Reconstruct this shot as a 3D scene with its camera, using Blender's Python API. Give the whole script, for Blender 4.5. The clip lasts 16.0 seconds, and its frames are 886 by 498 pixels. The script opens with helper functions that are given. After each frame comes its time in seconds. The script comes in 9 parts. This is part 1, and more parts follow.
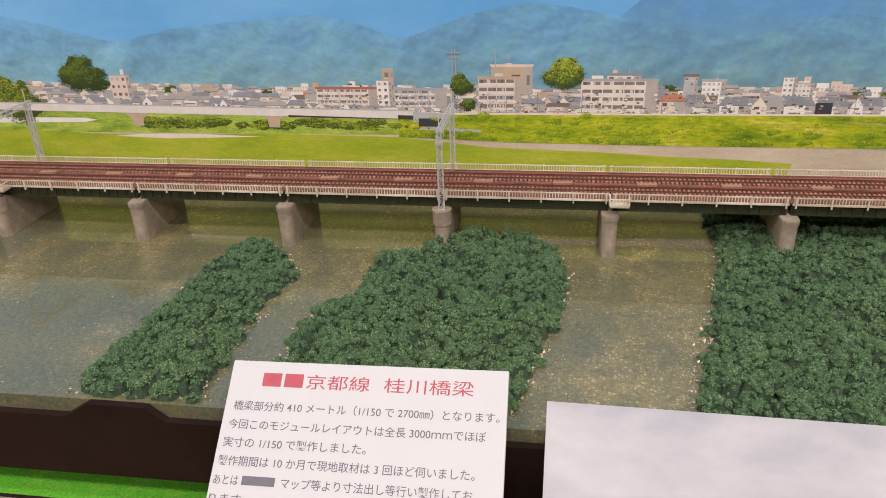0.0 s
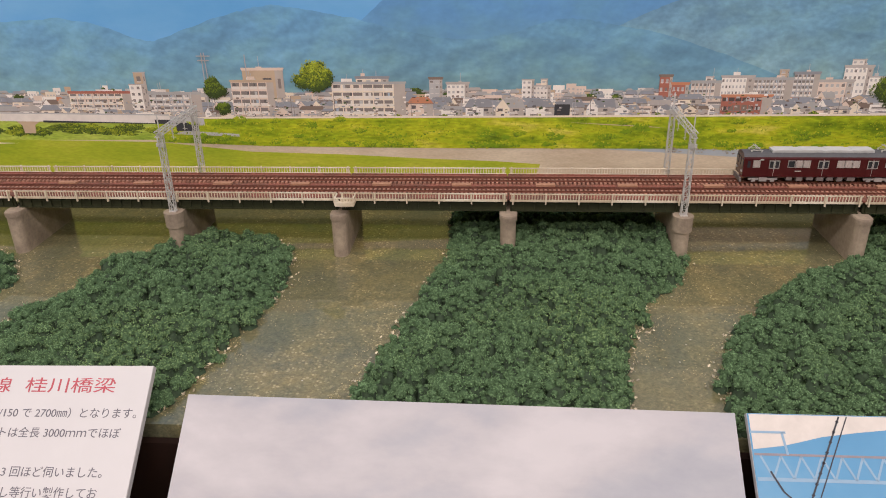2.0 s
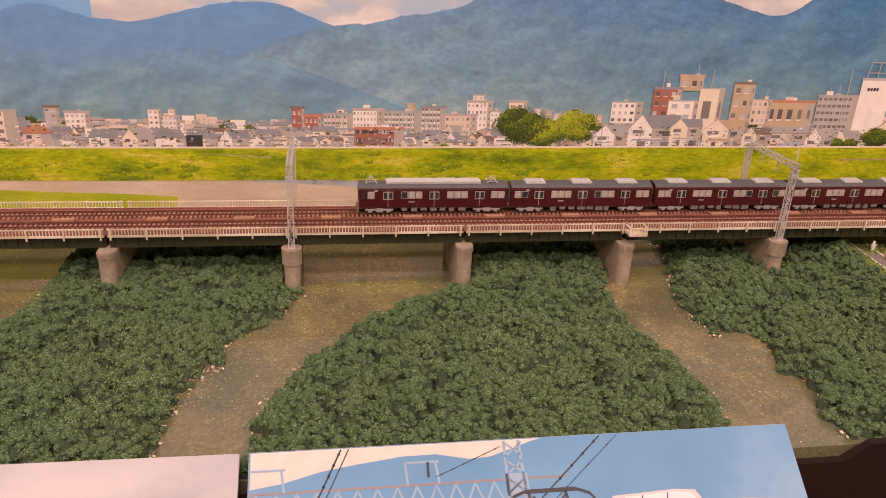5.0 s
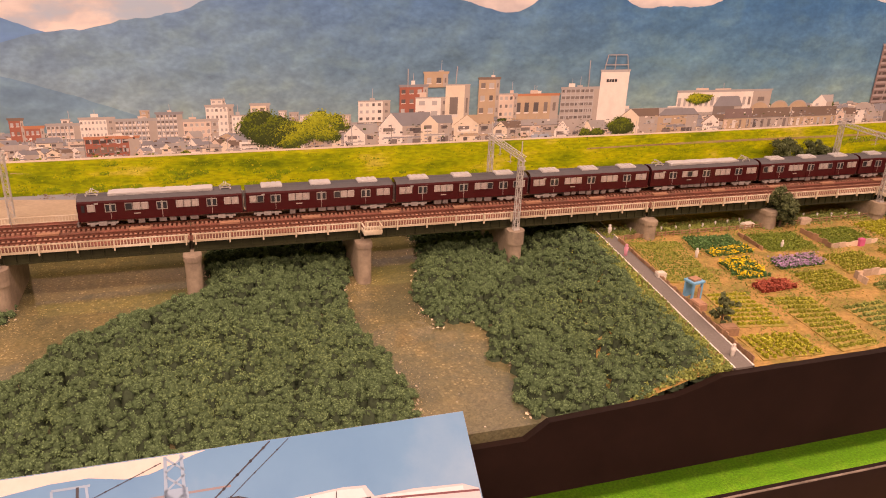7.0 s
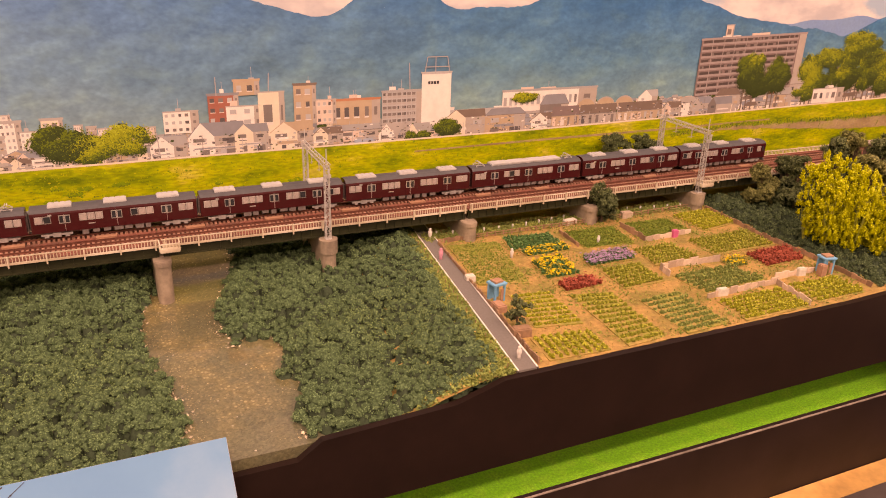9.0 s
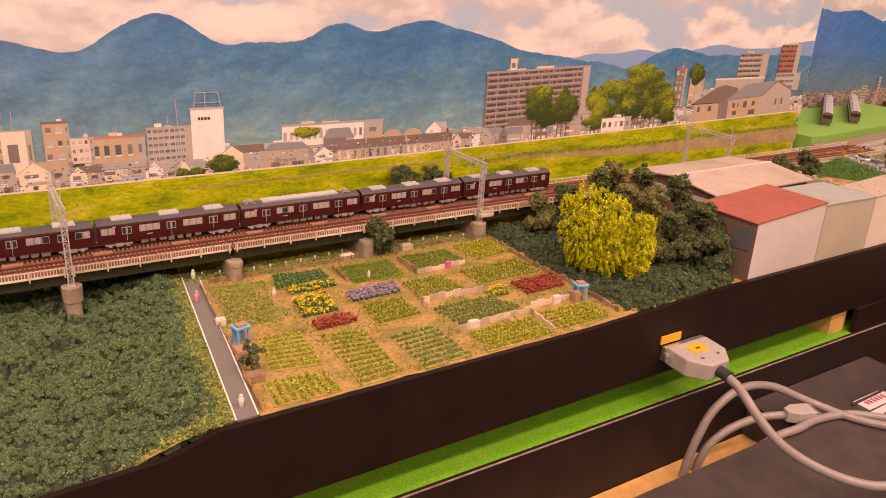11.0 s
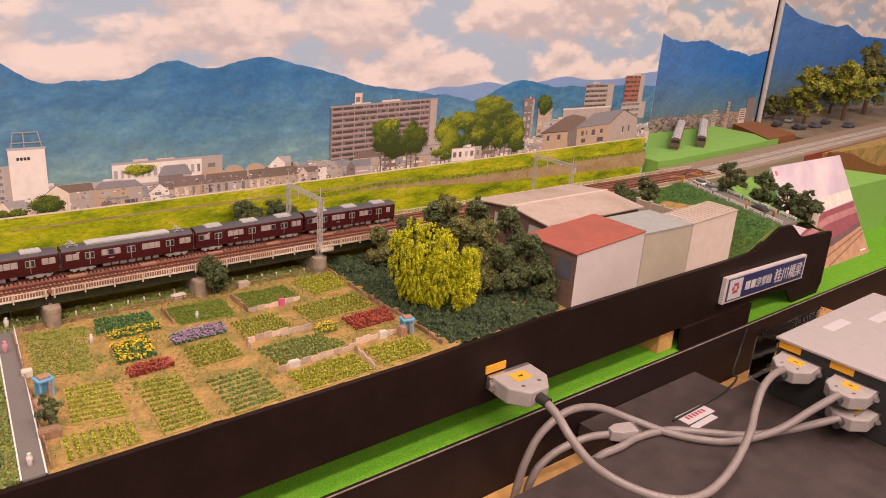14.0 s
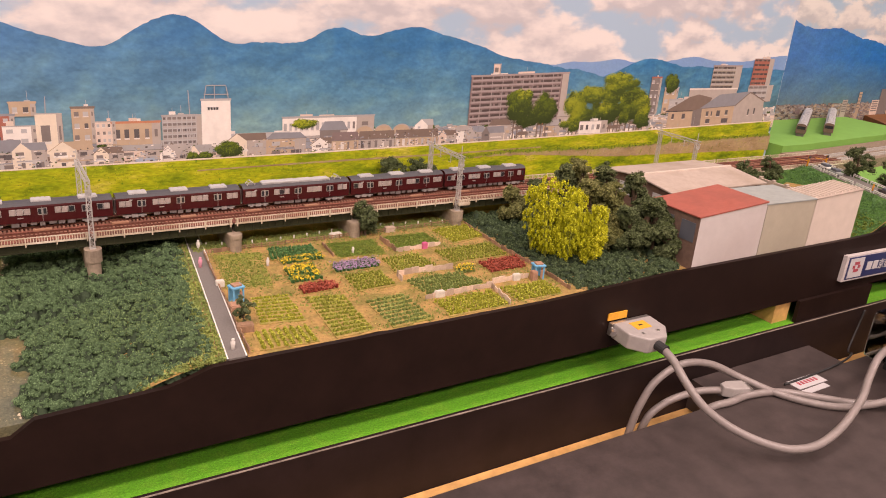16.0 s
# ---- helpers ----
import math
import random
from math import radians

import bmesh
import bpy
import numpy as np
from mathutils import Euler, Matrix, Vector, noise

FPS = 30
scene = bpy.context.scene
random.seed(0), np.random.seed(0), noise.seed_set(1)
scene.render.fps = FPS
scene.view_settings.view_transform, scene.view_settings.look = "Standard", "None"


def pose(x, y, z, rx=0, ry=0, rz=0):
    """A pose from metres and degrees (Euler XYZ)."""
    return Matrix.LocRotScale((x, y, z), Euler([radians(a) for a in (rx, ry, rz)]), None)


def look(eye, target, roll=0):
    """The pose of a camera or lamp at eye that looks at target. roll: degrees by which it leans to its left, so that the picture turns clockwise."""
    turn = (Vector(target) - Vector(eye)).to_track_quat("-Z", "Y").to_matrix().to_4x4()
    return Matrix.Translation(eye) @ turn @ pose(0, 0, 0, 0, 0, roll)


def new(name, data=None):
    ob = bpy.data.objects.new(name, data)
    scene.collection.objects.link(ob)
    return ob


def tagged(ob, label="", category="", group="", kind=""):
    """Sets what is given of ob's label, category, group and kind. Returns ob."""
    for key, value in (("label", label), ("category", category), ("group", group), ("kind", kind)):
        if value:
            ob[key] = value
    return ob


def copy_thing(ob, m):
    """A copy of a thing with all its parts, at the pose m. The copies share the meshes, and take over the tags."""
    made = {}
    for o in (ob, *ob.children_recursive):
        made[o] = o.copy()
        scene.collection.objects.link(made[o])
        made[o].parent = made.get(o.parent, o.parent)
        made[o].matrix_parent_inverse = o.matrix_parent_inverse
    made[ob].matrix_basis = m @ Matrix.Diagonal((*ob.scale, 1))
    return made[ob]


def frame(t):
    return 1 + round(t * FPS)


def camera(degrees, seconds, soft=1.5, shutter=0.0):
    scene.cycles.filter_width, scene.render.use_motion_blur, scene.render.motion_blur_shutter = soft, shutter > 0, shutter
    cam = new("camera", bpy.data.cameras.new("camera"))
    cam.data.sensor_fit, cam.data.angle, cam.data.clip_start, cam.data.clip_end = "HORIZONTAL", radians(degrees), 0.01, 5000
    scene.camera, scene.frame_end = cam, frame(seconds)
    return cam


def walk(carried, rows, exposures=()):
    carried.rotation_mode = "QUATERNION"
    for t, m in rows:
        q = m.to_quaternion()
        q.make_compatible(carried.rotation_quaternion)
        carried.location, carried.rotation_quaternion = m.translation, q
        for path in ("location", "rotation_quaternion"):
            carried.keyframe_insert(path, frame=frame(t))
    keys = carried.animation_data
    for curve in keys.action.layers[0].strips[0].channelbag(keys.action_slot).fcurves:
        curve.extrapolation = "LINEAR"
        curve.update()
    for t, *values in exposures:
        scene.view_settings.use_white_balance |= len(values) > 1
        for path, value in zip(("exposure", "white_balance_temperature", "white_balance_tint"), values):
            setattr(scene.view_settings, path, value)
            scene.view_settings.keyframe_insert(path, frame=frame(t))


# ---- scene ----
cam = camera(60.6, 16.0, soft=1.0)
PATH = [
    (0, (0.096, -0.57, 0.286), (-0.203, 1.198, -0.601), -2.3),
    (0.5, (0.155, -0.565, 0.284), (-0.111, 1.217, -0.584), -2.1),
    (1, (0.198, -0.569, 0.276), (-0.025, 1.227, -0.576), -1.8),
    (1.5, (0.225, -0.569, 0.267), (0.046, 1.235, -0.578), -1.4),
    (2, (0.261, -0.561, 0.267), (0.131, 1.248, -0.576), -1.1),
    (2.5, (0.293, -0.554, 0.26), (0.224, 1.26, -0.578), -0.6),
    (3, (0.321, -0.553, 0.254), (0.319, 1.267, -0.576), 0.1),
    (3.5, (0.35, -0.556, 0.262), (0.421, 1.268, -0.556), 0.8),
    (4, (0.378, -0.555, 0.263), (0.525, 1.275, -0.53), 1.6),
    (4.5, (0.407, -0.548, 0.268), (0.625, 1.28, -0.513), 2.2),
    (5, (0.438, -0.554, 0.268), (0.738, 1.268, -0.502), 2.7),
    (5.2, (0.448, -0.555, 0.267), (0.786, 1.26, -0.503), 2.8),
    (7.3, (0.577, -0.582, 0.277), (1.187, 1.164, -0.487), 2.4),
    (7.5, (0.584, -0.584, 0.279), (1.214, 1.152, -0.488), 2.4),
    (8, (0.597, -0.589, 0.284), (1.269, 1.131, -0.484), 2.2),
    (8.5, (0.621, -0.593, 0.285), (1.338, 1.111, -0.478), 2.0),
    (9, (0.656, -0.598, 0.283), (1.427, 1.083, -0.478), 2.0),
    (9.5, (0.689, -0.607, 0.281), (1.526, 1.045, -0.473), 2.2),
    (10, (0.713, -0.621, 0.288), (1.621, 0.998, -0.457), 2.7),
    (10.2, (0.727, -0.624, 0.289), (1.664, 0.983, -0.445), 2.8),
    (12.3, (0.784, -0.674, 0.319), (1.918, 0.832, -0.348), 3.3),
    (12.5, (0.79, -0.675, 0.318), (1.94, 0.819, -0.349), 3.3),
    (13, (0.803, -0.679, 0.32), (1.989, 0.79, -0.339), 3.4),
    (13.5, (0.812, -0.686, 0.325), (2.026, 0.762, -0.331), 3.7),
    (14, (0.82, -0.693, 0.33), (2.046, 0.747, -0.321), 4.1),
    (14.5, (0.83, -0.702, 0.329), (2.048, 0.744, -0.322), 4.6),
    (15, (0.811, -0.717, 0.319), (1.992, 0.759, -0.334), 5.0),
    (15.5, (0.779, -0.734, 0.311), (1.89, 0.788, -0.359), 5.1),
    (16, (0.742, -0.743, 0.314), (1.749, 0.839, -0.38), 4.8),
]
walk(cam, [(t, look(eye, target, roll)) for t, eye, target, roll in PATH],
     exposures=((0, 0.03, 6500, 16), (1.0, -0.05, 6580, 17), (2.0, -0.10, 6660, 18), (3.0, -0.02, 6740, 19), (3.5, 0.0, 6800, 20), (4.0, 0.0, 7000, 23), (4.5, -0.02, 8000, 36), (5.0, -0.04, 8600, 43), (7.5, 0.15, 10700, 51), (9.0, 0.19, 11300, 53), (10.2, 0.17, 11000, 53), (12.5, 0.06, 8300, 41), (14.5, 0.08, 7900, 37), (16, 0.20, 7700, 35)))

# ==== place ====
rnd = random.Random(7)
rng = np.random.default_rng(11)


# ---- materials ----
def mat(name, color, rough=0.6, metal=0.0, var=0.12, scale=120.0, bump=0.0, bscale=None, second=None, mix=0.5, island=0.0, spec=0.4, obj=0.0):
    """A procedural surface: colour with two scales of variation, optional second colour in patches, and fine relief."""
    m = bpy.data.materials.new(name)
    m.use_nodes = True
    nt = m.node_tree
    b = nt.nodes["Principled BSDF"]
    b.inputs["Roughness"].default_value = rough
    b.inputs["Metallic"].default_value = metal
    b.inputs["Specular IOR Level"].default_value = spec
    co = nt.nodes.new("ShaderNodeTexCoord")
    n1 = nt.nodes.new("ShaderNodeTexNoise")
    n1.inputs["Scale"].default_value = scale
    n1.inputs["Detail"].default_value = 6
    n1.inputs["Roughness"].default_value = 0.65
    nt.links.new(co.outputs["Object"], n1.inputs["Vector"])
    n2 = nt.nodes.new("ShaderNodeTexNoise")
    n2.inputs["Scale"].default_value = scale * 0.13
    n2.inputs["Detail"].default_value = 4
    nt.links.new(co.outputs["Object"], n2.inputs["Vector"])
    mx = nt.nodes.new("ShaderNodeMix")
    mx.data_type = "RGBA"
    mx.inputs[6].default_value = (*color, 1)
    mx.inputs[7].default_value = (*(second or color), 1)
    rp = nt.nodes.new("ShaderNodeMapRange")
    rp.inputs[1].default_value, rp.inputs[2].default_value = 0.62 - 0.3 * mix, 0.78 - 0.3 * mix
    nt.links.new(n2.outputs["Fac"], rp.inputs[0])
    nt.links.new(rp.outputs[0], mx.inputs[0])
    hs = nt.nodes.new("ShaderNodeHueSaturation")
    nt.links.new(mx.outputs[2], hs.inputs["Color"])
    v1 = nt.nodes.new("ShaderNodeMapRange")
    v1.inputs[1].default_value, v1.inputs[2].default_value = 0.3, 0.7
    v1.inputs[3].default_value, v1.inputs[4].default_value = 1 - var, 1 + var
    nt.links.new(n1.outputs["Fac"], v1.inputs[0])
    val = v1.outputs[0]
    if island or obj:
        if island:
            g = nt.nodes.new("ShaderNodeNewGeometry")
            src, amp = g.outputs["Random Per Island"], island
        else:
            g = nt.nodes.new("ShaderNodeObjectInfo")
            src, amp = g.outputs["Random"], obj
        r = nt.nodes.new("ShaderNodeMapRange")
        r.inputs[3].default_value, r.inputs[4].default_value = 1 - amp, 1 + amp
        nt.links.new(src, r.inputs[0])
        mu = nt.nodes.new("ShaderNodeMath")
        mu.operation = "MULTIPLY"
        nt.links.new(val, mu.inputs[0])
        nt.links.new(r.outputs[0], mu.inputs[1])
        val = mu.outputs[0]
    nt.links.new(val, hs.inputs["Value"])
    nt.links.new(hs.outputs[0], b.inputs["Base Color"])
    if bump:
        bn = nt.nodes.new("ShaderNodeTexNoise")
        bn.inputs["Scale"].default_value = bscale or scale * 3
        bn.inputs["Detail"].default_value = 5
        nt.links.new(co.outputs["Object"], bn.inputs["Vector"])
        bp = nt.nodes.new("ShaderNodeBump")
        bp.inputs["Strength"].default_value = bump
        bp.inputs["Distance"].default_value = 0.001
        nt.links.new(bn.outputs["Fac"], bp.inputs["Height"])
        nt.links.new(bp.outputs[0], b.inputs["Normal"])
    return m


concrete = mat("concrete", (0.345, 0.275, 0.200), 0.85, var=0.18, scale=300, bump=0.3, second=(0.25, 0.195, 0.145), mix=0.5)
girder_green = mat("girder_green", (0.028, 0.030, 0.012), 0.55, var=0.25, scale=200)
rail_cream = mat("rail_cream", (0.68, 0.60, 0.47), 0.6, var=0.12, scale=150, second=(0.50, 0.40, 0.28), mix=0.4)
track_brown = mat("track_brown", (0.235, 0.082, 0.056), 0.85, var=0.3, scale=400, bump=0.5, second=(0.15, 0.064, 0.044))
rust_rail = mat("rust_rail", (0.17, 0.062, 0.042), 0.5, metal=0.3, var=0.2, scale=300)
sleeper_mat = mat("sleeper_wood", (0.33, 0.165, 0.112), 0.85, var=0.25, scale=500, obj=0.25)
sleeper_far = mat("sleeper_joined", (0.33, 0.165, 0.112), 0.85, var=0.25, scale=500, island=0.25)
mast_grey = mat("mast_grey", (0.52, 0.50, 0.47), 0.5, metal=0.2, var=0.15, scale=300)
maroon = mat("maroon_paint", (0.060, 0.008, 0.009), 0.25, var=0.06, scale=60, spec=0.5)
roof_grey = mat("roof_dark_grey", (0.075, 0.075, 0.08), 0.7, var=0.12, scale=200)
unit_grey = mat("aircon_light_grey", (0.46, 0.455, 0.445), 0.55, var=0.08, scale=200)
under_grey = mat("underframe_grey", (0.17, 0.145, 0.135), 0.6, var=0.2, scale=300)
bogie_grey = mat("bogie_grey", (0.36, 0.335, 0.315), 0.5, metal=0.3, var=0.2, scale=300)
silver = mat("silver_trim", (0.72, 0.71, 0.69), 0.3, metal=0.7, var=0.05)
# pale pane colour imitates the white reflection in the window glass
window_mat = mat("window_blind", (0.40, 0.345, 0.315), 0.10, var=0.10, scale=80, spec=0.6)
window_dark = mat("window_dark", (0.03, 0.03, 0.035), 0.08, var=0.1, spec=0.7)
black_board = mat("black_board", (0.017, 0.0085, 0.0066), 0.5, var=0.25, scale=30, bump=0.06, bscale=900, spec=0.14)
skirt_black = mat("skirt_black", (0.021, 0.012, 0.011), 0.5, var=0.3, scale=30, bump=0.06, bscale=900, spec=0.20)
desk_black = mat("desk_black", (0.056, 0.041, 0.038), 0.5, var=0.3, scale=40, bump=0.08, bscale=700, spec=0.5)
felt = mat("green_felt", (0.085, 0.36, 0.014), 0.95, var=0.35, scale=500, bump=1.0, bscale=1300, second=(0.12, 0.38, 0.02))
wood = mat("raw_wood", (0.66, 0.37, 0.13), 0.6, var=0.2, scale=60, second=(0.56, 0.30, 0.10))
paper = mat("paper_white", (0.53, 0.51, 0.51), 0.55, var=0.02, scale=30)
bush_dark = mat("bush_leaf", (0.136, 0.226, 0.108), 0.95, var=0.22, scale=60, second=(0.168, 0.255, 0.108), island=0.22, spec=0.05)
# leaf green darkened, to imitate shade in the creases between tufts
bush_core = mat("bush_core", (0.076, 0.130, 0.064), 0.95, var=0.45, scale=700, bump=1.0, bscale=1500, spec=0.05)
sand = mat("sandy_soil", (0.40, 0.245, 0.085), 0.95, var=0.3, scale=350, bump=0.6, second=(0.25, 0.19, 0.055), mix=0.55)
asphalt = mat("path_asphalt", (0.17, 0.155, 0.14), 0.9, var=0.12, scale=500, bump=0.3)
white_line = mat("white_line", (0.75, 0.73, 0.68), 0.8, var=0.08, scale=500)
hall_wall = mat("hall_wall", (0.55, 0.53, 0.50), 0.8, var=0.05, scale=3)
hall_floor = mat("hall_floor", (0.25, 0.22, 0.20), 0.7, var=0.1, scale=8)


# ---- mesh helpers ----
def obj_from(name, verts, faces, mats, fm=None, smooth=False, parent=None, label=""):
    me = bpy.data.meshes.new(name)
    me.from_pydata([tuple(v) for v in verts], [], [tuple(f) for f in faces])
    for m in (mats if isinstance(mats, (list, tuple)) else [mats]):
        me.materials.append(m)
    if fm is not None:
        me.polygons.foreach_set("material_index", np.asarray(fm, dtype=np.int32))
    if smooth:
        me.polygons.foreach_set("use_smooth", np.ones(len(me.polygons), dtype=bool))
    me.update()
    ob = new(name, me)
    if parent is not None:
        ob.parent = parent
    if label:
        tagged(ob, label)
    return ob


class Build:
    """Collects boxes, prisms and tubes into one mesh."""

    def __init__(self):
        self.v, self.f, self.m = [], [], []

    def face(self, pts, m=0):
        n = len(self.v)
        self.v += [tuple(p) for p in pts]
        self.f.append(tuple(range(n, n + len(pts))))
        self.m.append(m)
        return self

    def box(self, x0, x1, y0, y1, z0, z1, m=0, bev=0.0):
        if bev:
            return self.bevel_box(x0, x1, y0, y1, z0, z1, bev, m)
        n = len(self.v)
        self.v += [(x0, y0, z0), (x1, y0, z0), (x1, y1, z0), (x0, y1, z0), (x0, y0, z1), (x1, y0, z1), (x1, y1, z1), (x0, y1, z1)]
        for f in ((0, 3, 2, 1), (4, 5, 6, 7), (0, 1, 5, 4), (1, 2, 6, 5), (2, 3, 7, 6), (3, 0, 4, 7)):
            self.f.append(tuple(n + i for i in f))
            self.m.append(m)
        return self

    def bevel_box(self, x0, x1, y0, y1, z0, z1, b, m=0):
        bm = bmesh.new()
        bmesh.ops.create_cube(bm, size=1.0)
        for v in bm.verts:
            v.co = ((x0 + x1) / 2 + v.co.x * (x1 - x0), (y0 + y1) / 2 + v.co.y * (y1 - y0), (z0 + z1) / 2 + v.co.z * (z1 - z0))
        bmesh.ops.bevel(bm, geom=list(bm.edges), offset=b, segments=2, profile=0.7, affect="EDGES")
        bm.verts.index_update()
        n = len(self.v)
        self.v += [tuple(v.co) for v in bm.verts]
        for f in bm.faces:
            self.f.append(tuple(n + v.index for v in f.verts))
            self.m.append(m)
        bm.free()
        return self

    def prism(self, outline, z0, z1, m=0):
        """An upright prism over an outline of (x, y)."""
        n, k = len(self.v), len(outline)
        self.v += [(x, y, z0) for x, y in outline] + [(x, y, z1) for x, y in outline]
        for i in range(k):
            j = (i + 1) % k
            self.f.append((n + i, n + j, n + k + j, n + k + i))
        self.f += [tuple(n + k + i for i in range(k)), tuple(n + i for i in reversed(range(k)))]
        self.m += [m] * (k + 2)
        return self

    def plate(self, outline, y0, y1, m=0):
        """A board over an outline of (x, z), from y0 (front) to y1."""
        n, k = len(self.v), len(outline)
        self.v += [(x, y0, z) for x, z in outline] + [(x, y1, z) for x, z in outline]
        for i in range(k):
            j = (i + 1) % k
            self.f.append((n + j, n + i, n + k + i, n + k + j))
        self.f += [tuple(n + i for i in range(k)), tuple(n + k + i for i in reversed(range(k)))]
        self.m += [m] * (k + 2)
        return self

    def bar(self, a, b, r, m=0, sides=4):
        """A thin bar from a to b."""
        a, b = Vector(a), Vector(b)
        d = (b - a).normalized()
        u = d.cross(Vector((0, 0, 1)) if abs(d.z) < 0.9 else Vector((1, 0, 0))).normalized()
        w = d.cross(u)
        n = len(self.v)
        for p in (a, b):
            for i in range(sides):
                t = 2 * math.pi * (i + 0.5) / sides
                self.v.append(tuple(p + r * (u * math.cos(t) + w * math.sin(t))))
        for i in range(sides):
            j = (i + 1) % sides
            self.f.append((n + i, n + j, n + sides + j, n + sides + i))
            self.m.append(m)
        self.f += [tuple(n + i for i in reversed(range(sides))), tuple(n + sides + i for i in range(sides))]
        self.m += [m, m]
        return self

    def cyl(self, x, y, z0, z1, r0, r1=None, m=0, sides=16):
        r1 = r0 if r1 is None else r1
        n = len(self.v)
        for z, r in ((z0, r0), (z1, r1)):
            self.v += [(x + r * math.cos(2 * math.pi * i / sides), y + r * math.sin(2 * math.pi * i / sides), z) for i in range(sides)]
        for i in range(sides):
            j = (i + 1) % sides
            self.f.append((n + i, n + j, n + sides + j, n + sides + i))
            self.m.append(m)
        self.f += [tuple(n + i for i in reversed(range(sides))), tuple(n + sides + i for i in range(sides))]
        self.m += [m, m]
        return self

    def make(self, name, mats, parent=None, label="", smooth=False):
        return obj_from(name, self.v, self.f, mats, self.m, smooth, parent, label)


def empty(name, x=0.0, y=0.0, z=0.0):
    ob = new(name)
    ob.empty_display_size = 0.01
    ob.location = (x, y, z)
    return ob


def twin(ob, parent, x=0.0, y=0.0, z=0.0, name=None):
    """Another object on the same mesh, under a parent."""
    o = new(name or ob.name.split(".")[0], ob.data)
    o.parent, o.location = parent, (x, y, z)
    if "label" in ob:
        o["label"] = ob["label"]
    return o


def leaves(points, size, per=1, jitter=0.0, up=0.35, facing=None):
    """Many small leaf quads round given points: arrays of vertices and faces."""
    p = np.repeat(np.asarray(points), per, axis=0)
    p = p + rng.normal(0, 1, p.shape) * jitter
    n = len(p)
    nrm = rng.normal(0, 1, (n, 3))
    nrm[:, 2] = np.abs(nrm[:, 2]) + up
    if facing is not None:
        nrm = np.asarray(facing) + nrm * 0.33
    nrm /= np.linalg.norm(nrm, axis=1, keepdims=True)
    a = np.cross(nrm, rng.normal(0, 1, (n, 3)))
    a /= np.linalg.norm(a, axis=1, keepdims=True) + 1e-9
    b = np.cross(nrm, a)
    s = size * rng.uniform(0.6, 1.35, (n, 1))
    v = np.stack([p - a * s, p - b * s * 0.6, p + a * s, p + b * s * 0.6], axis=1).reshape(-1, 3)
    f = np.arange(4 * n).reshape(-1, 4)
    return v, f


def fast_mesh(name, v, f, mats, parent=None, label="", fm=None):
    me = bpy.data.meshes.new(name)
    v, f = np.asarray(v, dtype=np.float32), np.asarray(f, dtype=np.int32)
    me.vertices.add(len(v))
    me.vertices.foreach_set("co", v.ravel())
    k = f.shape[1]
    me.loops.add(f.size)
    me.loops.foreach_set("vertex_index", f.ravel())
    me.polygons.add(len(f))
    me.polygons.foreach_set("loop_start", np.arange(0, f.size, k, dtype=np.int32))
    for m in (mats if isinstance(mats, (list, tuple)) else [mats]):
        me.materials.append(m)
    if fm is not None:
        me.polygons.foreach_set("material_index", np.asarray(fm, dtype=np.int32))
    me.update(calc_edges=True)
    me.validate()
    ob = new(name, me)
    if parent is not None:
        ob.parent = parent
    if label:
        tagged(ob, label)
    return ob


# ---- the hall and its light ----
world = bpy.data.worlds.new("hall")
world.use_nodes = True
world.node_tree.nodes["Background"].inputs[0].default_value = (1.0, 0.95, 0.88, 1)
world.node_tree.nodes["Background"].inputs[1].default_value = 0.04
scene.world = world

hall = Build().box(-4, 6, -5, 4, -0.97, -0.95)
tagged(hall.make("floor", hall_floor), "dull grey-brown exhibition hall floor", "floor", kind="structure")
for nm, b in (("wall_north", (-4, 6, 4, 4.1, -0.95, 2.2)), ("wall_south", (-4, 6, -5.1, -5, -0.95, 2.2)), ("wall_west", (-4.1, -4, -5, 4, -0.95, 2.2)), ("wall_east", (6, 6.1, -5, 4, -0.95, 2.2))):
    tagged(Build().box(*b).make(nm, hall_wall), "plain pale exhibition hall wall", "wall", kind="structure")
tagged(Build().box(-4.1, 6.1, -5.1, 4.1, 2.2, 2.3).make("ceiling", hall_wall), "plain pale hall ceiling", "ceiling", kind="structure")


def lamp(x, y, sx, sy, watts, colour=(1.0, 0.965, 0.93)):
    d = bpy.data.lights.new("ceiling_lamp", "AREA")
    d.shape, d.size, d.size_y, d.energy, d.color = "RECTANGLE", sx, sy, watts, colour
    o = new("ceiling_lamp", d)
    o.matrix_world = look((x, y, 2.14), (x, y, 0))
    return o


for lx in (-1.4, 0.2, 1.8, 3.4):
    for ly, watts in ((-2.9, 27.0), (-1.5, 26.0), (-0.3, 9.5)):
        lamp(lx, ly, 1.1, 0.35, watts * (0.6 if lx > 3 else 1.0))

# ---- module: water, bank, islands, fascia ----
FY = -0.232          # front face of the fascia board
BACK = 0.126         # the printed backdrop
PITCH = 0.1367       # from pier to pier


def smooth(a, b, x):
    t = min(1.0, max(0.0, (x - a) / (b - a)))
    return t * t * (3 - 2 * t)


def bank_x(y):
    """Left edge of the cycle path at depth y."""
    return 0.883 + (y + 0.227) * 0.118


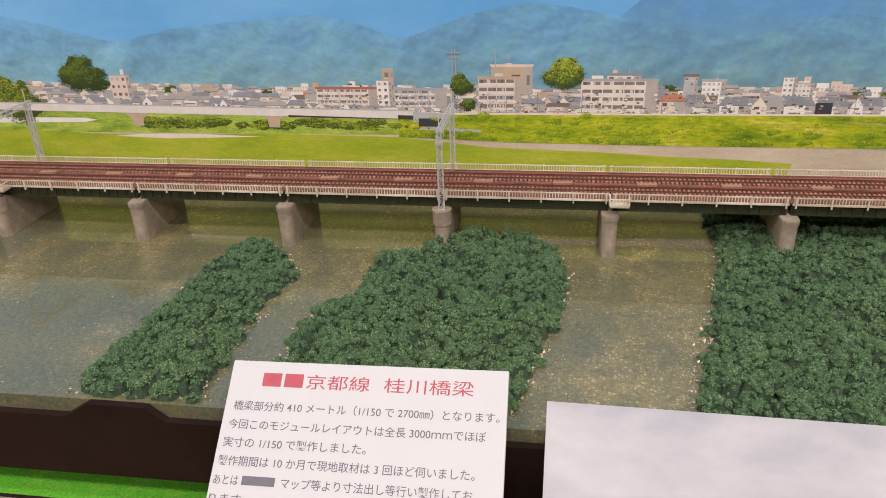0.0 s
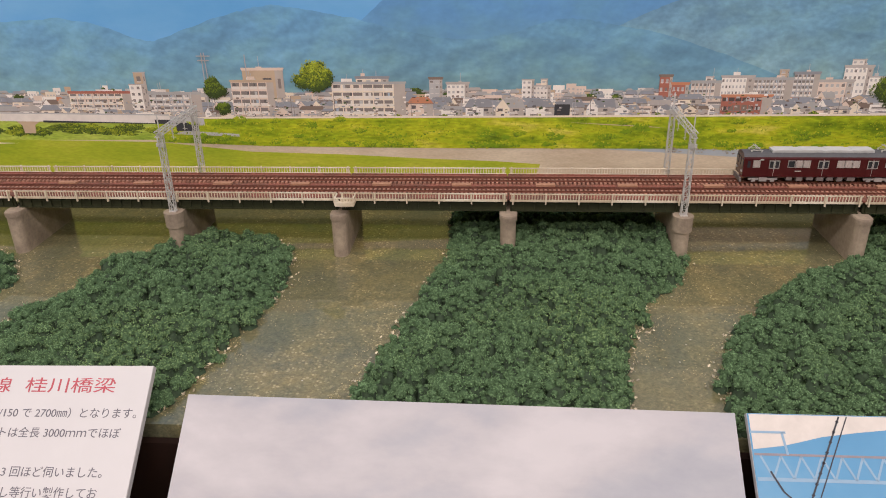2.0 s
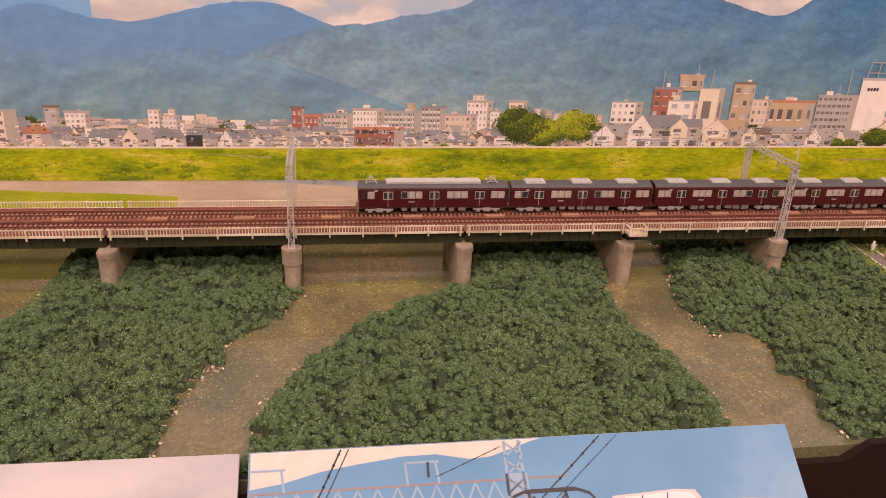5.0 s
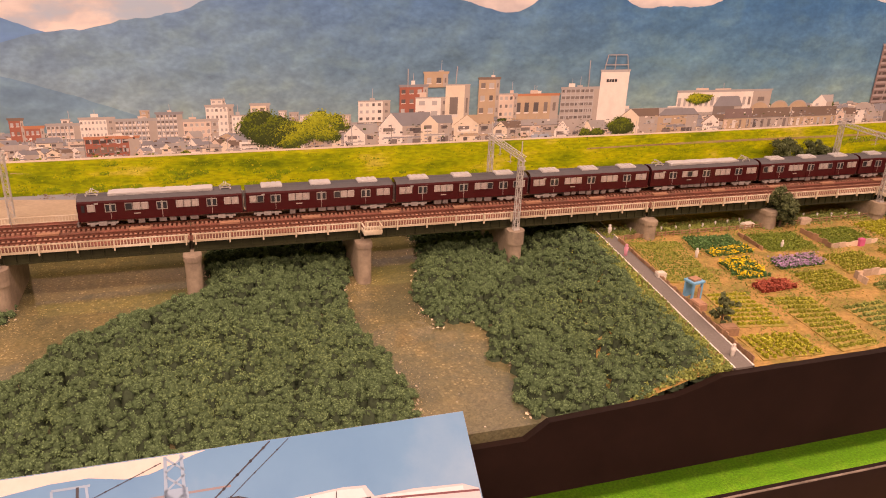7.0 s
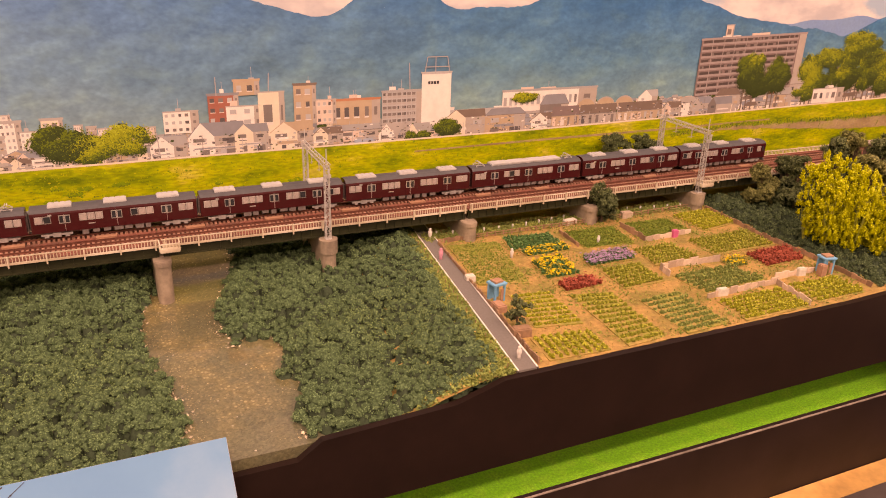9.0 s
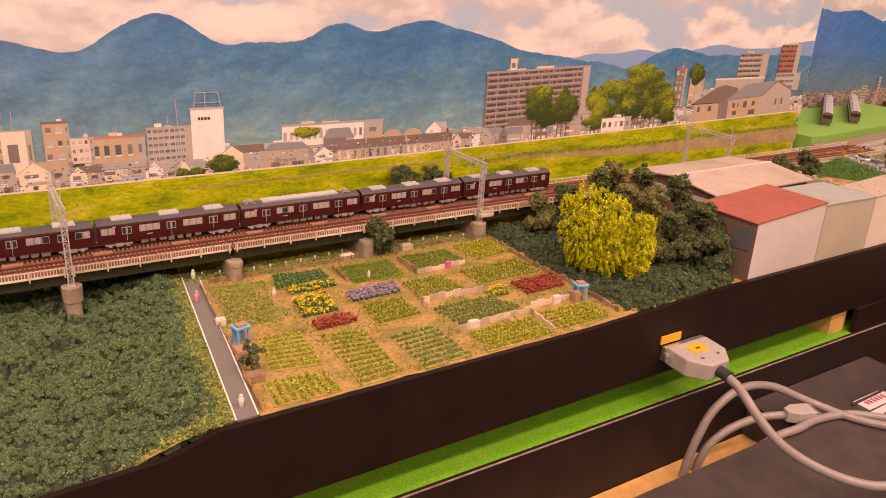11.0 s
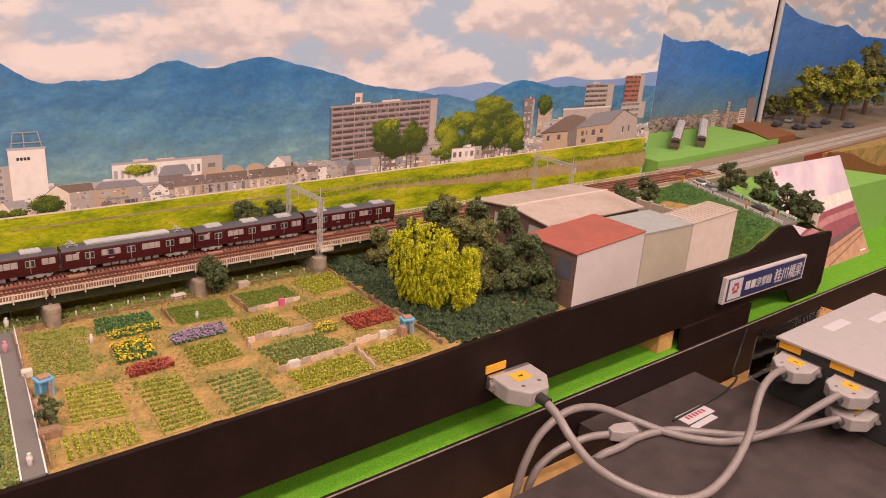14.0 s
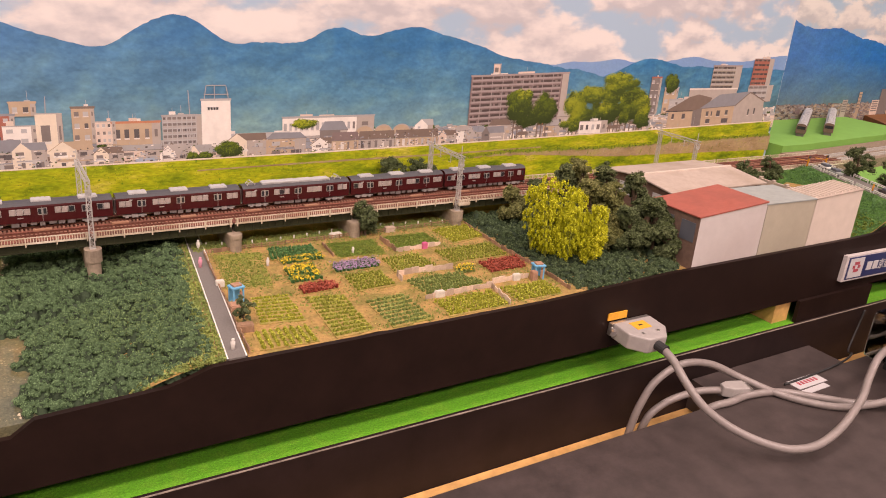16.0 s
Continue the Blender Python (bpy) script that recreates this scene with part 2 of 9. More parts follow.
def ground_z(x, y):
    """Height of the solid ground of the right half of the module."""
    e = bank_x(y)
    z = -0.004 + 0.0225 * smooth(e - 0.105, e - 0.012, x)
    z += 0.004 * smooth(1.3, 1.38, x)
    c = 1.845 + 0.40 * (y + 0.232)
    d = abs(x - c)
    lev = smooth(0.125, 0.030, d) * (1 if x < c else 0.95)
    lev = max(lev * smooth(0.03, -0.01, y), 0.74 * smooth(1.70, 1.76, x) * smooth(-0.03, 0.0, y) * smooth(0.09, 0.07, y))
    return z + 0.0285 * lev


def riverbed_material():
    """Murky resin over gravel: grey-green deeps, ochre gravel shoals, scattered pale stones, under a glossy surface."""
    m = bpy.data.materials.new("riverbed")
    m.use_nodes = True
    nt, L = m.node_tree, m.node_tree.links
    b = nt.nodes["Principled BSDF"]
    co = nt.nodes.new("ShaderNodeTexCoord")

    def node_noise(scale, detail, rough=0.55, axis=(1, 1, 1), turn=0.0):
        mp = nt.nodes.new("ShaderNodeMapping")
        mp.inputs["Scale"].default_value, mp.inputs["Rotation"].default_value = axis, (0, 0, turn)
        L.new(co.outputs["Object"], mp.inputs[0])
        n = nt.nodes.new("ShaderNodeTexNoise")
        n.inputs["Scale"].default_value, n.inputs["Detail"].default_value, n.inputs["Roughness"].default_value = scale, detail, rough
        L.new(mp.outputs[0], n.inputs["Vector"])
        return n.outputs["Fac"]

    def cells(scale):
        v = nt.nodes.new("ShaderNodeTexVoronoi")
        v.inputs["Scale"].default_value = scale
        L.new(co.outputs["Object"], v.inputs["Vector"])
        sp = nt.nodes.new("ShaderNodeSeparateColor")
        L.new(v.outputs["Color"], sp.inputs[0])
        return sp.outputs[0], v.outputs["Distance"]

    def ranged(src, a0, a1, b0=0.0, b1=1.0):
        r = nt.nodes.new("ShaderNodeMapRange")
        for k, v in enumerate((a0, a1, b0, b1)):
            r.inputs[k + 1].default_value = v
        L.new(src, r.inputs[0])
        return r.outputs[0]

    def times(p, q):
        n = nt.nodes.new("ShaderNodeMath")
        n.operation = "MULTIPLY"
        L.new(p, n.inputs[0])
        L.new(q, n.inputs[1])
        return n.outputs[0]

    def blend(f, p, q):
        x = nt.nodes.new("ShaderNodeMix")
        x.data_type = "RGBA"
        L.new(f, x.inputs[0])
        for k, c in ((6, p), (7, q)):
            if isinstance(c, tuple):
                x.inputs[k].default_value = (*c, 1)
            else:
                L.new(c, x.inputs[k])
        return x.outputs[2]

    sp = nt.nodes.new("ShaderNodeSeparateXYZ")
    L.new(co.outputs["Object"], sp.inputs[0])
    near = nt.nodes.new("ShaderNodeMath")
    near.operation = "ADD"
    L.new(node_noise(8.5, 4, 0.6, (1.0, 0.6, 1), 0.5), near.inputs[0])
    L.new(ranged(sp.outputs[1], -0.19, 0.0, -0.05, 0.075), near.inputs[1])
    shoal = ranged(near.outputs[0], 0.50, 0.64)
    broken = times(shoal, ranged(node_noise(70, 5, 0.65), 0.36, 0.60, 0.15, 1.0))
    deep = blend(ranged(node_noise(14, 4), 0.35, 0.65), (0.106, 0.107, 0.066), (0.150, 0.136, 0.066))
    bed = blend(broken, deep, (0.225, 0.180, 0.078))
    stone, dist = cells(430)
    bed2 = blend(times(times(ranged(stone, 0.50, 0.85), ranged(dist, 0.55, 0.30)), ranged(broken, 0.0, 0.8, 0.10, 0.9)), bed, (0.42, 0.345, 0.180))
    grit = cells(900)[0]
    dark = nt.nodes.new("ShaderNodeHueSaturation")
    L.new(bed2, dark.inputs["Color"])
    L.new(times(ranged(grit, 0.0, 1.0, 0.80, 1.16), ranged(node_noise(300, 4), 0.3, 0.7, 0.82, 1.18)), dark.inputs["Value"])
    pale, pd = cells(240)
    bed3 = blend(times(ranged(pale, 0.93, 0.95), ranged(pd, 0.20, 0.13)), dark.outputs[0], (0.48, 0.43, 0.33))
    L.new(bed3, b.inputs["Base Color"])
    b.inputs["Roughness"].default_value = 0.5
    b.inputs["Specular IOR Level"].default_value = 0.2
    b.inputs["Coat Weight"].default_value = 1.0
    b.inputs["Coat Roughness"].default_value = 0.03
    b.inputs["Coat IOR"].default_value = 1.5
    bp = nt.nodes.new("ShaderNodeBump")
    bp.inputs["Strength"].default_value, bp.inputs["Distance"].default_value = 0.05, 0.002
    L.new(node_noise(38, 2), bp.inputs["Height"])
    L.new(bp.outputs[0], b.inputs["Coat Normal"])
    return m


water_mat = riverbed_material()
nx, ny = 60, 14
tagged(Build().box(-0.75, 0.90, FY + 0.006, BACK, -0.012, 0.0).make("water", water_mat), "murky olive-brown resin river over a gravel bed", "river", kind="structure")


def ground_mesh():
    nx, ny = 190, 60
    xs, ys = np.linspace(0.70, 1.978, nx), np.linspace(FY + 0.006, BACK, ny)
    v = [(x, y, ground_z(x, y) + 0.0012 * noise.noise((x * 60, y * 60, 0))) for y in ys for x in xs]
    f = [(j * nx + i, j * nx + i + 1, (j + 1) * nx + i + 1, (j + 1) * nx + i) for j in range(ny - 1) for i in range(nx - 1)]
    return tagged(obj_from("ground", v, f, sand, smooth=True), "sandy straw-coloured model ground along the river", "ground", kind="structure")


ground_mesh()

# straight pieces of outline (x, y) of the shrub islands in the river
ISLANDS = [
    ((-0.185, -0.022), (-0.172, -0.002), (-0.146, -0.012), (-0.116, -0.045), (-0.112, -0.068), (-0.122, -0.101), (-0.120, -0.140), (-0.122, -0.222), (-0.205, -0.224), (-0.205, -0.200), (-0.194, -0.154), (-0.189, -0.071)),
    ((-0.024, -0.012), (0.010, 0.015), (0.033, 0.030), (0.080, 0.022), (0.099, -0.012), (0.104, -0.044), (0.098, -0.104), (0.090, -0.143), (0.072, -0.205), (0.066, -0.225), (-0.090, -0.225), (-0.081, -0.173), (-0.083, -0.128), (-0.071, -0.104), (-0.052, -0.089), (-0.047, -0.014)),
    ((0.226, 0.110), (0.400, 0.110), (0.410, 0.050), (0.416, -0.005), (0.398, -0.049), (0.368, -0.080), (0.366, -0.116), (0.352, -0.126), (0.344, -0.175), (0.334, -0.225), (0.178, -0.225), (0.182, -0.188), (0.198, -0.118), (0.214, -0.060), (0.226, 0.000)),
    ((0.560, 0.110), (0.690, 0.110), (0.678, 0.020), (0.664, -0.015), (0.658, -0.045), (0.660, -0.085), (0.672, -0.128), (0.678, -0.178), (0.668, -0.225), (0.392, -0.225), (0.396, -0.174), (0.412, -0.145), (0.420, -0.116), (0.438, -0.099), (0.453, -0.077), (0.490, -0.040), (0.508, -0.027), (0.536, -0.013), (0.556, 0.003)),
    ((0.745, 0.110), (0.912, 0.100), (0.903, 0.0), (0.888, -0.120), (0.876, -0.222), (0.745, -0.225), (0.742, -0.190), (0.756, -0.158), (0.746, -0.146), (0.756, -0.103), (0.748, -0.090), (0.722, -0.092), (0.714, -0.056), (0.724, -0.014), (0.748, 0.055)),
]


def inside(poly, x, y):
    hit, j = False, len(poly) - 1
    for i in range(len(poly)):
        (xi, yi), (xj, yj) = poly[i], poly[j]
        if (yi > y) != (yj > y) and x < (xj - xi) * (y - yi) / (yj - yi) + xi:
            hit = not hit
        j = i
    return hit


def edge_dist(poly, x, y):
    d = 9.0
    for i in range(len(poly)):
        (ax, ay), (bx, by) = poly[i - 1], poly[i]
        t = max(0, min(1, ((x - ax) * (bx - ax) + (y - ay) * (by - ay)) / ((bx - ax) ** 2 + (by - ay) ** 2 + 1e-12)))
        d = min(d, math.hypot(x - ax - t * (bx - ax), y - ay - t * (by - ay)))
    return d


BALL_V = np.array([(math.cos(6.2832 * (i + 0.5 * j) / 6) * math.cos(e), math.sin(6.2832 * (i + 0.5 * j) / 6) * math.cos(e), math.sin(e)) for j, e in enumerate((-0.30, 0.62)) for i in range(6)] + [(0.0, 0.0, 1.0)])
BALL_F = np.array([t for i in range(6) for t in ((i, (i + 1) % 6, 6 + i), ((i + 1) % 6, 6 + (i + 1) % 6, 6 + i), (6 + i, 6 + (i + 1) % 6, 12))])


class Tufts:
    """Foliage as tufts: a small rough ball of flock in the middle and leaves that lie over it, facing outwards."""

    def __init__(self):
        self.p, self.n, self.bv, self.bf, self.k = [], [], [], [], 0

    def add(self, c, r, out, n, squash=0.85, fuzz=0.27):
        u = rng.normal(0, 1, (n, 3)) + np.asarray(out) * 0.9
        u /= np.linalg.norm(u, axis=1, keepdims=True) + 1e-9
        self.n.append(u + rng.normal(0, 0.45, (n, 3)))
        self.p.append(np.asarray(c) + u * (1, 1, squash) * r * rng.uniform(0.97 - fuzz, 0.97 + fuzz, (n, 1)))
        a = rng.uniform(0, 6.28)
        q = BALL_V[:, :2] @ np.array(((math.cos(a), math.sin(a)), (-math.sin(a), math.cos(a))))
        ball = np.column_stack((q, BALL_V[:, 2] * squash)) * r * 0.9 * rng.uniform(0.86, 1.1, (len(BALL_V), 1))
        self.bv.append(ball + np.asarray(c))
        self.bf.append(BALL_F + self.k)
        self.k += len(BALL_V)

    def make(self, leaf, leaf_mat, core_mat, parent, off=(0, 0, 0), front=None, names=("foliage", "undergrowth")):
        p, n = np.concatenate(self.p), np.concatenate(self.n)
        if front is not None:
            keep = p[:, 1] > front
            p, n = p[keep], n[keep]
        v, f = leaves(p, leaf, facing=n)
        fast_mesh(names[0], v + np.asarray(off), f, leaf_mat, parent)
        # core balls wear the darker green: shade among the leaves, painted on
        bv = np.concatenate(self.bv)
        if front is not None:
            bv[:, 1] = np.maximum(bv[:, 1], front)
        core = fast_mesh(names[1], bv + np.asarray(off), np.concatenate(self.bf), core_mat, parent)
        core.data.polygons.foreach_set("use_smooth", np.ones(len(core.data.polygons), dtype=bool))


def thicket(name, poly, step, height, label, leaf_mat, core_mat, base=lambda x, y: 0.0, per=28, leaf=0.00058, lump=0.0059):
    """A bed of low shrubs: rounded clumps of uneven height, each of several leafy tufts."""
    x0, x1 = min(p[0] for p in poly), max(p[0] for p in poly)
    y0, y1 = min(p[1] for p in poly), max(p[1] for p in poly)
    tufts, cv, cf = Tufts(), [], []
    gx, gy = int((x1 - x0) / step) + 1, int((y1 - y0) / step) + 1
    for j in range(gy + 1):
        for i in range(gx + 1):
            x = x0 + (i + 0.5 * (j % 2)) * step + rnd.uniform(-0.5, 0.5) * step
            y = y0 + j * step + rnd.uniform(-0.5, 0.5) * step
            x += 0.008 * noise.noise((y * 40, x * 40, 3.1))
            if not inside(poly, x, y):
                continue
            d = edge_dist(poly, x, y)
            h = height * (0.42 + 0.58 * min(1, d / 0.012)) * (0.86 + 0.42 * noise.noise((x * 38, y * 38, 1.7)) + rnd.uniform(-0.30, 0.34))
            z = base(x, y)
            r = lump * rnd.uniform(0.62, 1.3)
            cz = z + h - r * 0.72
            k = rnd.choice((4, 5, 5, 6))
            turn = rnd.uniform(0, 6.28)
            for t in range(k):
                if t == 0:
                    o = (rnd.gauss(0, 0.2), rnd.gauss(0, 0.2), 1.0)
                else:
                    a = turn + 6.2832 * t / (k - 1) + rnd.uniform(-0.4, 0.4)
                    e = rnd.uniform(0.0, 0.75)
                    o = (math.cos(a) * math.cos(e), math.sin(a) * math.cos(e), math.sin(e))
                q = r * rnd.uniform(0.22, 0.62)
                tufts.add((x + o[0] * r * 0.66, y + o[1] * r * 0.66, cz + o[2] * r * 0.52), q, o, max(8, int(per * (q / lump) ** 2 / 0.21)))
            # filler cone whose dark colour stands in for shade between clumps
            n, m = len(cv), 6
            for zz, q in ((z - 0.002, 1.1), (cz, 0.7)):
                cv += [(x + r * q * math.cos(6.283 * a / m), max(FY + 0.0075, y + r * q * math.sin(6.283 * a / m)), zz) for a in range(m)]
            cv.append((x, y, cz + r * 0.3))
            for a in range(m):
                c = (a + 1) % m
                cf += [(n + a, n + c, n + m + c), (n + a, n + m + c, n + m + a), (n + m + a, n + m + c, n + 2 * m)]
    thing = tagged(empty(name, (x0 + x1) / 2, (y0 + y1) / 2, 0), label, "shrubs", group="shrub beds", kind="stuff")
    off = -np.array(thing.location)
    fast_mesh("stems", np.array(cv) + off, cf, gap_shade_mat, thing)
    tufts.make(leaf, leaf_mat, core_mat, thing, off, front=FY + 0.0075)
    return thing


# near-black green that paints shade into the gaps under the clumps
gap_shade_mat = mat("bush_stems", (0.034, 0.058, 0.030), 0.95, var=0.3, scale=500)
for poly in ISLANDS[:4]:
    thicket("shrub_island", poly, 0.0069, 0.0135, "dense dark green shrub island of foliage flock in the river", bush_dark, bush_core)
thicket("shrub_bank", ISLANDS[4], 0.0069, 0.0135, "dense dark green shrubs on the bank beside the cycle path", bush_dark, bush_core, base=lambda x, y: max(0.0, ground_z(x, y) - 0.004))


# fascia board along the module's front
FASCIA = [(-0.75, -0.060), (-0.75, -0.010), (-0.205, -0.010), (-0.188, 0.001), (-0.150, 0.001), (-0.138, -0.009), (0.735, -0.007), (0.750, 0.004), (0.838, 0.008), (0.856, 0.013), (0.872, 0.0185), (1.19, 0.0195), (1.36, 0.0255),
          (1.69, 0.0265), (1.76, 0.0285), (1.815, 0.053), (1.846, 0.051), (1.880, 0.029), (1.900, 0.026), (1.975, 0.024), (1.980, 0.018), (1.982, -0.060), (1.972, -0.079), (1.945, -0.083), (1.900, -0.080), (1.870, -0.050), (1.84, -0.046), (1.2, -0.048)]
tagged(Build().plate(FASCIA, FY, FY + 0.005).make("fascia_board", black_board), "matt black board along the layout's front edge", "board", kind="structure")

# ---- the railway bridge ----
SPANS = range(-5, 15)
YN, YF = 0.004, 0.067      # railings
TRACKS = (0.0235, 0.0485)  # track centres
ZD, ZR = 0.0468, 0.0497    # deck and top of rails

bridge = tagged(empty("railway_bridge", 0, 0.035, 0.037), "double-track girder bridge with brown deck and cream railings", "bridge")
BO = Vector((0, 0.035, 0.037))


def bpart(b, name, mats, parent=bridge, label="", x=0.0):
    b.v = [(p[0] - BO.x, p[1] - BO.y, p[2] - BO.z) for p in b.v]
    o = b.make(name, mats, parent, label)
    o.location.x = x
    return o


def span_girder():
    b = Build()
    for y in (0.0085, 0.0625):
        b.box(0.0016, PITCH - 0.0016, y - 0.0008, y + 0.0008, 0.0370, 0.0462)
        b.box(0.0016, PITCH - 0.0016, y - 0.0024, y + 0.0024, 0.0368, 0.0376)
        b.box(0.0016, PITCH - 0.0016, y - 0.0024, y + 0.0024, 0.0456, 0.0463)
        for i in range(16):
            x = 0.004 + i * (PITCH - 0.008) / 15
            b.box(x - 0.0003, x + 0.0003, y - 0.0021, y + 0.0021, 0.0375, 0.0457)
    for y in (0.026, 0.046):
        b.box(0.002, PITCH - 0.002, y - 0.0008, y + 0.0008, 0.0372, 0.0462)
    for i in range(5):
        x = 0.01 + i * (PITCH - 0.02) / 4
        b.box(x - 0.0004, x + 0.0004, 0.009, 0.062, 0.040, 0.045)
    return bpart(b, "girder", girder_green, label="dark green plate girder")


def span_deck():
    b = Build()
    b.box(0.0003, PITCH - 0.0003, 0.0055, 0.0655, 0.0463, ZD)
    for y in (0.0062, 0.0355, 0.0648):
        b.box(0.0003, PITCH - 0.0003, y - 0.0007, y + 0.0007, ZD, ZD + 0.0009)
    return bpart(b, "deck", track_brown, label="rust-brown deck")


def span_railing(y, side):
    """One span of railing: top, middle and foot rails with pickets; the stouter posts are parts of their own."""
    b = Build()
    t = 0.00042
    x0, x1 = 0.0012, PITCH - 0.0012
    b.box(x0, x1, y - t, y + t, 0.0519, 0.0527)
    b.box(x0, x1, y - t, y + t, 0.0459, 0.0476)
    n = 58
    for i in range(n):
        x = x0 + (i + 0.5) * (x1 - x0) / n
        b.box(x - 0.00030, x + 0.00030, y - 0.0002, y + 0.0002, 0.0476, 0.0520)
    ob = bpart(b, "railing", rail_cream, label="cream picket railing")
    p = Build()
    p.box(-0.00055, 0.00055, y - 0.0010 * side - 0.0006, y - 0.0010 * side + 0.0006, 0.0440, 0.0530)
    post = bpart(p, "post", rail_cream, parent=ob)
    post.location.x = 0.0035
    for i in range(1, 6):
        twin(post, ob, 0.0035 + i * (PITCH - 0.007) / 5)
    return ob


def span_rail(name, foot):
    """One length of rail: a head on a web and a wider foot, or a plain guard rail."""
    b = Build()
    if foot:
        prof = ((-0.0008, 0.0483), (0.0008, 0.0483), (0.0008, 0.0486), (0.0003, 0.0488), (0.0004, ZR - 0.0003), (0.0004, ZR), (-0.0004, ZR), (-0.0004, ZR - 0.0003), (-0.0003, 0.0488), (-0.0008, 0.0486))
    else:
        prof = ((-0.0003, 0.0484), (0.0003, 0.0484), (0.0003, 0.0492), (-0.0003, 0.0492))
    n = len(prof)
    b.v = [(x, BO.y + y, z) for x in (0.0, PITCH) for y, z in prof]
    b.f = [tuple(range(n))[::-1], tuple(range(n, 2 * n))] + [(i, (i + 1) % n, n + (i + 1) % n, n + i) for i in range(n)]
    return bpart(b, name, rust_rail, label="rusty brown " + name.replace("_", " "))


gird, deck, rn, rf = span_girder(), span_deck(), span_railing(YN, 1), span_railing(YF, -1)
one_rail, one_guard = span_rail("rail", True), span_rail("guard_rail", False)
first_rail = True
for k in SPANS:
    for c in TRACKS:
        for s in (-1, 1):
            for src, off in ((one_rail, 0.0045), (one_guard, 0.0030)):
                y = c + s * off - BO.y
                if first_rail:
                    src.location.x, src.location.y = k * PITCH, y
                else:
                    twin(src, bridge, k * PITCH, y, 0)
            first_rail = False
for k in SPANS:
    for src in (gird, deck, rn, rf):
        if k == 0:
            continue
        o = twin(src, bridge, k * PITCH)
        for c in src.children:
            twin(c, o, c.location.x)

# walkway refuges that jut out over some piers
b = Build()
b.box(-0.0075, 0.0075, -0.0062, 0.0040, 0.0445, 0.0455)
b.box(-0.0075, 0.0075, -0.0066, -0.0058, 0.0455, 0.0480)
b.box(-0.0075, 0.0075, -0.0066, -0.0058, 0.0514, 0.0522)
for i in range(7):
    x = -0.0072 + i * 0.0024
    b.box(x - 0.0004, x + 0.0004, -0.0064, -0.0060, 0.048, 0.0516)
for s in (-1, 1):
    b.box(s * 0.0075 - 0.0005, s * 0.0075 + 0.0005, -0.0062, 0.004, 0.0455, 0.048)
    b.box(s * 0.0075 - 0.0005, s * 0.0075 + 0.0005, -0.0062, 0.004, 0.0514, 0.0522)
ref = bpart(b, "refuge", rail_cream, label="cream refuge balcony")
ref.location.x = PITCH * 1 + 0.0065
for k in (-3, 5, 9):
    twin(ref, bridge, PITCH * k + 0.0065)

# sleepers: those that the camera passes nearest are pieces, the rest is joined
s = Build()
s.box(-0.0010, 0.0010, -0.0080, 0.0080, ZD - 0.0001, 0.0484)
s.v = [(p[0], p[1], p[2] - BO.z) for p in s.v]
STEP = PITCH / 38
far_s = Build()
first = None
for c in TRACKS:
    for i in range(-5 * 38, 15 * 38):
        x = (i + 0.5) * STEP
        if c == TRACKS[0] and -0.16 < x < 0.86:
            if first is None:
                first = s.make("sleeper", sleeper_mat, bridge)
                first.location = (x, c - BO.y, 0)
            else:
                twin(first, bridge, x, c - BO.y, 0)
        else:
            far_s.box(x - 0.0010, x + 0.0010, c - 0.0080, c + 0.0080, ZD - 0.0001, 0.0484)
tagged(bpart(far_s, "far_sleeper_rest", sleeper_far), kind="stuff")

# guard boards between and beside the rails with worn pale plates
plate = bpart(Build().box(-0.008, 0.008, 0.0335, 0.0385, ZD + 0.0009, 0.0492), "cover_plate", mat("plate_tan", (0.36, 0.18, 0.11), 0.8, var=0.2, scale=300), label="tan cover plate between the tracks")
plate.location.x = SPANS[0] * PITCH + 0.031
for k in SPANS:
    for dx in (0.031, 0.098):
        if (k, dx) != (SPANS[0], 0.031):
            twin(plate, bridge, k * PITCH + dx)


def pill(y0, y1, r, n=10):
    """Outline of a pier: straight flanks with round noses."""
    o = [(r * math.cos(math.pi + math.pi * i / n), y0 + r + r * math.sin(math.pi + math.pi * i / n)) for i in range(n + 1)]
    return o + [(-x, y0 + y1 - y) for x, y in o]


def pier(k):
    x = k * PITCH
    foot = -0.003 if k < 6.2 else ground_z(x, 0.03) - 0.003
    ob = tagged(empty("bridge_pier", x, 0.035, foot), "weathered grey concrete bridge pier with rounded nose", "pier", group="bridge piers")
    b = Build()
    b.prism(pill(-0.0066, 0.0746, 0.0062), 0, 0.0325 - foot)
    b.v = [(p[0], p[1] - 0.035, p[2]) for p in b.v]
    b.make("shaft", concrete, ob)
    c = Build()
    c.prism(pill(-0.0074, 0.0754, 0.0070), 0.0325 - foot, 0.0362 - foot)
    c.prism(pill(-0.0068, 0.0748, 0.0064), 0.0362 - foot, 0.0368 - foot)
    c.v = [(p[0], p[1] - 0.035, p[2]) for p in c.v]
    c.make("cap", concrete, ob)
    if k % 3 == 0:
        d = Build().cyl(0, -0.035, 0.0245 - foot, 0.0372 - foot, 0.0078, 0.0080, sides=20)
        d.make("mast_pedestal", concrete, ob)
    return ob


for k in range(-4, 14):
    pier(k)


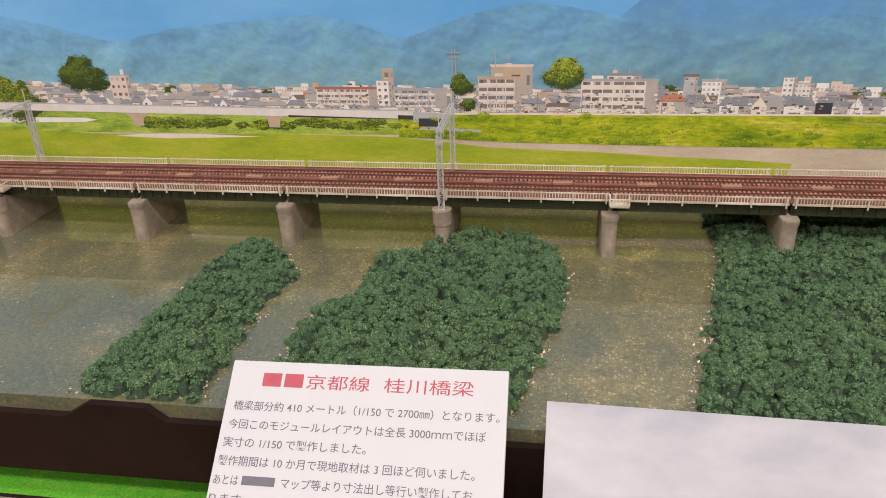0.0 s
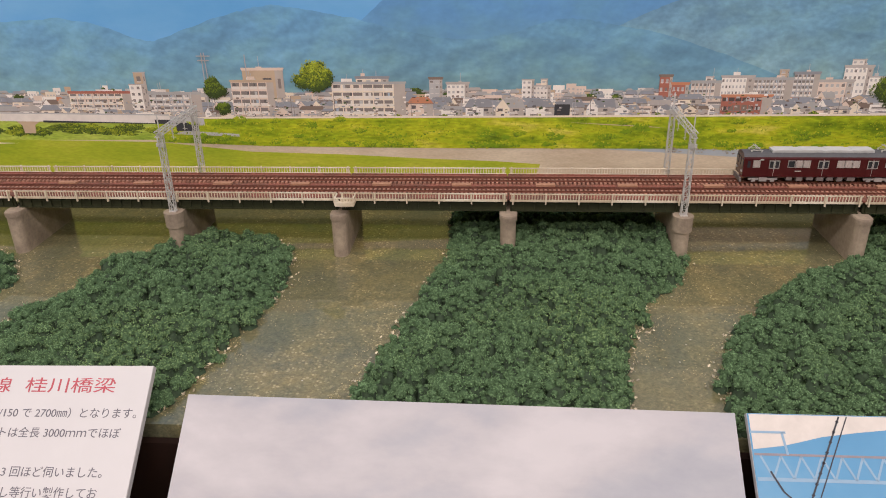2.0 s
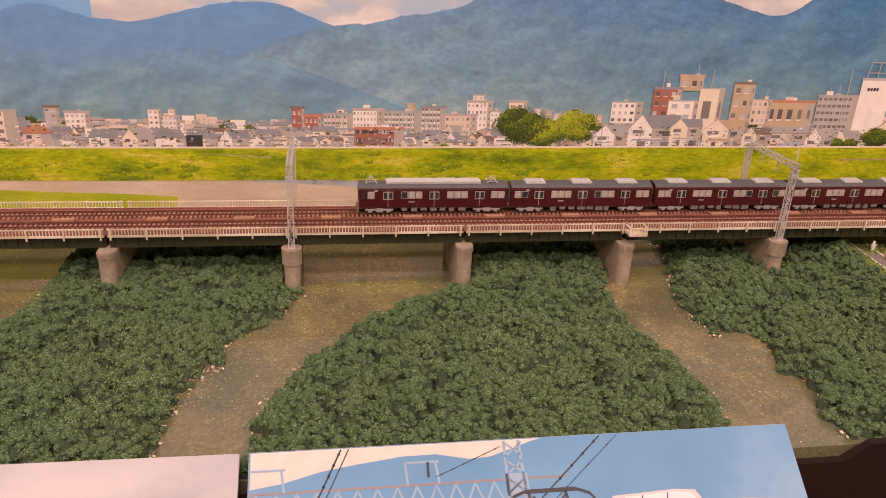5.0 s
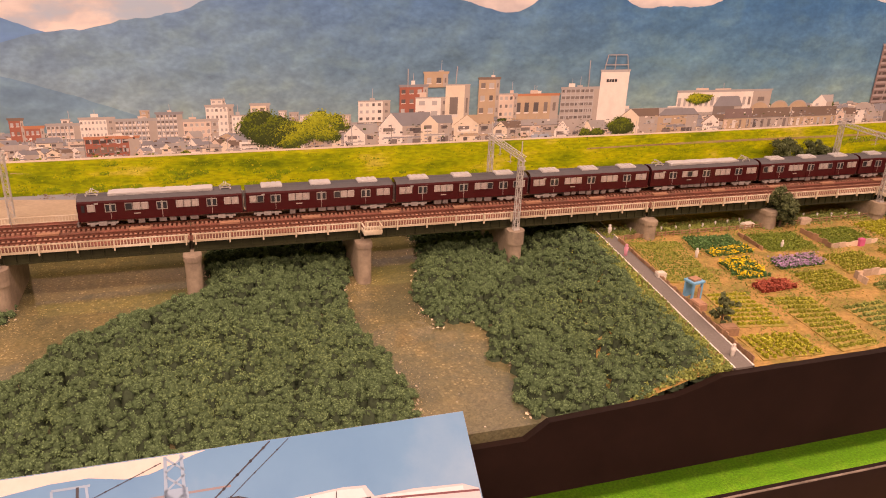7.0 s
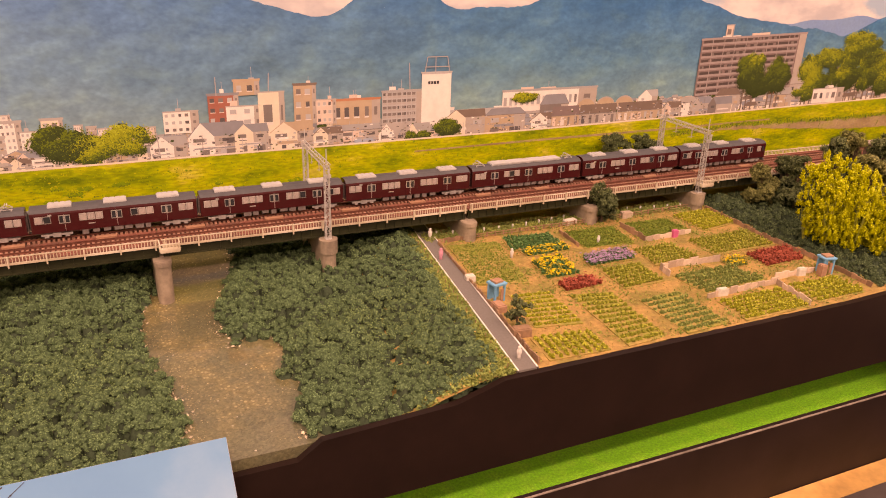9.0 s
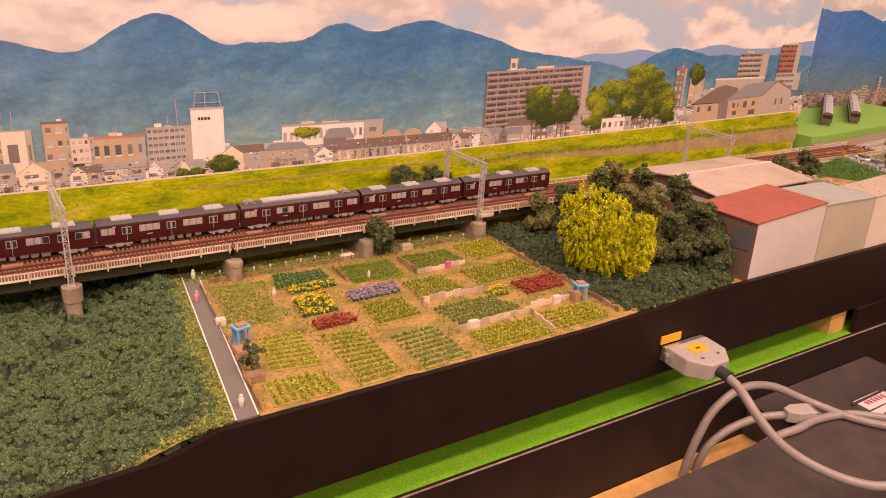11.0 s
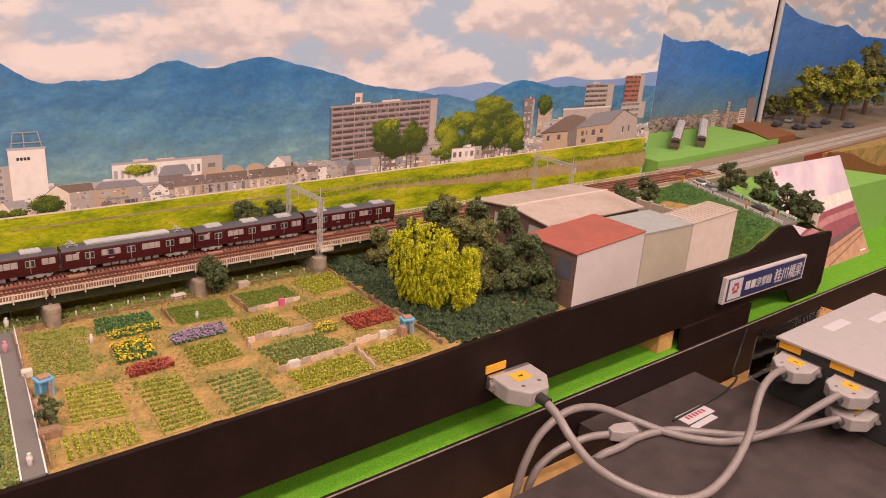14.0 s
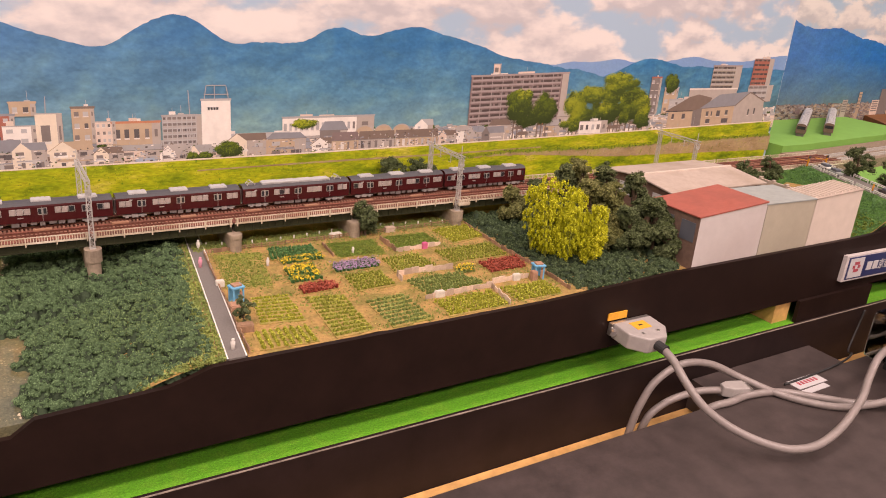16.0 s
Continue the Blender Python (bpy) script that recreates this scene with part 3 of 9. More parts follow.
def lattice(b, x, y, z0, z1, w0, w1):
    """A square lattice post."""
    n = 12
    cor = ((-1, -1), (1, -1), (1, 1), (-1, 1))
    for sx, sy in cor:
        b.bar((x + sx * w0, y + sy * w0, z0), (x + sx * w1, y + sy * w1, z1), 0.00042)
    for i in range(n):
        a, c = i / n, (i + 1) / n
        wa, wc = w0 + (w1 - w0) * a, w0 + (w1 - w0) * c
        za, zc = z0 + (z1 - z0) * a, z0 + (z1 - z0) * c
        for j in range(4):
            p, q = cor[j], cor[(j + 1) % 4]
            if i % 2:
                p, q = q, p
            b.bar((x + p[0] * wa, y + p[1] * wa, za), (x + q[0] * wc, y + q[1] * wc, zc), 0.00028)
            b.bar((x + cor[j][0] * wc, y + cor[j][1] * wc, zc), (x + cor[(j + 1) % 4][0] * wc, y + cor[(j + 1) % 4][1] * wc, zc), 0.00022)


def catenary_mast(k):
    x = k * PITCH
    ob = tagged(empty("catenary_mast", x, 0.0, 0.0372), "pale grey lattice portal mast over both tracks", "mast", group="catenary masts")
    for y, nm in ((0.0, "near_post"), (0.0715, "far_post")):
        b = Build()
        lattice(b, 0, y, 0.0, 0.0655, 0.0021, 0.0019)
        b.box(-0.0028, 0.0028, y - 0.0028, y + 0.0028, 0.0, 0.0008)
        b.bar((0, y, 0.0655), (0, y, 0.080), 0.0005)
        b.make("post", mast_grey, ob)
    b = Build()
    ys = np.linspace(-0.006, 0.0775, 15)
    for sx in (-1, 1):
        for z in (0.0640, 0.0680):
            b.bar((sx * 0.0018, ys[0], z), (sx * 0.0018, ys[-1], z), 0.0004)
        for i in range(len(ys) - 1):
            za, zb = (0.0640, 0.0680) if i % 2 else (0.0680, 0.0640)
            b.bar((sx * 0.0018, ys[i], za), (sx * 0.0018, ys[i + 1], zb), 0.00026)
    for i in range(len(ys)):
        b.bar((-0.0018, ys[i], 0.0680), (0.0018, ys[min(i + 1, len(ys) - 1)], 0.0680), 0.00026)
        b.bar((-0.0018, ys[i], 0.0640), (0.0018, ys[i], 0.0640), 0.00026)
    b.make("beam", mast_grey, ob)
    for y in TRACKS:
        d = Build()
        d.bar((0, y, 0.064), (0, y, 0.054), 0.0004)
        d.bar((0, y - 0.004, 0.057), (0, y + 0.005, 0.054), 0.0003)
        d.cyl(0, y, 0.0595, 0.0635, 0.0008, sides=8)
        d.make("hanger", mast_grey, ob)
    d = Build()
    d.bar((0, -0.0062, 0.058), (0, 0.003, 0.058), 0.0004)
    d.cyl(0, -0.0058, 0.058, 0.064, 0.0007, sides=8)
    d.box(-0.0030, 0.0030, -0.0034, -0.0022, 0.0555, 0.0585)
    d.make("bracket", mast_grey, ob)
    return ob


for k in (-3, 0, 3, 6, 9, 12):
    catenary_mast(k)

# ---- the train ----
CAR, GAP = 0.1255, 0.0030
TRAIN_Y = TRACKS[1]


def car_body(b, cab):
    """Maroon body with tumblehome-free flanks and rounded roof edge: section swept along x. m: 0 maroon, 1 roof."""
    w, z0, z1 = 0.0092, 0.0058, 0.0222
    sec = [(-w, z0), (-w, z1 - 0.0015), (-w + 0.0005, z1), (-w + 0.0016, z1 + 0.0014), (-w + 0.004, z1 + 0.0026), (0, z1 + 0.0032)]
    sec = sec + [(-y, z) for y, z in reversed(sec[:-1])]
    h = CAR / 2
    xs = [-h, -h + 0.0006, h - 0.0006, h]
    sc = [0.975, 1, 1, 0.975]
    n, k = len(b.v), len(sec)
    for x, s in zip(xs, sc):
        b.v += [(x, y * s, z0 + (z - z0) * (0.99 if s < 1 else 1)) for y, z in sec]
    for i in range(3):
        for j in range(k - 1):
            a = n + i * k + j
            b.f.append((a, a + k, a + k + 1, a + 1))
            b.m.append(1 if 2 <= j <= k - 4 else 0)
        b.f.append((n + i * k, n + i * k + k - 1, n + (i + 1) * k + k - 1, n + (i + 1) * k))
        b.m.append(0)
    b.f += [tuple(n + j for j in range(k)), tuple(n + 3 * k + j for j in reversed(range(k)))]
    b.m += [0, 0]
    return w


def pane(b, x0, x1, y, z0, z1, m=0):
    s = -1 if y < 0 else 1
    b.box(x0, x1, min(y, y + s * 0.0003), max(y, y + s * 0.0003), z0, z1, m)


def train_car(x, cab=0, panto=False, motor=False):
    ob = tagged(empty("train_car", x, TRAIN_Y, ZR), ("glossy maroon model train car with pantographs" if panto else "glossy maroon model train car with grey roof") + (" and driver's cab" if cab else ""), "train car", group="cars of the train")
    b = Build()
    w = car_body(b, cab)
    b.make("body", [maroon, roof_grey], ob)
    h = CAR / 2
    zs0, zs1 = 0.0140, 0.0192
    doors = (-0.0385, 0.0, 0.0385)
    for s in (-1, 1):
        y = s * w
        for dx in doors:
            d = Build()
            pane(d, dx - 0.0046, dx + 0.0046, y, 0.0062, 0.0208, 0)
            for q in (-1, 1):
                pane(d, dx + q * 0.0022 - 0.0019, dx + q * 0.0022 + 0.0019, y + s * 0.00012, 0.0128, 0.0196, 2)
                pane(d, dx + q * 0.0022 - 0.0014, dx + q * 0.0022 + 0.0014, y + s * 0.00022, 0.0134, 0.0190, 1)
            pane(d, dx - 0.00016, dx + 0.00016, y + s * 0.0001, 0.0066, 0.0205, 2)
            d.make("door", [maroon, window_dark, silver], ob)
        for cx, n in ((-0.0190, 3), (0.0195, 3), (-0.0540, 2), (0.0540, 2)):
            if cab and cx * cab > 0.05:
                cx, n = cab * 0.0525, 1
            for i in range(n):
                wx = cx + (i - (n - 1) / 2) * 0.0060
                g = Build()
                pane(g, wx - 0.0028, wx + 0.0028, y, zs0 - 0.0004, zs1 + 0.0004, 2)
                pane(g, wx - 0.0024, wx + 0.0024, y + s * 0.00014, zs0, zs1, 0 if rnd.random() > 0.12 else 1)
                g.make("window", [window_mat, window_dark, silver], ob)
        if cab:
            g = Build()
            pane(g, cab * 0.0585 - 0.0011, cab * 0.0585 + 0.0011, y, 0.0135, 0.0192, 1)
            g.make("cab_window", [window_mat, window_dark, silver], ob)
        p = Build()
        pane(p, -0.0215, -0.0165, y, 0.0102, 0.0110)
        p.make("number_plate", silver, ob)
        p = Build()
        pane(p, -0.0500, -0.0472, y, 0.0196, 0.0208)
        p.make("builder_plate", silver, ob)
    if motor:
        r = Build()
        r.box(-0.040, 0.040, -0.0050, 0.0050, 0.0245, 0.0268, bev=0.0005)
        for i in range(4):
            r.box(-0.037 + i * 0.020, -0.021 + i * 0.020, -0.0054, 0.0054, 0.0258, 0.0270)
        r.make("roof_box", unit_grey, ob)
    else:
        for cx in (-0.041, 0.0, 0.041):
            r = Build()
            r.box(cx - 0.0088, cx + 0.0088, -0.0052, 0.0052, 0.0240, 0.0262, bev=0.0004)
            for i in range(4):
                r.box(cx - 0.0078 + i * 0.0042, cx - 0.0048 + i * 0.0042, -0.0046, 0.0046, 0.0258, 0.0267)
            r.make("air_conditioner", unit_grey, ob)
    if panto:
        for cx in (-0.052, 0.050):
            q = Build()
            for s in (-1, 1):
                q.bar((cx - 0.005, s * 0.0035, 0.0262), (cx + 0.005, s * 0.0035, 0.0262), 0.0003)
                q.bar((cx - 0.004, s * 0.0035, 0.0264), (cx, s * 0.0045, 0.0285), 0.00025)
                q.bar((cx + 0.004, s * 0.0035, 0.0264), (cx, s * 0.0045, 0.0285), 0.00025)
                for e in (-1, 1):
                    q.cyl(cx + e * 0.004, s * 0.0035, 0.0245, 0.0262, 0.0006, sides=6)
            for e in (-0.0007, 0.0007):
                q.bar((cx + e, -0.0060, 0.0288), (cx + e, 0.0060, 0.0288), 0.0003)
            q.make("pantograph", mast_grey, ob)
    u = Build()
    u.box(-h + 0.002, h - 0.002, -0.0070, 0.0070, 0.0045, 0.0060)
    for i in range(7):
        x0 = -0.027 + i * 0.008
        u.box(x0, x0 + rnd.uniform(0.004, 0.007), -0.0086, -0.0030, rnd.uniform(0.0015, 0.0028), 0.0056)
        u.box(x0, x0 + rnd.uniform(0.004, 0.007), 0.0030, 0.0086, rnd.uniform(0.0015, 0.0028), 0.0056)
    u.make("underframe", under_grey, ob)
    for cx in (-0.0455, 0.0455):
        g = Build()
        for s in (-1, 1):
            g.box(cx - 0.0115, cx + 0.0115, s * 0.0076 - 0.0006, s * 0.0076 + 0.0006, 0.0026, 0.0042)
            g.box(cx - 0.0030, cx + 0.0030, s * 0.0080 - 0.0009, s * 0.0080 + 0.0009, 0.0016, 0.0050)
            for e in (-1, 1):
                g.box(cx + e * 0.0075 - 0.0016, cx + e * 0.0075 + 0.0016, s * 0.0080 - 0.0009, s * 0.0080 + 0.0009, 0.0014, 0.0036)
        bg = g.make("bogie", bogie_grey, ob)
        for e in (-1, 1):
            wl = Build()
            for s in (-1, 1):
                n = 14
                y0, y1 = s * 0.0046 - 0.0009, s * 0.0046 + 0.0009
                base = len(wl.v)
                for y in (y0, y1):
                    wl.v += [(cx + e * 0.0075 + 0.0027 * math.cos(6.2832 * i / n), y, 0.0027 + 0.0027 * math.sin(6.2832 * i / n)) for i in range(n)]
                for i in range(n):
                    j = (i + 1) % n
                    wl.f.append((base + i, base + j, base + n + j, base + n + i))
                wl.f += [tuple(base + i for i in range(n)), tuple(base + n + i for i in reversed(range(n)))]
                wl.m += [0] * (n + 2)
            wl.make("wheelset", under_grey, bg)
    for s in (-1, 1):
        if s != cab:
            g = Build().box(s * h - 0.0004 if s > 0 else -h - 0.0012, s * h + 0.0012 if s > 0 else -h + 0.0004, -0.0038, 0.0038, 0.0068, 0.0205)
            g.make("gangway", under_grey, ob)
        g = Build().box(min(s * h, s * (h + 0.0016)), max(s * h, s * (h + 0.0016)), -0.0006, 0.0006, 0.0036, 0.0048)
        g.make("coupler", under_grey, ob)
    if cab:
        g = Build()
        x = cab * h
        for yy, wd in ((-0.0062, 0.0024), (0.0, 0.0020), (0.0062, 0.0024)):
            g.box(min(x, x + cab * 0.0004), max(x, x + cab * 0.0004), yy - wd, yy + wd, 0.0138, 0.0200)
        g.make("windscreen", window_dark, ob)
        for s in (-1, 1):
            l = Build().box(min(x, x + cab * 0.0006), max(x, x + cab * 0.0006), s * 0.0065 - 0.0012, s * 0.0065 + 0.0012, 0.0092, 0.0106)
            l.make("headlight", unit_grey, ob)
        g = Build().box(min(x, x + cab * 0.0014), max(x, x + cab * 0.0014), -0.0085, 0.0085, 0.0012, 0.0046)
        g.make("skirt", under_grey, ob)
    return ob


FRONT = 1.36
for i in range(7):
    train_car(FRONT - CAR / 2 - i * (CAR + GAP), cab=1 if i == 0 else (-1 if i == 6 else 0), panto=i in (2, 6), motor=i in (2, 6))

# ---- the printed scenic backdrop (a flat photo print on boards) ----
def ink(name, color, var=0.08, scale=90.0, second=None, mix=0.5):
    return mat(name, color, 0.45, var=var, scale=scale, second=second, mix=mix, spec=0.3)


def print_mix(name, stops, grain, axis=(1.0, 1.0, 1.0), turn=0.0, span=None, lo=0.3, hi=0.7, fine=0.0, fine_scale=300.0):
    """Printed colours from a ramp over noise, shifted by height where span = (z0, z1, weight)."""
    m = bpy.data.materials.new(name)
    m.use_nodes = True
    nt, L = m.node_tree, m.node_tree.links
    b = nt.nodes["Principled BSDF"]
    b.inputs["Roughness"].default_value, b.inputs["Specular IOR Level"].default_value = 0.42, 0.3
    co = nt.nodes.new("ShaderNodeTexCoord")
    mp = nt.nodes.new("ShaderNodeMapping")
    mp.inputs["Scale"].default_value = axis
    mp.inputs["Rotation"].default_value = (0, turn, 0)
    L.new(co.outputs["Object"], mp.inputs[0])
    n = nt.nodes.new("ShaderNodeTexNoise")
    n.inputs["Scale"].default_value, n.inputs["Detail"].default_value, n.inputs["Roughness"].default_value = grain, 7, 0.5 if name == "print_sky" else 0.6
    L.new(mp.outputs[0], n.inputs["Vector"])
    n.inputs["Distortion"].default_value = 0.4 if name == "print_sky" else 0.0
    fac = n.outputs["Fac"]
    r = nt.nodes.new("ShaderNodeMapRange")
    r.inputs[1].default_value, r.inputs[2].default_value = lo, hi
    L.new(fac, r.inputs[0])
    fac = r.outputs[0]
    if span:
        sp = nt.nodes.new("ShaderNodeSeparateXYZ")
        L.new(co.outputs["Object"], sp.inputs[0])
        h = nt.nodes.new("ShaderNodeMapRange")
        h.inputs[1].default_value, h.inputs[2].default_value = span[0], span[1]
        L.new(sp.outputs[2], h.inputs[0])
        mm = nt.nodes.new("ShaderNodeMix")
        mm.inputs[0].default_value = span[2]
        L.new(fac, mm.inputs[2])
        L.new(h.outputs[0], mm.inputs[3])
        fac = mm.outputs[0]
    ramp = nt.nodes.new("ShaderNodeValToRGB")
    els = ramp.color_ramp.elements
    els[0].position, els[0].color = stops[0][0], (*stops[0][1], 1)
    els[1].position, els[1].color = stops[-1][0], (*stops[-1][1], 1)
    for p, c in stops[1:-1]:
        els.new(p).color = (*c, 1)
    L.new(fac, ramp.inputs[0])
    out = ramp.outputs[0]
    if fine:
        q = nt.nodes.new("ShaderNodeTexNoise")
        q.inputs["Scale"].default_value, q.inputs["Detail"].default_value = fine_scale, 4
        L.new(mp.outputs[0], q.inputs["Vector"])
        v = nt.nodes.new("ShaderNodeMapRange")
        v.inputs[1].default_value, v.inputs[2].default_value, v.inputs[3].default_value, v.inputs[4].default_value = 0.3, 0.7, 1 - fine, 1 + fine
        L.new(q.outputs["Fac"], v.inputs[0])
        hs = nt.nodes.new("ShaderNodeHueSaturation")
        L.new(v.outputs[0], hs.inputs["Value"])
        L.new(out, hs.inputs["Color"])
        out = hs.outputs[0]
    L.new(out, b.inputs["Base Color"])
    return m


def mountain_ink(name, low, mid, high, z0, z1, relief=0.5, fade=None, gain=1.0, mottle=1.0):
    """A printed wooded slope: spurs and gullies lit from the side, mottled forest, bluer with height."""
    m = bpy.data.materials.new(name)
    m.use_nodes = True
    nt, L = m.node_tree, m.node_tree.links
    b = nt.nodes["Principled BSDF"]
    b.inputs["Roughness"].default_value, b.inputs["Specular IOR Level"].default_value = 0.45, 0.25
    co = nt.nodes.new("ShaderNodeTexCoord")
    sp = nt.nodes.new("ShaderNodeSeparateXYZ")
    L.new(co.outputs["Object"], sp.inputs[0])

    def ranged(src, a0, a1, b0, b1):
        r = nt.nodes.new("ShaderNodeMapRange")
        for k, v in enumerate((a0, a1, b0, b1)):
            r.inputs[k + 1].default_value = v
        L.new(src, r.inputs[0])
        return r.outputs[0]

    def grain(scale, axis, turn, shift, detail, rough):
        mp = nt.nodes.new("ShaderNodeMapping")
        mp.inputs["Scale"].default_value, mp.inputs["Rotation"].default_value, mp.inputs["Location"].default_value = axis, (0, turn, 0), shift
        L.new(co.outputs["Object"], mp.inputs[0])
        n = nt.nodes.new("ShaderNodeTexNoise")
        n.inputs["Scale"].default_value, n.inputs["Detail"].default_value, n.inputs["Roughness"].default_value, n.inputs["Distortion"].default_value = scale, detail, rough, 0.25
        L.new(mp.outputs[0], n.inputs["Vector"])
        return n.outputs["Fac"]

    def math2(op, p, q):
        n = nt.nodes.new("ShaderNodeMath")
        n.operation = op
        for k, v in enumerate((p, q)):
            if isinstance(v, float):
                n.inputs[k].default_value = v
            else:
                L.new(v, n.inputs[k])
        return n.outputs[0]

    wob = ranged(grain(9, (1, 1, 1.4), 0, (0, 0, 0), 4, 0.6), 0.3, 0.7, -0.09, 0.09)
    hh = math2("ADD", ranged(sp.outputs[2], z0, z1, 0.0, 1.0), wob)
    ramp = nt.nodes.new("ShaderNodeValToRGB")
    els = ramp.color_ramp.elements
    els[0].position, els[0].color = 0.0, (*low, 1)
    els[1].position, els[1].color = 1.0, (*high, 1)
    els.new(0.45).color = (*mid, 1)
    L.new(hh, ramp.inputs[0])
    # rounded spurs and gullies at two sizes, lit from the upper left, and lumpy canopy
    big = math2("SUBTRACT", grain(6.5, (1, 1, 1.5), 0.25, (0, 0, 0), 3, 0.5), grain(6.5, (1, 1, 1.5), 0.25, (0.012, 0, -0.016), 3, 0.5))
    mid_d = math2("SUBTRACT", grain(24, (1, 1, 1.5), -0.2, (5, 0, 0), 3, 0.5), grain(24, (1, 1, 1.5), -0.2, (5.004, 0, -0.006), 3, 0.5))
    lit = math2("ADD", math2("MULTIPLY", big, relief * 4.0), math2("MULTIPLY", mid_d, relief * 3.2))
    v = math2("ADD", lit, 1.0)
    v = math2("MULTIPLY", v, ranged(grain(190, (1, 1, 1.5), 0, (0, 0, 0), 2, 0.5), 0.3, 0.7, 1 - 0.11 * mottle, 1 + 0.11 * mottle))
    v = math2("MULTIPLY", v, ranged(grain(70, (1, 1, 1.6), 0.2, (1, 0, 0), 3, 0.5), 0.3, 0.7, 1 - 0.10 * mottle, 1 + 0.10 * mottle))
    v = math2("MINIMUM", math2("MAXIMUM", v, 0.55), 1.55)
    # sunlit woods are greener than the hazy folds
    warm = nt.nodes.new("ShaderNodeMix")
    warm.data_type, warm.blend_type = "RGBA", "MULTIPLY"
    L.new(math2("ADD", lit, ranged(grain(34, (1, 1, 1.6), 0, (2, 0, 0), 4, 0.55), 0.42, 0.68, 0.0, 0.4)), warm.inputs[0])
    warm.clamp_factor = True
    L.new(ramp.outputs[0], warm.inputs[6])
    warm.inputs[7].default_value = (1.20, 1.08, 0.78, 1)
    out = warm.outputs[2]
    if fade:
        v = math2("MULTIPLY", v, ranged(sp.outputs[0], *fade))
    v = math2("MULTIPLY", v, float(gain))
    hs = nt.nodes.new("ShaderNodeHueSaturation")
    L.new(ranged(sp.outputs[0], 0.45, 1.05, 0.98, 1.22), hs.inputs["Saturation"])
    L.new(v, hs.inputs["Value"])
    L.new(out, hs.inputs["Color"])
    L.new(hs.outputs[0], b.inputs["Base Color"])
    return m


def cloud_ink(name, gap, under, top):
    """A printed summer sky: banks of cumulus with bright tops and mauve undersides, and blue-grey gaps."""
    m = bpy.data.materials.new(name)
    m.use_nodes = True
    nt, L = m.node_tree, m.node_tree.links
    b = nt.nodes["Principled BSDF"]
    b.inputs["Roughness"].default_value, b.inputs["Specular IOR Level"].default_value = 0.42, 0.3
    co = nt.nodes.new("ShaderNodeTexCoord")

    def field(shift, detail):
        mp = nt.nodes.new("ShaderNodeMapping")
        mp.inputs["Scale"].default_value, mp.inputs["Location"].default_value = (1.0, 1.0, 2.1), shift
        L.new(co.outputs["Object"], mp.inputs[0])
        n = nt.nodes.new("ShaderNodeTexNoise")
        n.inputs["Scale"].default_value, n.inputs["Detail"].default_value, n.inputs["Roughness"].default_value = 6.8, detail, 0.54
        L.new(mp.outputs[0], n.inputs["Vector"])
        return n.outputs["Fac"]

    def ranged(src, lo, hi):
        r = nt.nodes.new("ShaderNodeMapRange")
        r.interpolation_type = "SMOOTHSTEP"
        r.inputs[1].default_value, r.inputs[2].default_value = lo, hi
        L.new(src, r.inputs[0])
        return r.outputs[0]

    def blend(f, p, q):
        x = nt.nodes.new("ShaderNodeMix")
        x.data_type = "RGBA"
        L.new(f, x.inputs[0])
        for k, c in ((6, p), (7, q)):
            if isinstance(c, tuple):
                x.inputs[k].default_value = (*c, 1)
            else:
                L.new(c, x.inputs[k])
        return x.outputs[2]

    body = field((2.3, 0, 0.7), 8)
    d = nt.nodes.new("ShaderNodeMath")
    d.operation = "SUBTRACT"
    L.new(body, d.inputs[0])
    L.new(field((2.3, 0, 0.735), 6), d.inputs[1])
    cloud = blend(ranged(d.outputs[0], -0.09, 0.10), under, top)
    L.new(blend(ranged(body, 0.405, 0.50), gap, cloud), b.inputs["Base Color"])
    return m


sky_ink = cloud_ink("print_sky", (0.37, 0.52, 0.65), (0.52, 0.515, 0.54), (0.78, 0.74, 0.71))
blue_sky_ink = print_mix("print_blue_sky", ((0.0, (0.10, 0.34, 0.66)), (1.0, (0.24, 0.52, 0.80))), 4.0, (1, 1, 2))
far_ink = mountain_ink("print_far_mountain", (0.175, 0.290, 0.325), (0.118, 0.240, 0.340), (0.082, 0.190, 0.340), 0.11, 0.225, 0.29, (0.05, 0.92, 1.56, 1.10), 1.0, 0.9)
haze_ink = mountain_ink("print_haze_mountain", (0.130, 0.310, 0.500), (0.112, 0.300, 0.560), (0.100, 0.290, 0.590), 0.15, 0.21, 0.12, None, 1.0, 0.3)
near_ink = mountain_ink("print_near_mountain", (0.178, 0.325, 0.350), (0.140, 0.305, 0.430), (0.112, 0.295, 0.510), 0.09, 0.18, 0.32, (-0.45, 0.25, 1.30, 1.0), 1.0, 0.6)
pale_ink = print_mix("print_pale_mountain", ((0.0, (0.21, 0.36, 0.56)), (1.0, (0.18, 0.32, 0.58))), 20.0, fine=0.05)
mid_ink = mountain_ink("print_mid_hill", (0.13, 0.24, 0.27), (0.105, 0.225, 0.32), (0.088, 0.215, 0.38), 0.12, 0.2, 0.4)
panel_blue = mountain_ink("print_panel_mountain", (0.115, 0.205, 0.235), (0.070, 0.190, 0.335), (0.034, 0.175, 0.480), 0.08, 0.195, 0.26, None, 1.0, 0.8)
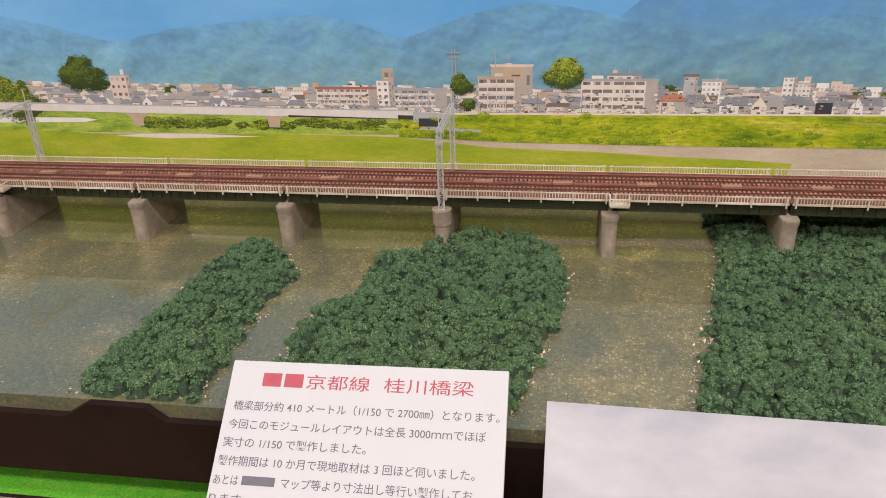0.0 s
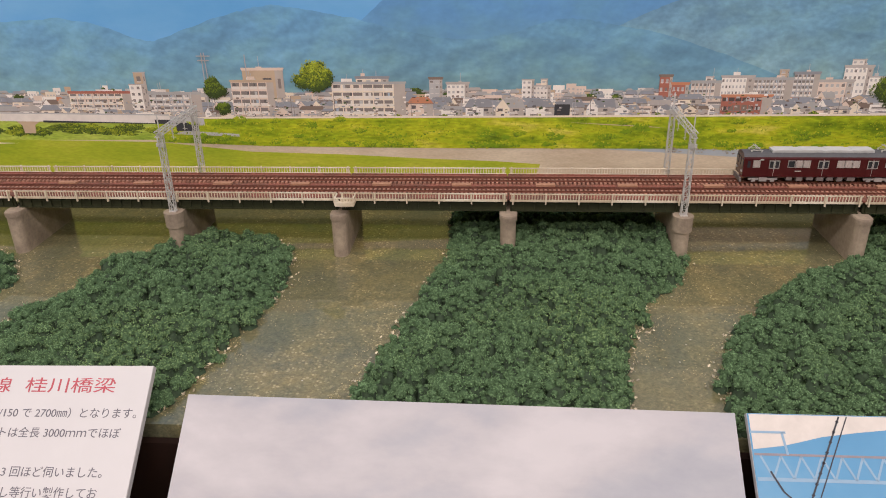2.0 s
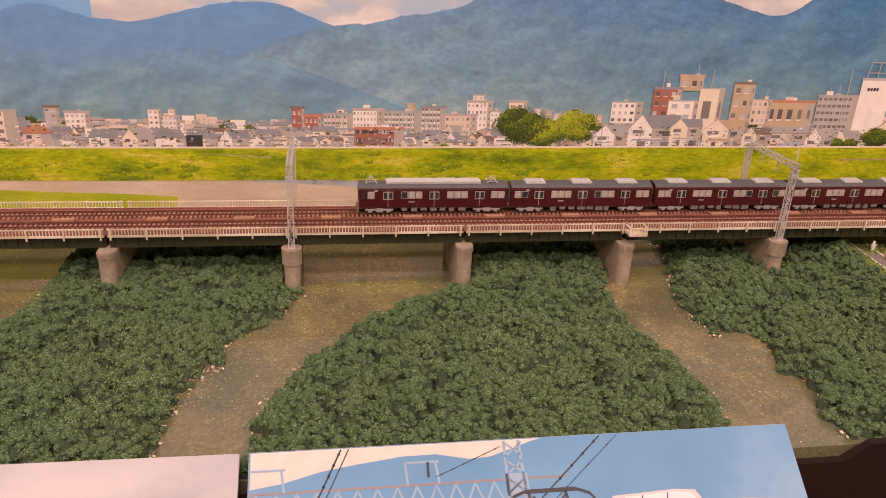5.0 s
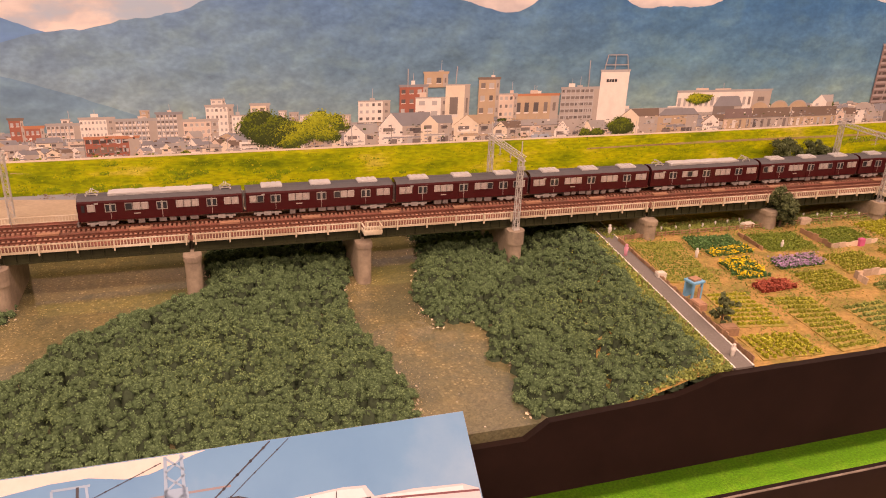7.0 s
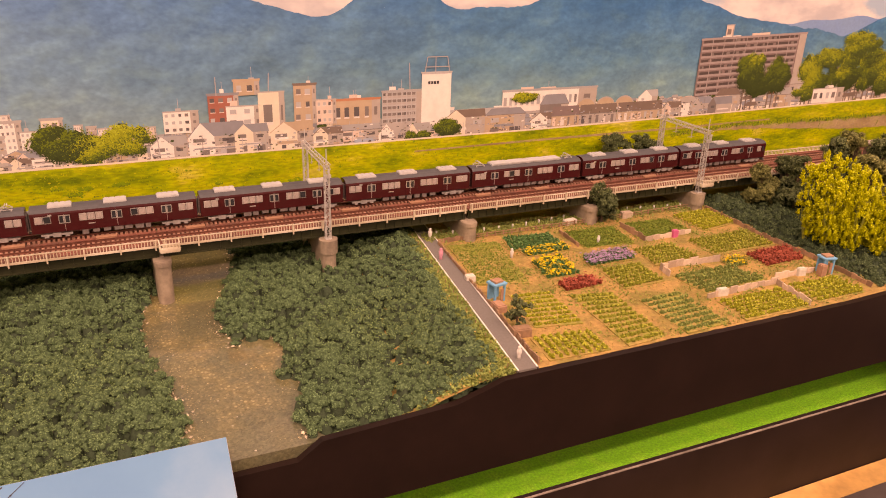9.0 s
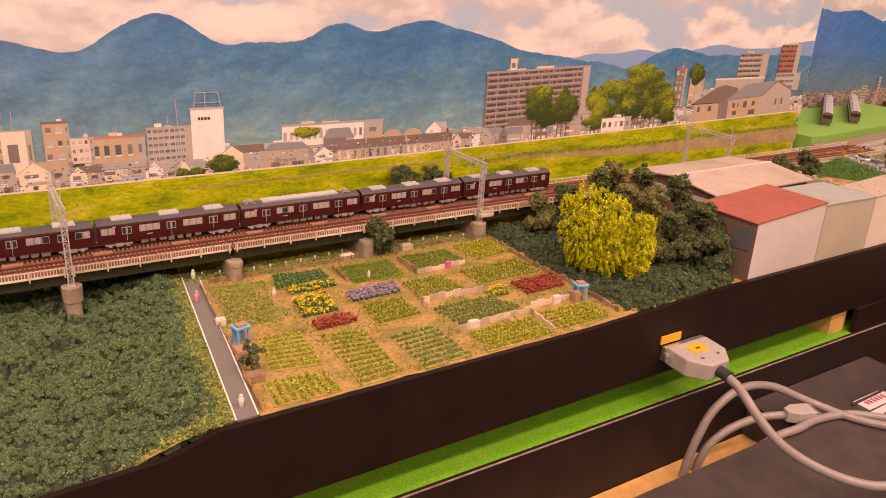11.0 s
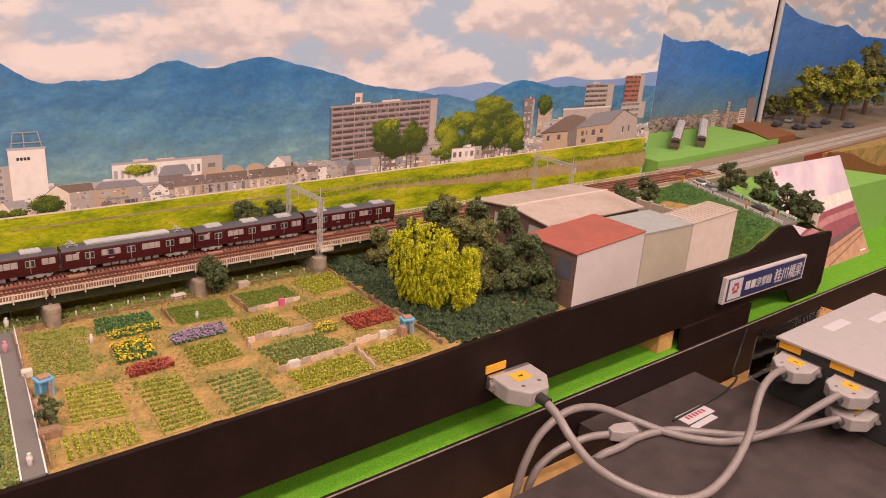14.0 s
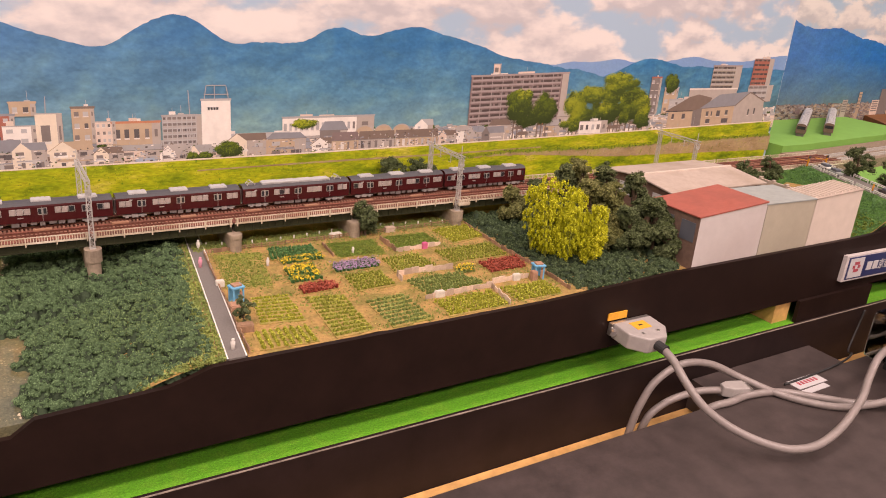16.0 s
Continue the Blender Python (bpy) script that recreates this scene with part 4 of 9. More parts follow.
bank_ink = print_mix("print_bank_grass", ((0.0, (0.075, 0.135, 0.008)), (0.20, (0.16, 0.235, 0.010)), (0.45, (0.30, 0.375, 0.015)), (0.75, (0.44, 0.455, 0.020)), (1.0, (0.60, 0.52, 0.09))), 17.0, (1.0, 1.0, 3.6), lo=0.33, hi=0.66, span=(0.045, 0.088, 0.12), fine=0.28, fine_scale=130)
lawn_ink = print_mix("print_lawn", ((0.0, (0.27, 0.35, 0.022)), (0.5, (0.37, 0.42, 0.030)), (1.0, (0.50, 0.48, 0.06))), 18.0, (1, 1, 4), fine=0.1, fine_scale=200)
field_ink = print_mix("print_field", ((0.0, (0.14, 0.25, 0.03)), (0.5, (0.34, 0.44, 0.06)), (1.0, (0.52, 0.56, 0.12))), 30.0, (1, 1, 4.0), fine=0.2, fine_scale=220)
sand_ink = print_mix("print_sandbar", ((0.0, (0.52, 0.40, 0.28)), (1.0, (0.66, 0.54, 0.40))), 20.0, (1, 1, 4), fine=0.08)
tan_ink = print_mix("print_tan_slope", ((0.0, (0.28, 0.195, 0.095)), (0.55, (0.41, 0.295, 0.165)), (1.0, (0.36, 0.32, 0.10))), 26.0, (1, 1, 2.4), fine=0.14, fine_scale=240)
river_ink = ink("print_river", (0.40, 0.43, 0.46))
shade_ink = print_mix("print_shore", ((0.0, (0.13, 0.14, 0.03)), (1.0, (0.29, 0.26, 0.06))), 30.0, (1, 1, 4), fine=0.2)
rock_ink = ink("print_rock", (0.36, 0.31, 0.25), 0.25, 400)

INKS = [ink("print_wall_cream", (0.77, 0.655, 0.52)), ink("print_wall_white", (0.81, 0.745, 0.68)), ink("print_wall_pink", (0.70, 0.555, 0.46)), ink("print_wall_tan", (0.51, 0.375, 0.26)),
        ink("print_wall_grey", (0.46, 0.44, 0.43)), ink("print_roof_slate", (0.27, 0.27, 0.29)), ink("print_roof_brown", (0.22, 0.16, 0.13)), ink("print_roof_orange", (0.55, 0.23, 0.13)),
        ink("print_window", (0.12, 0.105, 0.105)), ink("print_brick", (0.40, 0.14, 0.10)), ink("print_roof_grey", (0.40, 0.38, 0.37)), ink("print_dark", (0.05, 0.05, 0.055)),
        ink("print_leaf_dark", (0.055, 0.085, 0.020), 0.25, 300), ink("print_leaf_mid", (0.135, 0.190, 0.018), 0.25, 300), ink("print_leaf_light", (0.295, 0.335, 0.025), 0.25, 300),
        ink("print_balcony", (0.72, 0.65, 0.59)), ink("print_wall_blue", (0.35, 0.42, 0.50)), rock_ink, ink("print_apartment", (0.24, 0.175, 0.165)), ink("print_wall_shade", (0.45, 0.385, 0.34)), ink("print_roof_blue", (0.29, 0.30, 0.33)), ink("print_roof_pale", (0.45, 0.40, 0.37)), ink("print_recess", (0.22, 0.185, 0.17)),
        ink("print_leaf_deep", (0.040, 0.062, 0.016), 0.3, 400), ink("print_leaf_sun", (0.40, 0.46, 0.05), 0.2, 400),
        ink("print_grass", (0.175, 0.285, 0.014), 0.2, 300), ink("print_hay", (0.47, 0.45, 0.03), 0.2, 300), ink("print_meadow", (0.31, 0.375, 0.016), 0.2, 300), ink("print_gloom", (0.090, 0.066, 0.062)), ink("print_parapet", (0.37, 0.305, 0.29))]
(CREAM, WHITE, PINK, TAN, GREY, SLATE, RBROWN, RORANGE, WIN, BRICK, RGREY, DARK, LDARK, LMID, LLIGHT, BALC, WBLUE, ROCK, APT, WSHADE, RBLUE, RPALE, RECESS, LDEEP, LSUN, GRASS, HAY, MEADOW, GLOOM, PARA) = range(30)


class Sheet:
    """Printed shapes in the plane of the backdrop; a layer is 0.12 mm of ink and film."""
    laid = 0

    def __init__(self):
        self.v, self.f, self.m = [], [], []

    def poly(self, pts, layer, m=0, lift=1.0):
        Sheet.laid += 1
        n, y = len(self.v), BACK - 0.00012 * (layer + Sheet.laid % 613 * 0.00013 * lift)
        self.v += [(x, y, z) for x, z in pts]
        self.f.append(tuple(range(n, n + len(pts))))
        self.m.append(m)

    def rect(self, x0, x1, z0, z1, layer, m=0):
        self.poly(((x0, z0), (x1, z0), (x1, z1), (x0, z1)), layer, m)

    def make(self, name, mats, parent, label=""):
        return obj_from(name, self.v, self.f, mats, self.m, parent=parent, label=label)


def along(pts, x):
    return float(np.interp(x, [p[0] for p in pts], [p[1] for p in pts]))


def ridge(pts, layer, material, name, base=0.08, rough=0.0016, step=0.004, label=""):
    s = Sheet()
    xs = np.arange(pts[0][0], pts[-1][0] + step / 2, step)
    # soften the corners of the outline, then add tree-top roughness
    ks = np.linspace(-0.016, 0.016, 9)
    zs = [np.mean([along(pts, x + k) for k in ks]) + rough * (noise.noise((x * 70, layer, 0)) + 0.6 * noise.noise((x * 260, layer, 2))) for x in xs]
    for i in range(len(xs) - 1):
        s.poly(((xs[i], base), (xs[i + 1], base), (xs[i + 1], zs[i + 1]), (xs[i], zs[i])), layer)
    return s.make(name, material, backdrop, label)


BX0, BX1 = -0.80, 1.985
backdrop = tagged(Build().box(BX0, BX1, BACK, BACK + 0.005, -0.02, 0.62).make("backdrop", sky_ink), "flat photo backdrop print of mountains, town and clouds", "backdrop", kind="structure")
s = Sheet()
for i in range(30):
    x0, x1 = BX0 + i * 0.035, BX0 + (i + 1) * 0.035
    z = 0.62 if x0 < -0.1 else 0.62 - (x0 + 0.1) * 0.9
    s.rect(x0, x1, 0.10, max(0.2, z), 1)
s.make("printed_blue_sky", blue_sky_ink, backdrop)

ridge([(0.10, 0.12), (0.15, 0.178), (0.18, 0.196), (0.207, 0.204), (0.244, 0.192), (0.284, 0.188), (0.311, 0.196), (0.348, 0.206), (0.399, 0.209), (0.431, 0.195), (0.47, 0.182), (0.52, 0.16), (0.60, 0.11)], 4, haze_ink, "printed_hazy_mountains")
ridge([(0.30, 0.11), (0.340, 0.150), (0.386, 0.172), (0.435, 0.190), (0.474, 0.191), (0.497, 0.199), (0.549, 0.206), (0.582, 0.221), (0.640, 0.238), (0.700, 0.242), (0.760, 0.234),
       (0.806, 0.220), (0.845, 0.208), (0.870, 0.212), (0.898, 0.236), (0.935, 0.248), (0.961, 0.237), (0.990, 0.214), (1.023, 0.219), (1.075, 0.217), (1.119, 0.241), (1.158, 0.227), (1.229, 0.243), (1.283, 0.230), (1.309, 0.223), (1.328, 0.221), (1.355, 0.209), (1.382, 0.205), (1.406, 0.199), (1.435, 0.199), (1.471, 0.191), (1.503, 0.191), (1.56, 0.176), (1.70, 0.13)], 4.5, far_ink, "printed_far_mountains", label="blue wooded mountain ridge in print")
ridge([(1.30, 0.19), (1.453, 0.195), (1.486, 0.201), (1.535, 0.200), (1.583, 0.207), (1.608, 0.200), (1.680, 0.202), (1.746, 0.212), (1.797, 0.204), (1.882, 0.204), (1.921, 0.211), (BX1, 0.216)], 2, pale_ink, "printed_pale_mountains", rough=0.0008)
ridge([(1.36, 0.15), (1.50, 0.172), (1.566, 0.181), (1.594, 0.192), (1.623, 0.204), (1.653, 0.208), (1.693, 0.201), (1.728, 0.193), (1.763, 0.197), (1.807, 0.191), (1.88, 0.194), (BX1, 0.190)], 3, mid_ink, "printed_hill")
ridge([(BX0, 0.183), (-0.455, 0.177), (-0.397, 0.165), (-0.340, 0.149), (-0.279, 0.162), (-0.204, 0.169), (-0.131, 0.174), (-0.084, 0.164), (-0.058, 0.149), (0.010, 0.172), (0.057, 0.184), (0.102, 0.178), (0.147, 0.168), (0.192, 0.157), (0.230, 0.151), (0.273, 0.155), (0.298, 0.165), (0.323, 0.171), (0.347, 0.167), (0.386, 0.160), (0.411, 0.155), (0.47, 0.135), (0.56, 0.10)], 5, near_ink, "printed_near_mountains", label="hazy blue-green mountain slopes in print")

BTOP = [(-0.80, 0.090), (-0.06, 0.0805), (0.0, 0.0815), (0.4, 0.0830), (0.8, 0.0855), (1.1, 0.0865), (1.4, 0.0900), (1.67, 0.0940), (1.985, 0.0995)]
# upper and lower edge of the bare earth strip on the bank
TTOP = [(1.28, 0.066), (1.36, 0.0710), (1.38, 0.0728), (1.50, 0.0710), (1.61, 0.0695), (1.74, 0.0720), (1.985, 0.074)]
TLOW = [(1.28, 0.0655), (1.36, 0.0672), (1.40, 0.0668), (1.446, 0.0645), (1.50, 0.061), (1.60, 0.054), (1.985, 0.046)]
BFOOT = [(-0.06, 0.058), (0.05, 0.054), (0.2, 0.0525), (0.44, 0.0525), (0.55, 0.049), (0.8, 0.041), (1.0, 0.030), (1.985, 0.020)]
town = Sheet()


def windows(s, x0, x1, z0, z1, nx, nz, layer, m=WIN, fill=0.55):
    w, h = (x1 - x0) / nx, (z1 - z0) / nz
    for i in range(nx):
        for j in range(nz):
            s.rect(x0 + (i + 0.5 - fill / 2) * w, x0 + (i + 0.5 + fill / 2) * w, z0 + (j + 0.30) * h, z0 + (j + 0.78) * h, layer, m)


def house(s, x0, x1, z0, zw, zr, wall, roof, layer, gable=None, shy=WIN):
    """A printed house seen at an angle: lit front, shaded side, roof planes, eaves, porch and windows."""
    w, hw = x1 - x0, zw - z0
    s.rect(x0, x1, z0, zw, layer, wall)
    if gable is None:
        k = w * rnd.uniform(0.06, 0.2)
        s.poly(((x0 - 0.0008, zw), (x1 + 0.0008, zw), (x1 - k, zr), (x0 + k, zr)), layer + 0.2, roof)
        s.rect(x0 - 0.0008, x1 + 0.0008, zw - 0.0007, zw, layer + 0.25, RECESS)
        if w > 0.012:
            q = x0 + w * rnd.uniform(0.55, 0.75)
            s.rect(q, x1, z0, zw - 0.0006, layer + 0.1, WSHADE)
    else:
        g = x0 + w * gable
        s.poly(((x0, zw), (g, zw), ((x0 + g) / 2, zr)), layer + 0.2, wall)
        s.rect(g, x1, z0, zw, layer + 0.1, WSHADE)
        s.poly(((g - 0.0004, zw - 0.0006), (x1 + 0.0008, zw - 0.0006), (x1 - 0.001, zr), ((x0 + g) / 2, zr)), layer + 0.25, roof)
        s.poly(((x0 - 0.001, zw - 0.0008), ((x0 + g) / 2, zr + 0.0005), ((x0 + g) / 2, zr - 0.0003), (x0, zw - 0.001)), layer + 0.3, roof)
    if w > 0.012:
        # upper windows, balcony, porch roof, ground-floor openings
        n = max(2, int(w / max(0.0065, hw * 0.9)))
        for i in range(n):
            if rnd.random() < 0.75:
                a = x0 + (i + rnd.uniform(0.15, 0.4)) * w / n
                s.rect(a, a + w / n * rnd.uniform(0.22, 0.45), z0 + hw * 0.60, z0 + hw * rnd.uniform(0.78, 0.86), layer + 0.32, rnd.choice((shy, RECESS, GREY)))
            if rnd.random() < 0.7:
                a = x0 + (i + rnd.uniform(0.1, 0.4)) * w / n
                s.rect(a, a + w / n * rnd.uniform(0.2, 0.55), z0 + hw * 0.04, z0 + hw * 0.32, layer + 0.32, rnd.choice((shy, RECESS, RECESS, GREY, TAN)))
        a = x0 + w * rnd.uniform(0.0, 0.45)
        s.poly(((a - 0.0006, z0 + hw * 0.36), (a + w * 0.5, z0 + hw * 0.36), (a + w * 0.47, z0 + hw * 0.50), (a + 0.0006, z0 + hw * 0.50)), layer + 0.36, rnd.choice((roof, roof, RGREY, BALC, WHITE)))
    elif zw - z0 > 0.002:
        windows(s, x0 + 0.001, x1 - 0.001, z0 + 0.0008, zw - 0.0003, 2, 1, layer + 0.3, m=shy, fill=rnd.uniform(0.28, 0.5))


def blob(s, cx, cz, rx, rz, n, layer, shades=(12, 13, 14), leaf=0.0011):
    """A printed tree crown of leaf dabs in lit and shaded clumps, with gaps and an uneven outline."""
    deep, sun = (LDEEP, LMID) if shades[2] in (LMID, LDARK) else (LDARK, LSUN)
    if shades[0] == GRASS:
        deep, sun = LMID, HAY
    lobes = []
    for i in range(24):
        a, q = rnd.uniform(0, 6.283), math.sqrt((i + rnd.random()) / 24) * 0.74
        lobes.append((cx + rx * q * math.cos(a), cz + rz * q * math.sin(a) * (1.0 if math.sin(a) > 0 else 0.85), rnd.uniform(0.27, 0.42)))
    lobes.sort(key=lambda l: -l[1])
    for k, (lx, lz, lr) in enumerate(lobes if rz > 0.0015 else ()):
        s.poly([(lx + rx * lr * rnd.uniform(0.6, 0.95) * math.cos(a), lz + rz * lr * rnd.uniform(0.6, 0.95) * math.sin(a)) for a in np.linspace(0, 6.283, 14)[:-1]], layer - 0.08 + k * 0.004, deep if rz > 0.006 else shades[k % 2])
    for i in range(n):
        k = rnd.randrange(len(lobes))
        lx, lz, lr = lobes[k]
        a, q = rnd.uniform(0, 6.283), rnd.random() ** 0.6 * lr * 1.12
        x, z = lx + q * rx * math.cos(a), lz + q * rz * math.sin(a)
        lit = (math.sin(a) * 0.75 - math.cos(a) * 0.35) * q / lr + (lz - cz) / rz * 0.45 + rnd.uniform(-0.35, 0.35)
        m = deep if lit < -0.45 else shades[0] if lit < 0.0 else shades[1] if lit < 0.45 else shades[2] if lit < 0.8 else sun
        t, w = rnd.uniform(0, 3.14), leaf * rnd.uniform(0.5, 1.3)
        c, d = w * math.cos(t), w * math.sin(t)
        s.poly(((x - c, z - d), (x + d * 0.6, z - c * 0.6), (x + c, z + d), (x - d * 0.6, z + c * 0.6)), layer + k * 0.05 + i % 4 * 0.01, m)


# distant rows of roofs
for row in range(6):
    lay, lift, hh = 7.0 + row * 0.95, 0.0265 - row * 0.0043, 0.0042 + row * 0.0008
    x = BX0
    while x < BX1 - 0.01:
        w = rnd.uniform(0.006, 0.014) * (0.8 + row * 0.13)
        zb = along(BTOP, x) + lift + rnd.uniform(-0.0015, 0.0015) - 0.006
        h = hh * rnd.uniform(0.7, 1.4)
        x1 = min(BX1, x + w)
        if rnd.random() < 0.34:
            town.rect(x, x1, zb - 0.01, zb + h * rnd.uniform(1.0, 1.7), lay, rnd.choice((WHITE, PINK, GREY, CREAM, BALC, TAN)))
            windows(town, x + 0.0006, x1 - 0.0006, zb - 0.001, zb + h, max(2, int(w / 0.003)), 2, lay + 0.4, m=GREY, fill=0.5)
        else:
            house(town, x, x1, zb - 0.01, zb + h * 0.45, zb + h, rnd.choice((CREAM, WHITE, PINK, TAN, PINK)), rnd.choice((RBLUE, RGREY, RPALE, RPALE, RBLUE, RORANGE if rnd.random() < 0.25 else RGREY)), lay, shy=GREY)
        if rnd.random() < 0.06:
            blob(town, x, zb + h * 0.6, 0.006, 0.004, 26, lay + 0.5, (12, 12, 13), leaf=0.001)
        x += w * rnd.uniform(0.55, 0.95)
# the front rows along the bank
for row in range(3):
    x, n = BX0, 0
    while x < BX1 - 0.03:
        w = rnd.uniform(0.011, 0.025)
        z0 = along(BTOP, x) - 0.001 + (0.0072, 0.0036, 0.0)[row] * rnd.uniform(0.8, 1.2)
        hw = rnd.uniform(0.0055, 0.0090)
        lay = 11.75 + row * 0.8 + n % 2 * 0.4
        if rnd.random() < 0.82:
            house(town, x, x + w, z0, z0 + hw, z0 + hw + rnd.uniform(0.0025, 0.0050), rnd.choice((CREAM, WHITE, WHITE, PINK, CREAM, TAN, PINK)), rnd.choice((SLATE, RBLUE, RBLUE, RGREY, RBROWN, RPALE, RBLUE)), lay, gable=rnd.choice((None, None, 0.4, 0.5, 0.6)))
        else:
            h = hw * rnd.uniform(1.1, 1.7)
            town.rect(x, x + w, z0, z0 + h, lay, rnd.choice((WHITE, CREAM, PINK, BALC)))
            town.rect(x + w * 0.72, x + w, z0, z0 + h, lay + 0.1, WSHADE)
            for q in (0.25, 0.62):
                town.rect(x + w * 0.08, x + w * 0.66, z0 + h * q, z0 + h * (q + 0.17), lay + 0.2, RECESS)
                town.rect(x + w * 0.05, x + w * 0.69, z0 + h * (q - 0.1), z0 + h * (q + 0.03), lay + 0.25, BALC)
            town.rect(x + w * 0.1, x + w * 0.3, z0 + h, z0 + h + 0.0016, lay, GREY)
        if row == 2 and rnd.random() < 0.35:
            blob(town, x + w, z0 + 0.002, rnd.uniform(0.002, 0.005), rnd.uniform(0.0018, 0.003), 50, 14.4, leaf=0.0007)
        if rnd.random() < 0.25:
            q = x + w * rnd.random()
            town.rect(q, q + 0.0004, z0 + hw, z0 + hw + rnd.uniform(0.006, 0.012), 13.9, GREY)
        x += w * rnd.uniform(0.72, 1.0)
        n += 1
tagged(town.make("printed_town", INKS, backdrop, "pale printed houses with grey roofs"), kind="stuff")


def block(name, x0, x1, z0, z1, wall, floors, cols, layer=14, band=None, slant=0.0, roof=None, rail=None, glass=(GREY, BALC, WIN, WBLUE, PINK)):
    """A printed multi-storey building: front and shaded end, windows or balconies, parapet and roof gear."""
    s = Sheet()
    w, h = x1 - x0, (z1 - z0) / floors

    def bar(a, b, c, d, lay, m):
        s.poly(((a, c + slant * (a - x0) / w), (b, c + slant * (b - x0) / w), (b, d + slant * (b - x0) / w), (a, d + slant * (a - x0) / w)), lay, m)
    bar(x0, x1, z0, z1, layer, wall)
    end = x1 - w * (0.0 if cols == 0 else 0.07 if slant else rnd.uniform(0.14, 0.24))
    if cols:
        bar(end, x1, z0, z1, layer + 0.1, WSHADE)
    for j in range(floors):
        zb = z0 + j * h
        if band is not None:
            bar(x0 + w * 0.02, end - w * 0.02, zb + h * 0.50, zb + h * 0.92, layer + 0.2, GLOOM if wall in (APT, ROCK, BRICK) else RECESS)
            for i in range(cols * 2):
                if rnd.random() < 0.5:
                    q = x0 + w * 0.03 + (end - x0 - w * 0.06) * (i + rnd.random() * 0.5) / cols / 2
                    bar(q, q + w / cols * rnd.uniform(0.12, 0.3), zb + h * 0.5, zb + h * 0.88, layer + 0.25, rnd.choice(glass))
            bar(x0 + w * 0.01, end - w * 0.01, zb + h * 0.14, zb + h * 0.48, layer + 0.3, rail if rail is not None else BRICK if wall == BRICK else BALC if wall != BALC else PINK)
            for i in range(1, cols):
                q = x0 + (end - x0) * i / cols
                bar(q - 0.0005, q + 0.0005, zb, zb + h, layer + 0.35, band)
        else:
            for i in range(cols):
                c = (end - x0) / cols
                a, b = x0 + (i + rnd.uniform(0.18, 0.3)) * c, x0 + (i + rnd.uniform(0.66, 0.8)) * c
                bar(a, b, zb + h * 0.32, zb + h * 0.72, layer + 0.2, rnd.choice((GREY, GREY, RGREY, RECESS) if layer < 13 else (WIN, RECESS, GREY)))
                bar(a - 0.0003, b + 0.0003, zb + h * 0.25, zb + h * 0.32, layer + 0.25, BALC)
            if cols:
                q = end + (x1 - end) * 0.3
                bar(q, q + (x1 - end) * 0.35, zb + h * 0.35, zb + h * 0.7, layer + 0.2, RECESS)
    bar(x0 - 0.0004, x1 + 0.0004, z1 - 0.0003, z1 + 0.0009, layer + 0.4, RPALE if roof is None else roof)
    if roof is not None:
        bar(x0 - 0.001, x1 + 0.001, z1 + 0.0006, z1 + 0.0022, layer + 0.45, roof)
    if cols > 1 and w > 0.018:
        for i in range(2 if w > 0.04 else 1):
            a = x0 + w * rnd.uniform(0.1, 0.6)
            b = a + w * rnd.uniform(0.12, 0.22)
            bar(a, b, z1, z1 + rnd.uniform(0.003, 0.006), layer - 0.1, rnd.choice((PINK, BALC, GREY, WHITE)))
            bar((a + b) / 2, (a + b) / 2 + 0.0004, z1, z1 + rnd.uniform(0.007, 0.013), layer - 0.15, GREY)
    return s.make(name, INKS, backdrop)


NB = "printed_building"
block(NB, -0.139, -0.079, 0.089, 0.105, CREAM, 3, 7, band=PINK, roof=BRICK)
block(NB, -0.073, -0.062, 0.089, 0.124, TAN, 3, 1)
block(NB, -0.079, -0.064, 0.089, 0.113, WHITE, 4, 2, layer=14.5)
block(NB, -0.352, -0.330, 0.095, 0.118, PINK, 3, 3)
block(NB, -0.062, -0.012, 0.087, 0.104, GREY, 3, 6, band=GREY, roof=RGREY)
block(NB, 0.030, 0.068, 0.100, 0.126, TAN, 1, 2, layer=13, roof=PINK)
block(NB, 0.018, 0.058, 0.084, 0.115, PINK, 4, 4, band=PINK, roof=TAN)
block(NB, 0.112, 0.180, 0.084, 0.113, CREAM, 4, 6, band=CREAM, roof=RGREY)
block(NB, 0.135, 0.165, 0.113, 0.118, CREAM, 1, 3, roof=SLATE)
block(NB, 0.202, 0.214, 0.098, 0.117, GREY, 4, 2, layer=11.9, roof=RBROWN)
block(NB, 0.218, 0.238, 0.098, 0.1125, WHITE, 3, 4, layer=11.7, roof=RPALE)
block(NB, 0.286, 0.297, 0.098, 0.116, WHITE, 4, 2, layer=11.5)
block(NB, 0.296, 0.312, 0.098, 0.1105, BALC, 3, 4, layer=11.55)
block(NB, 0.303, 0.309, 0.108, 0.1165, CREAM, 2, 1, layer=11.45)
block(NB, 0.408, 0.419, 0.096, 0.1185, BRICK, 3, 2, layer=11.8, roof=RBROWN)
block(NB, 0.419, 0.434, 0.096, 0.1115, BRICK, 2, 3, layer=11.75, roof=RORANGE)
block(NB, 0.436, 0.462, 0.096, 0.113, BALC, 3, 6, layer=11.6, band=GREY, roof=RGREY)
block(NB, 0.448, 0.455, 0.110, 0.118, WHITE, 2, 1, layer=11.5)
block(NB, 0.462, 0.490, 0.096, 0.1175, WHITE, 4, 7, layer=11.9, roof=RPALE)
block(NB, 0.490, 0.524, 0.096, 0.1155, WSHADE, 4, 8, layer=11.7, band=GREY, roof=RGREY)
